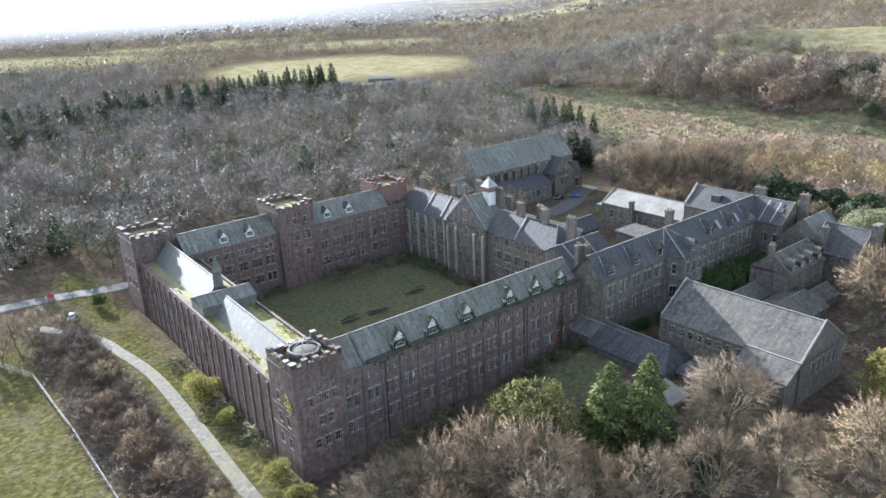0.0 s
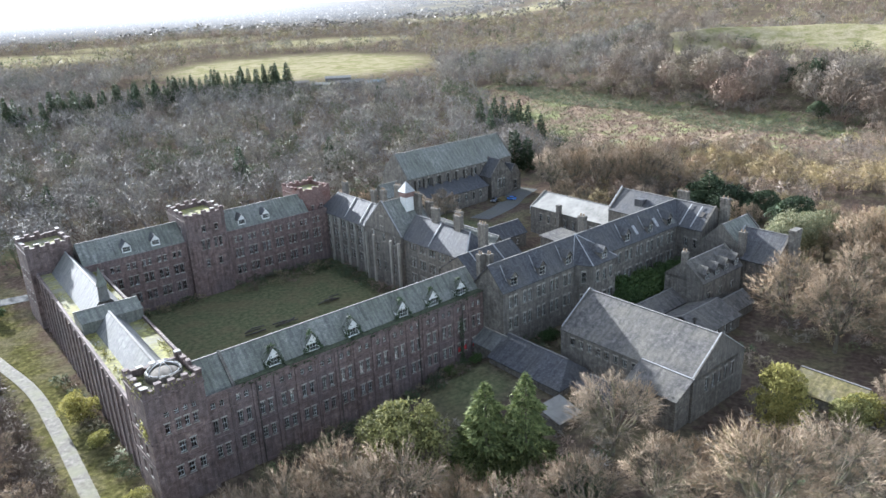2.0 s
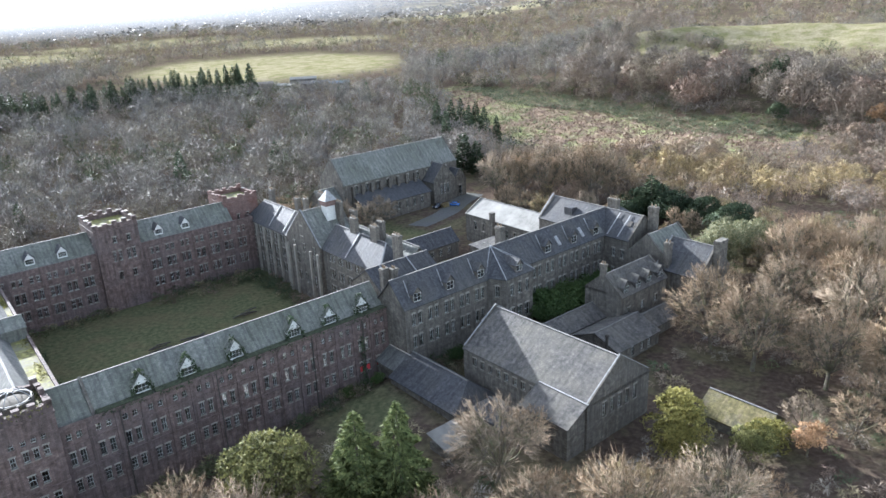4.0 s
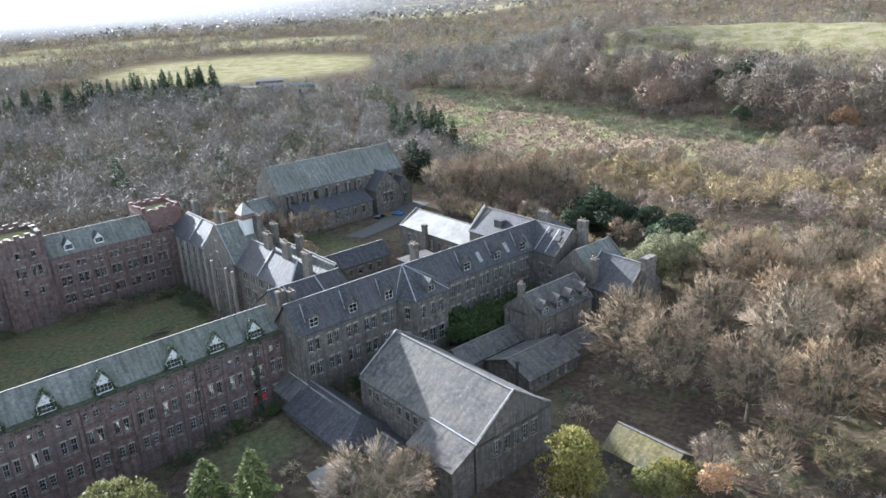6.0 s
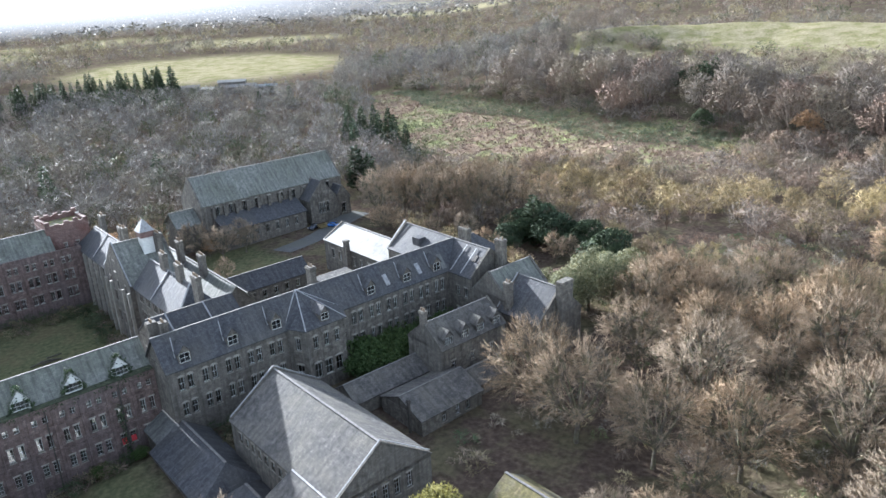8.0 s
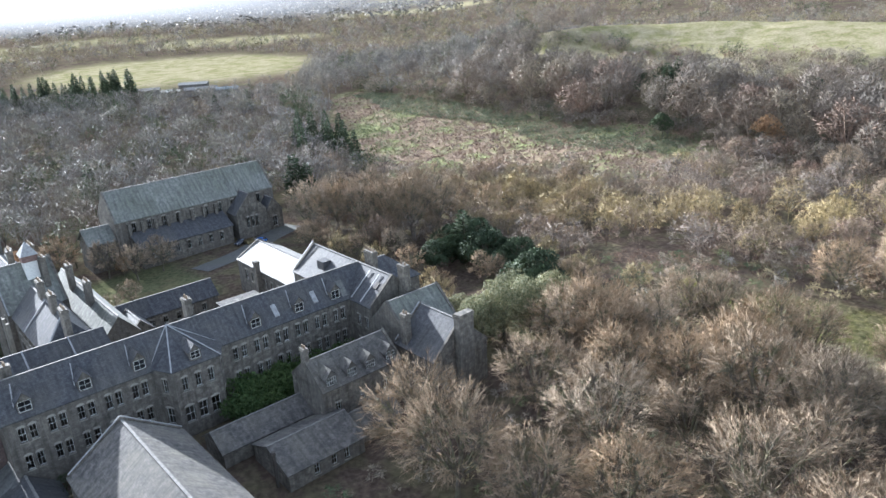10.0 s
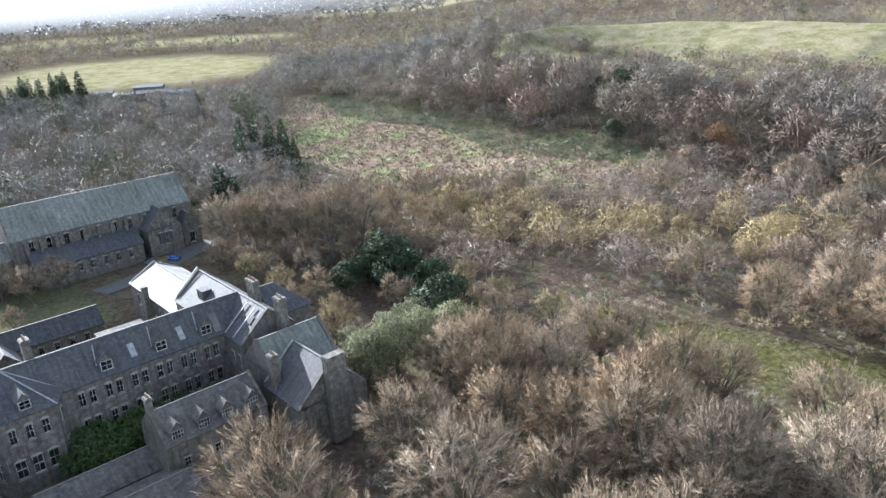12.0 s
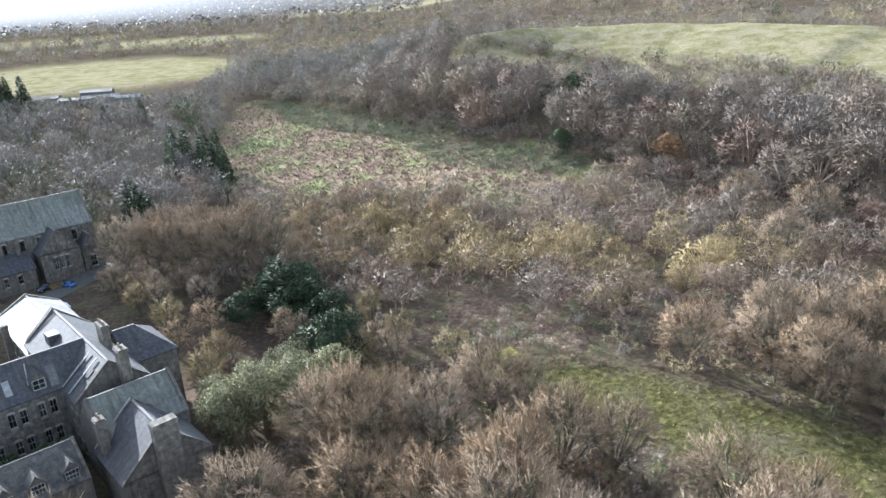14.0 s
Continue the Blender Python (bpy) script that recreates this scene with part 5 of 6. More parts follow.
def tri_mesh(name, tris, material, tint=None, normals=None):
    n = len(tris)
    if normals is not None:
        gn = np.cross(tris[:, 1] - tris[:, 0], tris[:, 2] - tris[:, 0])
        back = (gn * normals).sum(-1) < 0
        tris = tris.copy()
        tris[back] = tris[back][:, ::-1]
    me = bpy.data.meshes.new(name)
    me.vertices.add(n * 3), me.loops.add(n * 3), me.polygons.add(n)
    me.vertices.foreach_set("co", np.ascontiguousarray(tris, np.float32).ravel())
    me.loops.foreach_set("vertex_index", np.arange(n * 3, dtype=np.int32))
    me.polygons.foreach_set("loop_start", np.arange(0, n * 3, 3, dtype=np.int32))
    if tint is not None:
        at = me.color_attributes.new("tint", "FLOAT_COLOR", "POINT")
        c = np.ones((n * 3, 4), np.float32)
        c[:, :3] = np.repeat(tint, 3, 0)
        at.data.foreach_set("color", c.ravel())
    me.materials.append(material)
    me.update(calc_edges=True)
    if normals is not None:
        at = me.attributes.new("custom_normal", "FLOAT_VECTOR", "POINT")
        at.data.foreach_set("vector", np.ascontiguousarray(np.repeat(normals, 3, 0), np.float32).ravel())
    return me


def plant_material(name, c0, c1, through=0.25, vary=0.18, tinted=False, spec=0.15):
    m = bpy.data.materials.new(name)
    m.use_nodes = True
    nt = m.node_tree
    b = nt.nodes["Principled BSDF"]
    geo = nt.nodes.new("ShaderNodeNewGeometry")
    if tinted:
        at = nt.nodes.new("ShaderNodeAttribute")
        at.attribute_name = "tint"
        f = ramp_of(nt, geo.outputs["Random Per Island"], [(0.0, (0.85, 0.85, 0.85)), (1.0, (1.18, 1.18, 1.18))])
        col = mix_of(nt, 1.0, at.outputs["Color"], f, "MULTIPLY")
        grain = ramp_of(nt, noise_of(nt, geo.outputs["Position"], 0.3, 5, 0.7), [(0.3, (0.62, 0.62, 0.62)), (0.5, (1, 1, 1)), (0.7, (1.35, 1.35, 1.35))])
        col = mix_of(nt, 1.0, col, grain, "MULTIPLY")
    else:
        col = ramp_of(nt, geo.outputs["Random Per Island"], [(0.0, c0), (1.0, c1)])
        oi = nt.nodes.new("ShaderNodeObjectInfo")
        f = ramp_of(nt, oi.outputs["Random"], [(0.0, (1 - vary,) * 3), (0.5, (1 + vary * 0.4, 1.0, 1 - vary * 0.5)), (1.0, (1 + vary, 1 + vary, 1 + vary * 0.9))])
        col = mix_of(nt, 1.0, col, f, "MULTIPLY")
    nt.links.new(col, b.inputs["Base Color"])
    b.inputs["Roughness"].default_value, b.inputs["Specular IOR Level"].default_value = 0.75, spec
    if through:
        tr = nt.nodes.new("ShaderNodeBsdfTranslucent")
        nt.links.new(col, tr.inputs["Color"])
        mx = nt.nodes.new("ShaderNodeMixShader")
        mx.inputs[0].default_value = through
        nt.links.new(b.outputs[0], mx.inputs[1]), nt.links.new(tr.outputs[0], mx.inputs[2])
        nt.links.new(mx.outputs[0], nt.nodes["Material Output"].inputs["Surface"])
    return m


BARK = surface("grey_bark", [(0.3, (0.07, 0.058, 0.045)), (0.55, (0.12, 0.1, 0.08)), (0.75, (0.17, 0.155, 0.12))], 3.0, 0.6, 0.95, 0.3, (0.14, 0.14, 0.07))
TWIG_GREY = plant_material("grey_brown_twigs", (0.21, 0.166, 0.122), (0.33, 0.266, 0.198), 0.03, vary=0.16, spec=0.05)
TWIG_BROWN = plant_material("warm_brown_twigs", (0.22, 0.162, 0.108), (0.345, 0.262, 0.178), 0.03, vary=0.16, spec=0.05)
TWIG_OCHRE = plant_material("ochre_twigs", (0.22, 0.178, 0.1), (0.35, 0.29, 0.168), 0.03, vary=0.13, spec=0.05)
LEAF_DARK = plant_material("dark_evergreen_leaves", (0.025, 0.04, 0.022), (0.07, 0.095, 0.05), 0.15)
LEAF_GREEN = plant_material("green_conifer_needles", (0.055, 0.08, 0.03), (0.19, 0.22, 0.085), 0.2)
LEAF_OLIVE = plant_material("olive_leaves", (0.07, 0.075, 0.028), (0.19, 0.185, 0.072), 0.25)
LEAF_YELLOW = plant_material("yellow_green_leaves", (0.13, 0.128, 0.04), (0.32, 0.3, 0.1), 0.3)
LEAF_HOLLY = plant_material("pale_shiny_leaves", (0.07, 0.08, 0.038), (0.25, 0.25, 0.145), 0.2, spec=0.4)
LEAF_LAUREL = plant_material("bright_laurel_leaves", (0.03, 0.055, 0.02), (0.085, 0.125, 0.045), 0.2)
LEAF_RUST = plant_material("rusty_leaves", (0.2, 0.12, 0.07), (0.42, 0.28, 0.16), 0.3)
TUFT = plant_material("mixed_growth", None, None, 0.04, tinted=True)

rt = np.random.default_rng(11)


def plant(name, label, category, wood, fine, twig, group="", normals=None):
    """A kind of tree, built once: copies of it are set out by grow_at()."""
    if normals is None and category == "tree":
        normals = massed(fine, fine.mean(1) - [0, 0, fine[..., 2].max() * 0.45], 1.3)
    return (name, label, category, tri_mesh("trunk", wood, BARK), tri_mesh("crown", fine, twig, normals=normals), group)


def grow_at(kind, x, y, size=1.0, turn=None, z=None, squash=1.0):
    name, label, category, me_w, me_f, group = kind
    ob = new(name)
    a = rt.random() * 360 if turn is None else turn
    ob.matrix_world = pose(x, y, z_at(x, y) if z is None else z, 0, 0, a) @ Matrix.Diagonal((size * squash, size * squash, size, 1))
    tagged(ob, label, category, group)
    for nm, me in (("trunk", me_w), ("crown", me_f)):
        k = new(nm, me)
        k.parent = ob
    return ob


def bare(name, label, category, grown, twig, group):
    return plant(name, label, category, grown[0], grown[1], twig, group, grown[2])


BIG = [bare("bare_tree", "large leafless tree with fine grey-brown twigs", "tree", branching(20 + i, 17.0, (8.6, 9.3, 8.0)[i], (18, 20, 16)[i], 24, 19, twig_len=0.08), (TWIG_GREY, TWIG_BROWN, TWIG_GREY)[i], "leafless trees of the wood") for i in range(3)]
MED = [bare("bare_tree", "leafless tree with a rounded twiggy crown", "tree", branching(40 + i, 10.0, (4.6, 4.9, 4.3)[i], 12, 18, 18, 0.2, -0.5, 0.09, 0.0048), (TWIG_GREY, TWIG_BROWN, TWIG_OCHRE)[i], "leafless trees of the wood") for i in range(3)]
SCRUB = [bare("bare_shrub", "tangled brown leafless shrub", "shrub", branching(60 + i, 5.0, 2.8, 9, 16, 18, 0.06, -0.3, 0.14, 0.009), (TWIG_BROWN, TWIG_OCHRE)[i], "leafless shrubs") for i in range(2)]
SPRUCE = plant("conifer_tree", "narrow dark green plantation conifer", "tree", *conifer(5, 15.0, 3.0, 1300, 0.2, 0.8, 0.8), LEAF_DARK, "dark conifers of the plantation")
CYPRESS = plant("cypress_tree", "slim dark cypress tree beside the chapel", "tree", *conifer(8, 14.0, 2.0, 1500, -0.5, 0.45, 0.8), LEAF_DARK, "dark conifers by the chapel")
YEW = plant("yew_tree", "broad dark green spreading yew", "tree", *leafy(4, 11.0, 7.0, 5200, 0.5), LEAF_DARK, "evergreens of the grounds")
HOLM = plant("evergreen_tree", "rounded olive-green evergreen tree", "tree", *leafy(6, 9.0, 4.8, 5200, 0.36, 0.05), LEAF_OLIVE, "evergreens of the grounds")
HOLLY = plant("holly_tree", "pale glossy-leaved evergreen tree", "tree", *leafy(9, 11.0, 5.0, 7000, 0.3, 0.05, 60), LEAF_HOLLY, "evergreens of the grounds")
GOLD = plant("bush", "rounded yellow-green leafy bush", "bush", *leafy(12, 6.0, 4.2, 3000, 0.36, 0.0), LEAF_YELLOW, "evergreens of the grounds")
LAUREL = plant("bush", "dense bright green laurel", "bush", *leafy(14, 4.5, 3.6, 3000, 0.34, 0.0), LEAF_LAUREL, "evergreens of the grounds")
BIG_HOLM = plant("evergreen_tree", "tall rounded olive-green evergreen tree", "tree", *leafy(31, 17.0, 6.6, 11000, 0.4, 0.1, 70), LEAF_OLIVE, "evergreens of the grounds")
BIG_CEDAR = plant("conifer_tree", "tall green conifer with layered drooping boughs", "tree", *conifer(33, 20.0, 7.0, 12000, 0.3, 0.8, 0.7), LEAF_GREEN, "conifers of the grounds")
BIG_GOLD = plant("evergreen_tree", "bright yellow-green leafy tree beside the hall", "tree", *leafy(35, 13.5, 5.4, 9000, 0.38, 0.05, 55), LEAF_YELLOW, "evergreens of the grounds")
RUST = plant("rusty_tree", "small tree with rusty autumn leaves", "tree", *leafy(16, 9.0, 4.0, 2000, 0.4, 0.2), LEAF_RUST, "autumn trees")

def dome(seed, n, length, width, lumps=9, low=-0.35, own=0.6, drop=0.0):
    """A leafless tree of unit height as seen from afar: a stem, limbs, and twigs over a lobed crown; with normals."""
    r = np.random.default_rng(seed)
    way = lobes(r, lumps, low)
    c = way * r.uniform(0.8, 1.15, (lumps, 1)) * [0.28, 0.28, 0.3] + [0, 0, 0.5]
    k = r.integers(0, lumps, n)
    o = unit(r.normal(size=(n, 3)) + way[k] * 0.9)
    p = c[k] + o * r.uniform(0.09, 0.18, (n, 1))
    tw = blades(p, o * 0.8 + r.normal(size=(n, 3)) * 0.45 + [0, 0, 0.2], length * r.uniform(0.6, 1.2, n), width * r.uniform(0.6, 1.4, n), r)
    stem = blades([[0, 0, 0]], [[0.03, 0.02, 1]], [0.6], [0.035], r)
    limb = blades(np.repeat([[0, 0, 0.22]], lumps, 0), c - [0, 0, 0.22], np.linalg.norm(c - [0, 0, 0.22], axis=1) * 1.25, np.full(lumps, 0.022), r)
    tris = np.concatenate([tw, stem, limb])
    nor = massed(tris, np.concatenate([o * 0.7 + way[k] * 0.7 + [0, 0, 0.1], [[0, 0, 1]], way]), own)
    return tris - np.array([0, 0, drop]), nor


SMALL_TREES = [dome(80 + i, 420, 0.12, 0.0115, 10, own=1.1) for i in range(6)]
MID_TREES = [dome(180 + i, 300, 0.13, 0.0148, 11, own=2.5) for i in range(6)]
SHRUBS = [dome(280 + i, 130, 0.25, 0.028, 5, own=1.2, drop=0.22) for i in range(5)]
LOW_SHRUBS = [dome(480 + i, 66, 0.25, 0.04, 5, own=1.2, drop=0.22) for i in range(5)]
HILL_TREES = [dome(380 + i, 1050, 0.09, 0.0115, 15, -0.45, 0.95) for i in range(6)]
FAR_TREES = [dome(90 + i, 110, 0.15, 0.036, 9, -0.4, 1.4) for i in range(6)]
FARTHEST_TREES = [dome(95 + i, 30, 0.22, 0.12, 7, -0.2, 1.5) for i in range(5)]
GREYS = np.array([(0.272, 0.236, 0.2), (0.31, 0.274, 0.232), (0.27, 0.222, 0.175), (0.232, 0.212, 0.188), (0.32, 0.276, 0.208)])
WARMS = np.array([(0.34, 0.29, 0.17), (0.28, 0.205, 0.16), (0.38, 0.32, 0.18), (0.27, 0.245, 0.2), (0.31, 0.245, 0.185)])
GREENS = np.array([(0.05, 0.07, 0.035), (0.09, 0.11, 0.05), (0.07, 0.09, 0.05)])


def stuff(name, label, category, pts, heights, tints, kinds, wide=1.0):
    """Many plants joined into one mesh."""
    out, tin, nor = [], [], []
    for (x, y), h, c in zip(pts, heights, tints):
        k, kn = kinds[rt.integers(len(kinds))]
        a = rt.random() * 6.283
        turn = np.array([[math.cos(a), math.sin(a), 0], [-math.sin(a), math.cos(a), 0], [0, 0, 1]])
        w = h * wide * rt.uniform(0.85, 1.2)
        out.append((k * [w, w, h]) @ turn + [x, y, z_at(x, y)])
        nor.append(kn @ turn)
        tin.append(np.repeat([c], len(k), 0))
    me = tri_mesh(name, np.concatenate(out), TUFT, np.concatenate(tin), np.concatenate(nor))
    return tagged(new(name, me), label, category, kind="stuff")


def in_site(x, y):
    u, v = (x + 27) * COS + (y - 104) * SIN, -(x + 27) * SIN + (y - 104) * COS
    return u, v


def built(x, y, m=3.0):
    """Whether a point lies on the buildings, the courts or the roads."""
    u, v = in_site(x, y)
    boxes = ((0, 104, -1, 106), (64, 96, -48, 12), (94, 149, -35, 20), (96, 150, 20, 92), (119, 173, 78, 108), (99, 115, -60, -48), (-13, -2, -20, 140), (-70, 100, 108, 124), (130, 215, 68, 102))
    return any(a - m < u < b + m and c - m < v < d + m for a, b, c, d in boxes)


def scatter(x0, x1, y0, y1, step, test, jitter=0.45, limit=100000):
    out = []
    for x in np.arange(x0, x1, step):
        for y in np.arange(y0, y1, step):
            px, py = x + rt.uniform(-jitter, jitter) * step, y + rt.uniform(-jitter, jitter) * step
            if test(px, py):
                out.append((px, py))
    return out[:limit]


def open_land(x, y):
    return max(float(meadow(x, y)), float(pasture(x, y)), float(clearing(x, y)), float(lawn(x, y)))


def in_view(x, y, m=0.0):
    """Roughly the ground that the whole flight overlooks."""
    return y > 60 and -0.72 * y - 40 - m < x < 0.66 * y + 190 + m


def pick(palette, n):
    return palette[rt.integers(0, len(palette), n)] * rt.uniform(0.8, 1.2, (n, 1))


# far country
pts = scatter(-2200, 2600, 1150, 2700, 34, lambda x, y: in_view(x, y) and open_land(x, y) < 0.3 and rt.random() < 0.85)
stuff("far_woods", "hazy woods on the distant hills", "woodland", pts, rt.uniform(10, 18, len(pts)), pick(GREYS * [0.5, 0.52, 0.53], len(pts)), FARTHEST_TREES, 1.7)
pts = scatter(-1000, 1150, 600, 1160, 14.5, lambda x, y: in_view(x, y) and open_land(x, y) < 0.35 and (in_site(x, y)[0] > 495 or x < 130) and rt.random() < 0.68 + 0.4 * math.sin(x * 0.021 + 1) * math.cos(y * 0.027) + 0.25 * math.sin(x * 0.06 - y * 0.045))
stuff("far_woods", "leafless and yellowing woods beyond the fields", "woodland", pts, rt.uniform(6, 14, len(pts)), pick(np.concatenate([GREYS, WARMS, WARMS[:3], GREENS[1:2]]) * [0.62, 0.62, 0.6], len(pts)), FAR_TREES, 1.15)
# woods behind the buildings and on the hill
def crest_height(x, y):
    """How tall a tree of the hill wood grows: the wood thins to scrub towards the pasture."""
    u, v = in_site(x, y)
    tall = rt.uniform(15, 22) if u < 352 else rt.uniform(13, 19)
    return tall if v > 150 else min(tall, 35.5 + 0.115 * (414 - u) - z_at(x, y) + rt.uniform(-1.5, 1.5))


hill = scatter(-60, 620, 250, 640, 10.8, lambda x, y: in_view(x, y) and open_land(x, y) < 0.3 and 321 < in_site(x, y)[0] < 440 and y < 1.1 * x + 330)
tall = [crest_height(x, y) for x, y in hill]
hill, tall = [p for p, h in zip(hill, tall) if h > 3.5], [h for h in tall if h > 3.5]
stuff("hill_wood", "dense leafless wood on the hillside", "woodland", hill, tall, pick(np.concatenate([GREYS, GREYS, WARMS[1:2]]) * [0.6, 0.57, 0.54], len(hill)) * rt.uniform(0.85, 1.15, (len(hill), 1)), HILL_TREES, 0.98)
beyond = scatter(60, 700, 400, 640, 13.5, lambda x, y: in_view(x, y) and open_land(x, y) < 0.3 and in_site(x, y)[0] > 498 and rt.random() < 0.7)
stuff("far_woods", "olive and brown scattered trees behind the crest", "woodland", beyond, rt.uniform(5, 13, len(beyond)), pick(np.concatenate([GREYS, WARMS, WARMS[:3]]) * [0.62, 0.62, 0.58], len(beyond)), MID_TREES, 1.15)
pts = scatter(-420, 330, 330, 625, 10.2, lambda x, y: in_view(x, y) and open_land(x, y) < 0.3 and not built(x, y, 6) and not (in_site(x, y)[0] > 319 and y < 1.1 * x + 330) and float(blob(x, y, -48, 531, 48, 16, -15)) < 0.3 and rt.random() < 0.93)
stuff("valley_wood", "grey leafless wood in the valley", "woodland", pts, [min(rt.uniform(10, 16), max(3.0, 18.4 + 0.108 * (562 - y) - z_at(x, y))) if -210 < x < 25 and y > 430 else rt.uniform(10, 16) for x, y in pts], pick(np.concatenate([GREYS, GREYS, GREENS[1:2]]) * [0.58, 0.6, 0.62], len(pts)), MID_TREES, 1.06)
pts = scatter(-330, 140, 195, 332, 8.2, lambda x, y: in_view(x, y) and open_land(x, y) < 0.3 and not built(x, y, 5) and in_site(x, y)[1] > 100 and rt.random() < 0.92)
stuff("park_wood", "grey leafless wood behind the old buildings", "woodland", pts, rt.uniform(9, 16, len(pts)), pick(np.concatenate([GREYS, GREYS, GREENS[1:2]]) * [0.58, 0.6, 0.62], len(pts)), SMALL_TREES, 1.1)

# scrub between the grounds and the meadow, and under the trees
pts = scatter(60, 330, 195, 345, 5.5, lambda x, y: in_view(x, y) and open_land(x, y) < 0.3 and not built(x, y, 5) and in_site(x, y)[0] > 156 and float(blob(x, y, 156, 213, 24, 13, -30)) < 0.4 and (x - 170) * 0.4 + (y - 225) * 0.9 > -14 and rt.random() < 0.8)
stuff("scrub", "ochre and brown leafless scrub beside the meadow", "scrub", pts, rt.uniform(4.0, 11.0, len(pts)), np.where((np.array([max(float(blob(x, y, 136, 268, 46, 20, -25)), float(blob(x, y, 196, 240, 32, 12, -25))) + 0.25 * rt.normal() for x, y in pts]) > 0.5)[:, None], pick(np.array([(0.29, 0.225, 0.115), (0.31, 0.24, 0.115), (0.26, 0.2, 0.11), (0.22, 0.17, 0.11)]), len(pts)), pick(np.concatenate([GREYS[1:4], WARMS[1:2], WARMS[4:], WARMS[3:4]]) * [0.66, 0.61, 0.575], len(pts))), SMALL_TREES, 1.25)
edge = []
for k in range(420):
    q = at_site(rt.uniform(318, 328) if k % 2 else rt.uniform(404, 414), rt.uniform(-180, 260))
    if in_view(q.x, q.y):
        edge.append((q.x, q.y))
stuff("thicket", "dense brown thicket along the edge of the hill wood", "scrub", edge, rt.uniform(4, 9, len(edge)), pick(np.concatenate([GREYS, WARMS[1:2], GREENS[1:]]) * [0.7, 0.66, 0.62], len(edge)), MID_TREES, 1.4)
pts = scatter(-30, 245, 75, 225, 4.2, lambda x, y: in_site(x, y)[1] < -6 and not built(x, y, 2) and open_land(x, y) < 0.3 and rt.random() < 0.75)
stuff("undergrowth", "brown leafless undergrowth beneath the trees", "scrub", pts, rt.uniform(1.2, 3.4, len(pts)), pick(np.concatenate([WARMS, GREYS, GREENS[:2] * 1.5]), len(pts)), SHRUBS, 1.4)


pts = scatter(130, 190, 195, 232, 2.2, lambda x, y: float(blob(x, y, 156, 213, 24, 13, -30)) > 0.4 and not built(x, y, 3))
stuff("dead_bracken", "low brown dead bracken in the hollow", "bracken", pts, rt.uniform(0.7, 1.6, len(pts)), pick(WARMS[1:2] * [0.62, 0.55, 0.5], len(pts)), LOW_SHRUBS, 1.5)


# single trees
def spots(kinds, places, lo, hi, squash=1.0):
    for i, (x, y) in enumerate(places):
        grow_at(kinds[i % len(kinds)], x, y, rt.uniform(lo, hi), squash=squash)


# before the long wing
for i, (x, y, k, wide) in enumerate(((11, 93.5, 1.12, 1.0), (4, 95, 1.08, 1.0), (-3, 91.5, 1.04, 1.0), (-11, 90, 0.9, 1.0), (20, 93, 0.8, 1.1), (27, 89, 0.95, 1.0), (12, 84, 1.0, 1.0), (-4, 82, 0.9, 1.0), (38, 93, 0.9, 1.05), (46.5, 110, 0.93, 1.12), (61.4, 88, 1.15, 1.0), (50, 96, 0.8, 1.1), (73, 92, 0.95, 1.0))):
    grow_at(BIG[i % 3], x, y, k, squash=wide)
spots(MED, [(-17, 96), (-18, 88), (20, 102), (34, 99), (56, 101), (64, 100), (52, 117), (83, 98)], 0.8, 1.0, 1.1)
grow_at(BIG_HOLM, 12, 106.5, 1.16)
grow_at(BIG_CEDAR, 25.3, 107, 0.97)
grow_at(BIG_CEDAR, 31.6, 106.5, 1.02, squash=0.85)
grow_at(GOLD, 24, 100, 1.0)
grow_at(LAUREL, 32, 100, 1.2)
grow_at(LAUREL, 37, 104, 1.2)
grow_at(YEW, 40, 101, 0.6)
# round the hall
grow_at(BIG_GOLD, 75.6, 113, 1.0)
grow_at(GOLD, 91, 115, 1.1)
grow_at(HOLM, 87, 112, 0.8)
grow_at(RUST, 96, 112, 0.8)
# the great tree by the sheds, and the wood beyond it
grow_at(BIG[1], 93.5, 147, 1.1, squash=1.06)
GREAT = [(93.5, 147), (114, 157), (129, 158), (134, 143), (109, 131), (121, 127)]
spots(BIG, GREAT[1:], 0.92, 1.02, 1.05)
FRONT = [(98, 118), (105, 114), (114, 112), (122, 111), (131, 118)]
spots(MED, FRONT, 0.8, 1.0, 1.1)
taken = GREAT + FRONT + [(76, 113), (91, 115), (107, 182), (112, 185), (117, 187), (122, 191)]
right = scatter(92, 245, 90, 205, 9.6, lambda x, y: in_site(x, y)[0] > 108 and in_site(x, y)[1] < -38 and not built(x, y, 3) and float(clearing(x, y)) < 0.15 and (in_site(x, y)[1] > -60 or float(clearing(x + 5, y + 10)) < 0.3) and min(math.hypot(x - a, y - b) for a, b in taken) > 9)
for i, (x, y) in enumerate(right):
    grow_at((BIG + MED)[int(rt.integers(5))], x, y, rt.uniform(1.1, 1.28) if y < 148 else rt.uniform(0.82, 1.05), squash=1.0)
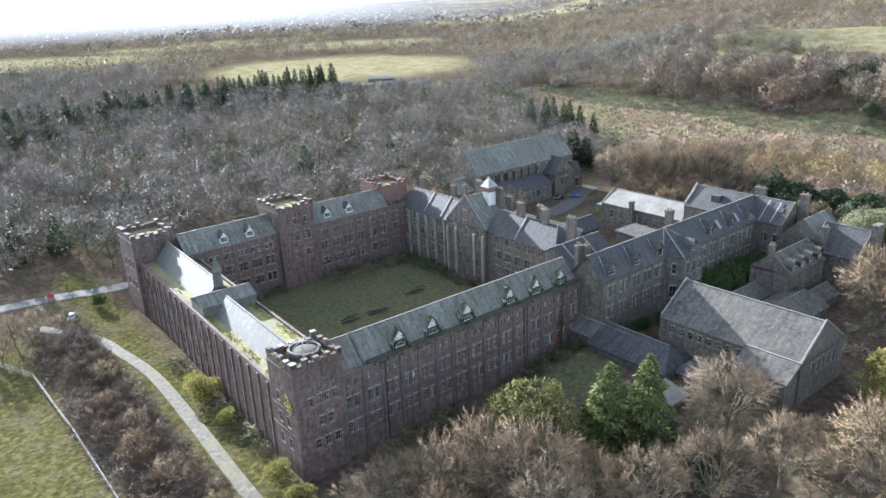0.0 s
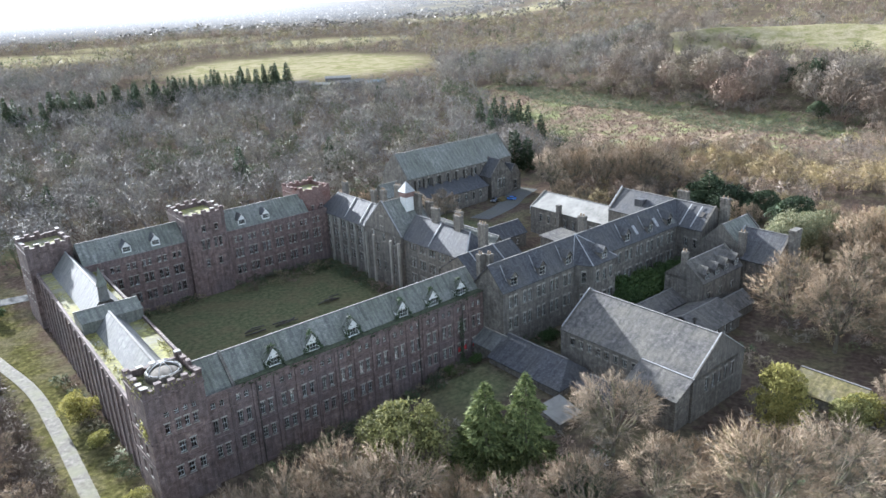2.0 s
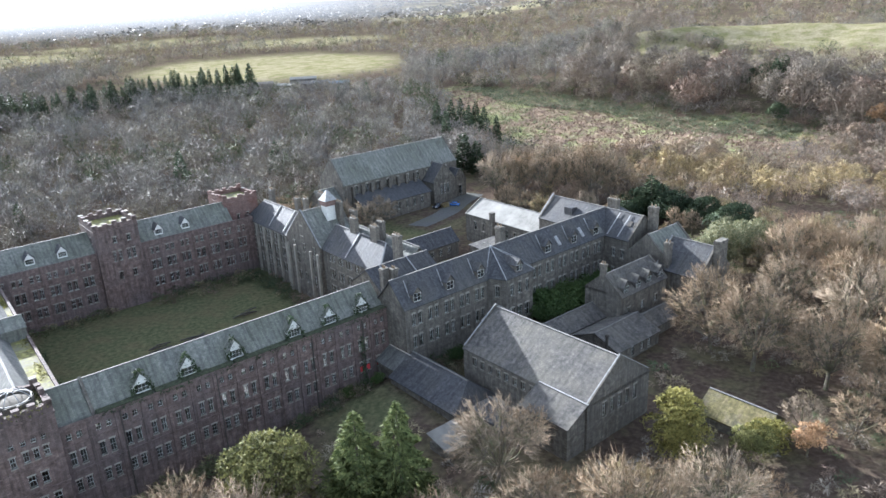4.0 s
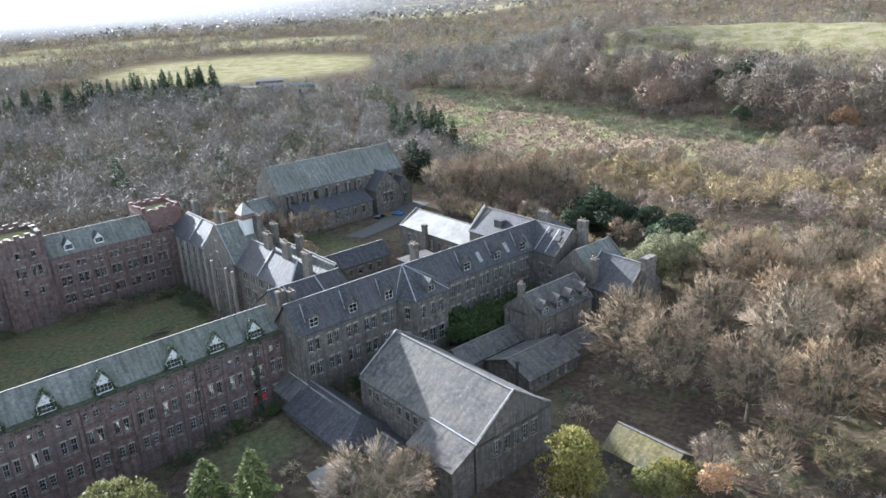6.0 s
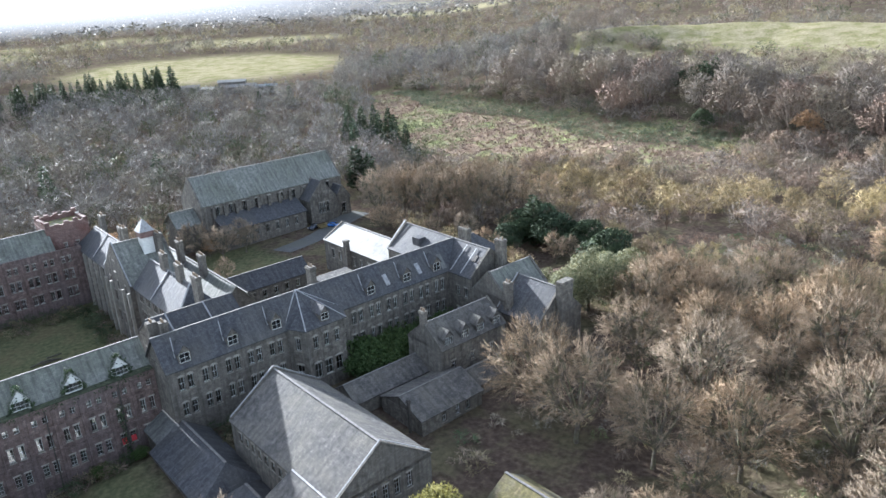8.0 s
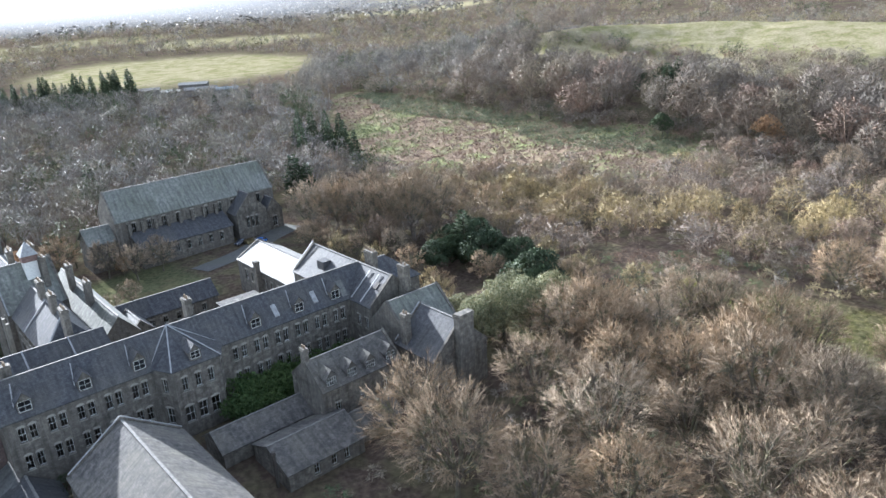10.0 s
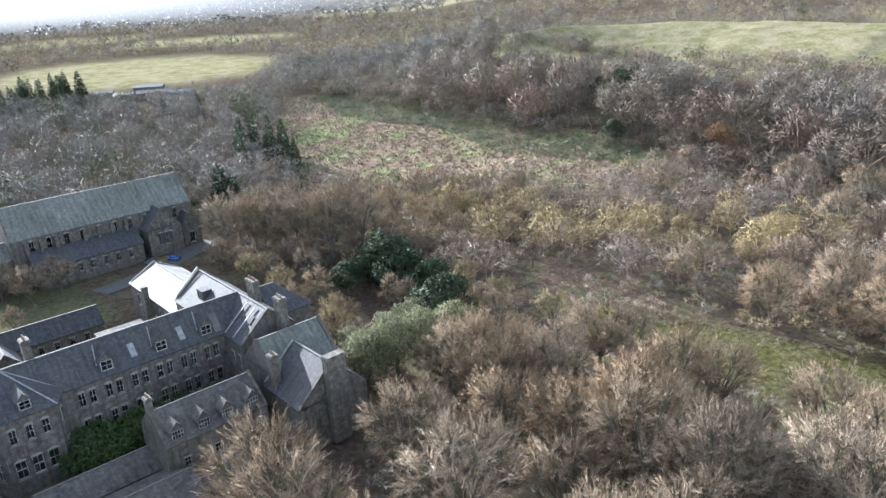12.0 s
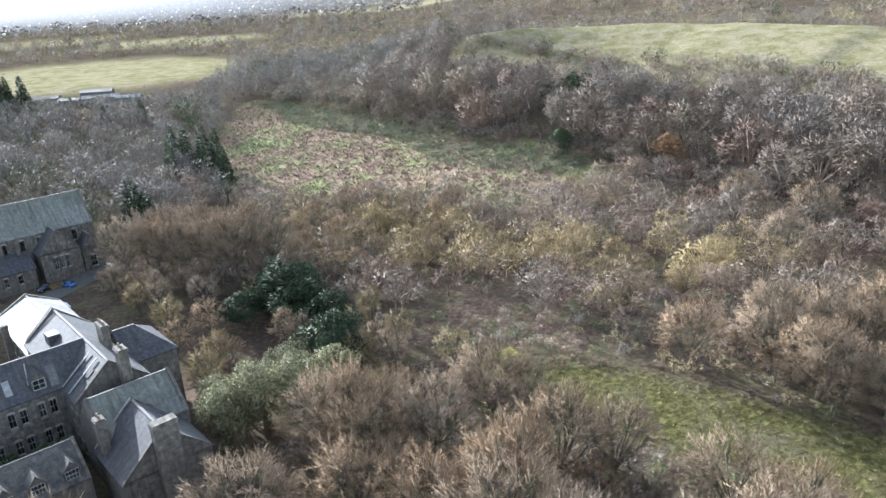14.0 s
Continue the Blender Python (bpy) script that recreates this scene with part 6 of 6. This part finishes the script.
# evergreens beside the end block
for x, y, s in ((106.5, 183, 1.2), (111.5, 185.5, 1.45), (117.5, 188, 1.35), (123, 192, 1.2), (103, 189, 0.95), (114, 195, 1.2)):
    grow_at(HOLLY, x, y, s, squash=0.85)
for x, y, s in ((112, 228, 1.15), (104, 238, 1.05), (119, 221, 1.0), (121, 206, 1.15), (110, 240, 1.05), (99, 230, 0.85)):
    grow_at(YEW, x, y, s)
grow_at(CYPRESS, 107, 234, 1.12, squash=1.5)
grow_at(GOLD, 154, 195, 1.1)
grow_at(HOLM, 182, 222, 0.5)
mid = scatter(60, 160, 190, 305, 9.5, lambda x, y: in_site(x, y)[0] > 158 and in_site(x, y)[1] > -42 and not built(x, y, 4) and open_land(x, y) < 0.3 and min(math.hypot(x - a, y - b) for a, b in ((112, 228), (104, 238), (118, 222), (110, 240), (111, 203), (117, 206), (154, 195))) > 7 and not (135 < x < 180 and 205 < y < 250))
for x, y in mid:
    grow_at((MED + BIG)[int(rt.integers(3))], x, y, rt.uniform(0.8, 1.05))
spots([MED[2], MED[0]], [(178, 218), (198, 198), (197, 224), (206, 222), (188, 245), (217, 271), (190, 302), (212, 306)], 0.75, 0.95, 1.15)
spots(BIG, [(206, 180), (217, 190), (231, 271), (243, 255), (265, 270), (228, 240)], 0.75, 0.9, 1.1)
spots(BIG, [(62, 266), (70, 266), (78, 261), (86, 260), (93, 256), (81, 271), (71, 276), (93, 268), (63, 277), (101, 262)], 0.98, 1.15, 0.95)
spots([MED[0], MED[0], MED[1]], [(8, 243), (17, 240), (-5, 243), (22, 246)], 1.15, 1.4, 1.05)
# the plantation and the tall evergreens
for i in range(84):
    f = (i % 42) / 41
    grow_at(SPRUCE, -250 + 168 * f + rt.normal() * 3, 385 + 128 * f + 14 * math.sin(3.1 * f) + 7 * (i // 42) + rt.normal() * 3, rt.uniform(0.95, 1.4), squash=0.9)
for x, y, s in ((-79, 517, 1.35), (-88, 510, 1.3), (-120, 262, 1.0), (-137, 216, 1.05), (-128, 224, 0.9), (-99, 251, 0.85), (2, 470, 0.8), (-14, 462, 0.8), (-60, 300, 1.1), (-26, 318, 1.0)):
    grow_at(SPRUCE, x, y, s, squash=1.3)
for x, y, s in ((50, 373, 1.1), (58, 366, 1.0), (65, 360, 1.0), (43, 380, 1.05), (55, 382, 1.0), (70, 352, 0.85), (47, 362, 0.95), (62, 374, 1.0)):
    grow_at(SPRUCE, x, y, s * 1.1, squash=1.1)
for x, y, s in ((52, 303, 1.25), (57, 300, 1.05), (206, 368, 1.2), (212, 372, 1.15)):
    grow_at(CYPRESS, x, y, s, squash=1.4)

for x, y, k in ((206, 377, 1.25), (199, 380, 1.1), (212, 374, 1.15), (195, 338, 1.0), (252, 330, 1.2)):
    grow_at(YEW, x, y, k, squash=0.75)
grow_at(RUST, 224, 308, 1.6)
grow_at(BIG_GOLD, 251, 582, 0.95)

# low growth along the walls and in the grounds
low = []
for u0, u1, v0, v1, n in ((14, 68, -3.5, 0.2, 60), (16, 82, 13.5, 16, 40), (16, 40, 80, 83, 26), (52, 83, 76, 83, 60), (77, 82.5, 24, 80, 70), (76, 94, -12, -6, 22), (16, 20, 16, 80, 24), (-1.2, 0.8, 12, 60, 30)):
    for k in range(n):
        q = at_site(rt.uniform(u0, u1), rt.uniform(v0, v1))
        low.append((q.x, q.y))
stuff("bramble", "brown bramble tangle along the walls", "bramble", low, rt.uniform(1.2, 3.0, len(low)), pick(np.concatenate([WARMS[:2] * 0.6, GREENS]), len(low)), SHRUBS, 1.5)
for u, v, s in ((109, -8.5, 1.5), (113, -9.5, 1.6), (117.5, -9, 1.5), (110.5, -11.5, 1.4), (122, -9.5, 1.4), (106.5, -11, 1.3), (126, -9, 1.3), (130, -9.5, 1.3), (115.5, -11, 1.3), (119.5, -11, 1.2), (124, -11.5, 1.2), (128, -12, 1.1), (88, -10, 0.7), (82, -8.5, 0.7), (60, -1.5, 0.55), (66, -2.5, 0.5)):
    q = at_site(u, v)
    grow_at(LAUREL, q.x, q.y, s)
hedge = []
for k in range(380):
    v = rt.uniform(-14, 92)
    q = at_site(rt.uniform(-24, -11.5), v)
    hedge.append((q.x, q.y))
stuff("hedge", "overgrown leafless hedge between fence and track", "hedge", hedge, rt.uniform(1.8, 5.0, len(hedge)), pick(np.concatenate([GREYS * [0.38, 0.33, 0.3], WARMS[1:2] * 0.45]), len(hedge)), SMALL_TREES, 1.2)
low = []
for k in range(420):
    q = at_site(rt.uniform(-25, -10.5), rt.uniform(-16, 92))
    low.append((q.x, q.y))
stuff("bramble", "dark bramble and dead growth under the hedge", "bramble", low, rt.uniform(0.8, 2.0, len(low)), pick(np.concatenate([WARMS[1:2] * 0.5, GREYS[:3] * 0.5]), len(low)), LOW_SHRUBS, 2.2)
# left side of the track
for u, v, s in ((-15, 60, 0.7), (-18, 48, 0.6), (-16, 36, 0.65), (-19, 26, 0.75), (-17, 14, 0.8), (-20, 70, 0.7), (-15, 80, 0.5), (-21, 4, 0.8), (-14, 2, 0.6), (-24, 84, 0.7)):
    q = at_site(u, v)
    grow_at((MED + SCRUB)[int(rt.integers(5))], q.x, q.y, s)
for u, v, s in ((-1.2, 40, 1.05), (-1.0, 47, 0.6), (-4.5, 106, 0.75), (-2.5, 4, 0.8), (-1.5, 28, 0.6), (-2.2, -3, 0.7)):
    q = at_site(u, v)
    grow_at(GOLD if v < 60 else LAUREL, q.x, q.y, s)
for u, v, k in ((-31, 88, 0.8), (-27, 96, 0.9), (-21, 98, 0.8), (-16, 92, 0.75), (-34, 97, 0.9), (-40, 92, 0.9), (-24, 90, 0.7), (-46, 98, 1.0), (-38, 104, 0.8), (-52, 104, 0.9)):
    q = at_site(u, v)
    grow_at(MED[int(rt.integers(2))], q.x, q.y, k)
# before the chapel
for u, v, s, k in ((112, 60, 0.75, MED[0]), (106, 56, 0.7, MED[0]), (118, 84, 0.7, RUST), (98, 108, 0.9, RUST), (108, 112, 0.9, MED[1]), (80, 112, 0.9, MED[2]), (68, 110, 0.8, MED[1])):
    q = at_site(u, v)
    grow_at(k, q.x, q.y, s)

# meadow growth
low = []
for k in range(1500):
    v = rt.uniform(30, 240)
    q = at_site(rt.uniform(301 + 6 * math.sin(v * 0.06), 321), v)
    low.append((q.x, q.y))
stuff("bramble", "grey-green bramble mounds at the foot of the hill wood", "bramble", low, rt.uniform(1.0, 2.4, len(low)), pick(np.array([(0.15, 0.16, 0.095), (0.19, 0.19, 0.12), (0.11, 0.125, 0.07)]), len(low)), LOW_SHRUBS, 1.7)
pts = scatter(20, 250, 255, 520, 1.75, lambda x, y: float(meadow(x, y)) > 0.35 and rt.random() < 0.8)
TUSSOCK = []
for i in range(5):
    r = np.random.default_rng(i)
    tris = blades(r.normal(size=(7, 3)) * [0.45, 0.45, 0], r.normal(size=(7, 3)) * 0.8 + [0, 0, 0.7], np.full(7, 0.8), np.full(7, 0.3), r)
    TUSSOCK.append((tris, massed(tris, np.repeat([[0, 0, 1.0]], 7, 0), 1.6)))
stuff("bracken", "dead bracken and tussocks across the meadow", "bracken", pts, rt.uniform(0.6, 1.5, len(pts)), np.where((np.array([math.sin(x * 0.05 + 1) * math.cos(y * 0.043) + 0.6 * math.sin(x * 0.13 - y * 0.11) + rt.normal() * 0.4 + (0.9 if in_site(x, y)[0] > 308 or float(meadow(x, y)) < 0.9 else 0) + 1.6 * float(blob(x, y, 84, 425, 14, 34, -20)) for x, y in pts]) > 0.45)[:, None], pick(np.array([(0.17, 0.175, 0.085), (0.23, 0.215, 0.12)]), len(pts)), pick(np.array([(0.22, 0.155, 0.11), (0.27, 0.2, 0.14), (0.18, 0.125, 0.095)]), len(pts))), TUSSOCK, 1.5)
pts = scatter(150, 250, 150, 225, 1.5, lambda x, y: float(clearing(x, y)) > 0.3)
stuff("rough_grass", "rough grass tussocks in the glade", "grass", pts, rt.uniform(0.2, 0.5, len(pts)), pick(np.array([(0.13, 0.125, 0.05), (0.11, 0.115, 0.042), (0.16, 0.135, 0.07)]), len(pts)), TUSSOCK, 1.6)

# ---- small things ----


def ivy(parent, pts, n, size, r, material=None, name="ivy"):
    """Ragged leaves round site points, as one part of a thing."""
    p = np.asarray(pts)[r.integers(0, len(pts), n)] + r.normal(size=(n, 3)) * size
    d = r.normal(size=(n, 3)) + [0, 0, -0.2]
    me = tri_mesh(name, blades(p, d, r.uniform(0.2, 0.5, n), r.uniform(0.15, 0.4, n), r), material or LEAF_DARK)
    me.transform(parent.matrix_basis.inverted() @ SITE)
    ob = new(name, me)
    ob.parent = parent
    return tagged(ob, {"rubble": "scattered pale plaster rubble", "roof_growth": "yellow-green moss tufts"}.get(name, "dark ragged ivy"), kind="stuff")


PLASTER_WHITE = surface("pale_fallen_plaster", [(0.3, (0.3, 0.3, 0.28)), (0.7, (0.5, 0.49, 0.46))], 2.0, 0.4, 0.9, 0.2)
ri = np.random.default_rng(21)
for s in (23.6, 31.4, 40.1, 51.8, 59.6, 67.0):
    ring = [(s + k * (1.55 - 1.35 * f), 2.7 + 0.9 * f, 17.3 + 3.0 * f) for k in (-1, 1) for f in (0, 0.25, 0.5, 0.75, 1)]
    ivy(W1, ring, 480, [0.2, 0.28, 0.28], ri)
ledge = [(u, 1.95, 16.45) for u in np.arange(16, 72, 0.5) if math.sin(u * 0.7) + math.sin(u * 1.9 + 1) > -0.7]
ivy(W1, ledge, 6500, [0.32, 0.34, 0.2], ri, name="gutter_growth")
ivy(W1, [(65.3, 0.9, z) for z in np.arange(2, 13, 0.5)], 300, [0.3, 0.2, 0.3], ri)
ivy(tower_a, [(0.5, 2.2 + k, 13.5 + k) for k in (0, 0.6, 1.2)], 120, [0.2, 0.5, 0.6], ri, LEAF_YELLOW)
for v in (36, 38, 48, 50, 62):
    ivy(W2, [(1.8 + 0.04 * v, v, z) for z in (8, 10, 12, 14, 15.5)], 60, [0.4, 0.8, 0.8], ri, LEAF_OLIVE)


ring = [(6.0 + 3.9 * math.cos(a), 5.2 + 3.9 * math.sin(a), 20.6) for a in np.arange(0, 6.28, 0.2)]
ivy(tower_a, ring, 420, [0.35, 0.35, 0.25], ri)
ivy(tower_a, [(2 + k, 0.7, 21.4) for k in range(8)] + [(0.8, 1 + k, 21.5) for k in range(8)], 260, [0.5, 0.3, 0.35], ri, LEAF_OLIVE)
margin = [(2.6 + 0.04 * v, v, 14.5) for v in np.arange(12, 46, 0.7) if math.sin(v * 0.6) > -0.5] + [(12.6 + 0.04 * v, v, 14.5) for v in np.arange(12, 90, 0.7) if math.sin(v * 0.45 + 1) > -0.3]
ivy(W2, margin, 900, [0.5, 0.4, 0.08], ri, LEAF_YELLOW, "roof_growth")
rubble = [(2.4 + 0.04 * v, v, 14.45) for v in (15, 22, 27, 33, 41, 58, 66, 73)]
ivy(W2, rubble, 160, [0.5, 1.2, 0.05], ri, PLASTER_WHITE, "rubble")


def rails(bm, line, z, w=0.07):
    for a, b in zip(line, line[1:]):
        bar(bm, (a[0], a[1], a[2] + z), (b[0], b[1], b[2] + z), w, w)


def fence(name, label, pts, gap, h, rail_z):
    """Posts and rails along a line of site points, following the ground."""
    line = []
    for a, b in zip(pts, pts[1:]):
        a, b = Vector(a), Vector(b)
        n = max(1, int((b - a).length / gap))
        line += [a + (b - a) * (i / n) for i in range(n)]
    line.append(Vector(pts[-1]))
    line3 = []
    for p in line:
        q = at_site(p.x, p.y)
        line3.append((p.x, p.y, z_at(q.x, q.y)))
    ob = thing(name, label, "fence", *line3[0])
    for p in line3:
        bm = bmesh.new()
        box(bm, p[0] - 0.07, p[1] - 0.07, p[2] - 0.3, p[0] + 0.07, p[1] + 0.07, p[2] + h)
        part("post", bm, FENCE, ob)
    for z in rail_z:
        bm = bmesh.new()
        rails(bm, line3, z)
        part("rail", bm, FENCE, ob)
    return ob


FENCE = surface("weathered_fence_wood", [(0.3, (0.26, 0.25, 0.23)), (0.7, (0.42, 0.41, 0.38))], 3.0, 0.5, 0.8, 0.2)
fence("field_fence", "pale weathered post and rail fence round the field", [(-40, 88), (-32, 87), (-27, 75), (-25.8, 46), (-25.5, 20), (-25.5, -6)], 2.6, 1.5, (0.5, 1.0, 1.45))


def car(u, v, turn, paint, label):
    """A parked hatchback: body, cabin glass, wheels, lights."""
    q = at_site(u, v)
    ob = thing("car", label, "car", u, v, z_at(q.x, q.y) + 0.1, "cars parked in the grounds", turn)
    base = SITE.inverted() @ ob.matrix_basis

    def local(name, bm, material, parent=None, lab=""):
        me = mesh_of(name, bm, material, True)
        k = new(name, me)
        k.parent = parent or ob
        return tagged(k, lab)
    side = [(-2.05, 0.3), (-2.1, 0.75), (-1.95, 0.95), (-0.95, 1.02), (-0.35, 1.45), (1.1, 1.47), (1.75, 1.05), (2.05, 0.95), (2.1, 0.6), (2.0, 0.3)]
    bm = bmesh.new()
    a = [bm.verts.new((x, -0.85 + (0.14 if z > 1.2 else 0), z)) for x, z in side]
    b = [bm.verts.new((x, 0.85 - (0.14 if z > 1.2 else 0), z)) for x, z in side]
    bm.faces.new(a), bm.faces.new(b[::-1])
    for i in range(len(a)):
        bm.faces.new((a[i], b[i], b[(i + 1) % len(a)], a[(i + 1) % len(a)]))
    bmesh.ops.recalc_face_normals(bm, faces=bm.faces[:])
    bmesh.ops.bevel(bm, geom=bm.edges[:], offset=0.06, segments=2, affect="EDGES")
    body = local("body", bm, paint)
    for pts, nm in (([(-0.9, -0.72, 1.06), (-0.9, 0.72, 1.06), (-0.38, 0.66, 1.44), (-0.38, -0.66, 1.44)], "windscreen"), ([(1.72, 0.72, 1.1), (1.72, -0.72, 1.1), (1.14, -0.66, 1.45), (1.14, 0.66, 1.45)], "rear_window")):
        bm = bmesh.new()
        slab(bm, [(x * 1.012, y, z + 0.025) for x, y, z in pts], 0.02)
        local(nm, bm, CAR_GLASS)
    for s in (-1, 1):
        bm = bmesh.new()
        prism(bm, [(-0.7, s * 0.86, 1.02), (1.4, s * 0.86, 1.02), (1.05, s * 0.76, 1.4), (-0.3, s * 0.76, 1.4)], (0, s * 0.012, 0))
        local("side_window", bm, CAR_GLASS)
        for x in (-1.35, 1.3):
            bm = bmesh.new()
            bmesh.ops.create_cone(bm, cap_ends=True, segments=18, radius1=0.32, radius2=0.32, depth=0.22, matrix=Matrix.Translation((x, s * 0.8, 0.32)) @ Matrix.Rotation(radians(90), 4, "X"))
            wheel = local("wheel", bm, TYRE)
            bm = bmesh.new()
            bmesh.ops.create_cone(bm, cap_ends=True, segments=12, radius1=0.2, radius2=0.18, depth=0.03, matrix=Matrix.Translation((x, s * 0.92, 0.32)) @ Matrix.Rotation(radians(90), 4, "X"))
            local("rim", bm, LEAD, wheel)
        bm = bmesh.new()
        box(bm, -2.13, s * 0.6 - 0.17, 0.62, -2.02, s * 0.6 + 0.17, 0.8)
        local("headlight", bm, PAINT_WHITE)
    return ob


CAR_GLASS = surface("dark_car_glass", [(0.3, (0.015, 0.018, 0.02)), (0.7, (0.03, 0.034, 0.038))], 1.0, 0.3, 0.08, 0.0, spec=0.6)
TYRE = surface("tyre_rubber", [(0.3, (0.02, 0.02, 0.02)), (0.7, (0.04, 0.04, 0.04))], 4.0, 1.0, 0.85, 0.1)
CAR_BLUE = surface("blue_car_paint", [(0.3, (0.03, 0.1, 0.3)), (0.7, (0.04, 0.13, 0.36))], 1.0, 0.3, 0.25, 0.0, spec=0.6)
CAR_SILVER = surface("silver_car_paint", [(0.3, (0.38, 0.39, 0.4)), (0.7, (0.45, 0.46, 0.47))], 1.0, 0.3, 0.28, 0.0, spec=0.6, metal=0.4)
CAR_DARK = surface("dark_car_paint", [(0.3, (0.04, 0.045, 0.06)), (0.7, (0.06, 0.065, 0.08))], 1.0, 0.3, 0.25, 0.0, spec=0.6)
car(152.4, 81.4, 20, CAR_DARK, "dark grey hatchback parked by the chapel")
car(157.6, 78.4, -60, CAR_BLUE, "blue hatchback parked by the chapel")
car(-12.4, 101.5, 65, CAR_SILVER, "silver hatchback parked beside the drive")


def skip(u, v):
    q = at_site(u, v)
    z = z_at(q.x, q.y) + 0.1
    ob = thing("skip", "faded yellow steel builder's skip in the yard", "skip", u, v, z)
    bm = bmesh.new()
    for a, b in (((-1.8, -0.85), (1.8, -0.85)), ((1.8, -0.85), (1.8, 0.85)), ((1.8, 0.85), (-1.8, 0.85)), ((-1.8, 0.85), (-1.8, -0.85))):
        quad(bm, (u + a[0] * 0.65, v + a[1], z), (u + b[0] * 0.65, v + b[1], z), (u + b[0], v + b[1], z + 1.2), (u + a[0], v + a[1], z + 1.2))
    bmesh.ops.solidify(bm, geom=bm.faces[:], thickness=0.08)
    part("tub", bm, SKIP, ob)
    bm = bmesh.new()
    box(bm, u - 1.2, v - 0.8, z + 0.05, u + 1.2, v + 0.8, z + 0.7)
    part("rubble", bm, GRAVEL, ob)


SKIP = surface("faded_yellow_steel", [(0.3, (0.24, 0.19, 0.09)), (0.7, (0.34, 0.28, 0.15))], 2.0, 0.4, 0.5, 0.1)
skip(154.9, 80.0)
canopy = thing("yard_canopy", "small pale blue canvas canopy in the yard", "canopy", 150.0, 58.0, z_at(*at_site(150, 58).xy))
zc = z_at(*at_site(150, 58).xy)
for du in (-1.8, 1.8):
    for dv in (-1.8, 1.8):
        bm = bmesh.new()
        box(bm, 150 + du - 0.05, 58 + dv - 0.05, zc, 150 + du + 0.05, 58 + dv + 0.05, zc + 2.4)
        part("pole", bm, LEAD, canopy)
bm = bmesh.new()
for a, b in (((-2, -2), (2, -2)), ((2, -2), (2, 2)), ((2, 2), (-2, 2)), ((-2, 2), (-2, -2))):
    slab(bm, [(150 + a[0], 58 + a[1], zc + 2.4), (150 + b[0], 58 + b[1], zc + 2.4), (150, 58, zc + 3.4)], 0.04)
part("cover", bm, surface("pale_blue_canvas", [(0.3, (0.35, 0.45, 0.5)), (0.7, (0.45, 0.55, 0.6))], 2.0, 0.4, 0.8, 0.1), canopy)


def signpost(u, v):
    q = at_site(u, v)
    z = z_at(q.x, q.y)
    ob = thing("red_sign", "small red board on posts by the drive", "sign", u, v, z)
    bm = bmesh.new()
    box(bm, u - 0.9, v - 0.04, z + 0.9, u + 0.9, v + 0.04, z + 2.2)
    part("panel", bm, RED_BOARD, ob)
    for s in (-0.8, 0.8):
        bm = bmesh.new()
        box(bm, u + s - 0.05, v + 0.05, z - 0.2, u + s + 0.05, v + 0.13, z + 2.2)
        part("post", bm, TIMBER_DARK, ob)


signpost(-13.9, 118.0)
# fallen timber in the courtyard
for k, (u, v, a, n) in enumerate(((41.4, 50.7, 20, 7), (50, 50.4, -10, 6), (64.8, 54.3, 15, 6))):
    ob = thing("timber_pile", "heap of dark fallen roof timbers on the grass", "debris", u, v, 0.0, "fallen timbers", a)
    r = random.Random(k)
    for i in range(n):
        bm = bmesh.new()
        x, y = u + r.uniform(-2, 2), v + r.uniform(-1, 1)
        an = r.uniform(-0.5, 0.5)
        bar(bm, (x - 1.6 * math.cos(an), y - 1.6 * math.sin(an), 0.1 + 0.18 * i), (x + 1.6 * math.cos(an), y + 1.6 * math.sin(an), 0.15 + 0.16 * i), 0.28, 0.22)
        part("beam", bm, TIMBER_DARK, ob)


def works_shed(x, y, w, d, h, turn, roof, label):
    """A low far shed of the works yard: walls and a shallow pitched roof."""
    ob = new("works_shed")
    ob.matrix_world = pose(x, y, z_at(x, y) - 0.3, 0, 0, turn)
    tagged(ob, label, "shed", "sheds of the works yard")
    bm = bmesh.new()
    box(bm, -w / 2, -d / 2, 0, w / 2, d / 2, h)
    k = new("body", mesh_of("body", bm, PLASTER))
    k.parent = ob
    for s in (-1, 1):
        bm = bmesh.new()
        p = [(-w / 2 - 0.4, s * (d / 2 + 0.4), h - 0.1), (w / 2 + 0.4, s * (d / 2 + 0.4), h - 0.1), (w / 2 + 0.4, 0, h + d * 0.14), (-w / 2 - 0.4, 0, h + d * 0.14)]
        slab(bm, p if s < 0 else p[::-1], 0.15, (1, 0, 0))
        k = new("roof", mesh_of("roof", bm, roof))
        k.parent = ob


BLUE_SHEET = surface("faded_blue_sheet", [(0.3, (0.06, 0.085, 0.11)), (0.7, (0.1, 0.13, 0.16))], 1.0, 0.2, 0.6, 0.1)
for x, y, w, d, h, turn, roof, label in ((-76, 536, 16, 8, 3.5, 12, SLATE_OLD, "low shed with a weathered grey roof"), (-58, 529, 12, 7, 3.2, -8, SLATE_PALE, "low shed with a grey roof in the works yard"), (-38, 524, 20, 9, 4.0, 16, SLATE, "long dark-roofed shed in the works yard"), (-20, 518, 13, 8, 4.2, 10, BLUE_SHEET, "shed with a faded blue sheet roof"), (-48, 545, 18, 8, 3.6, 5, SLATE_PALE, "low shed with a grey roof in the works yard"), (-88, 522, 9, 6, 3.0, 25, ROOF_SHEET, "small pale-roofed cabin in the works yard")):
    works_shed(x, y, w, d, h, turn, roof, label)
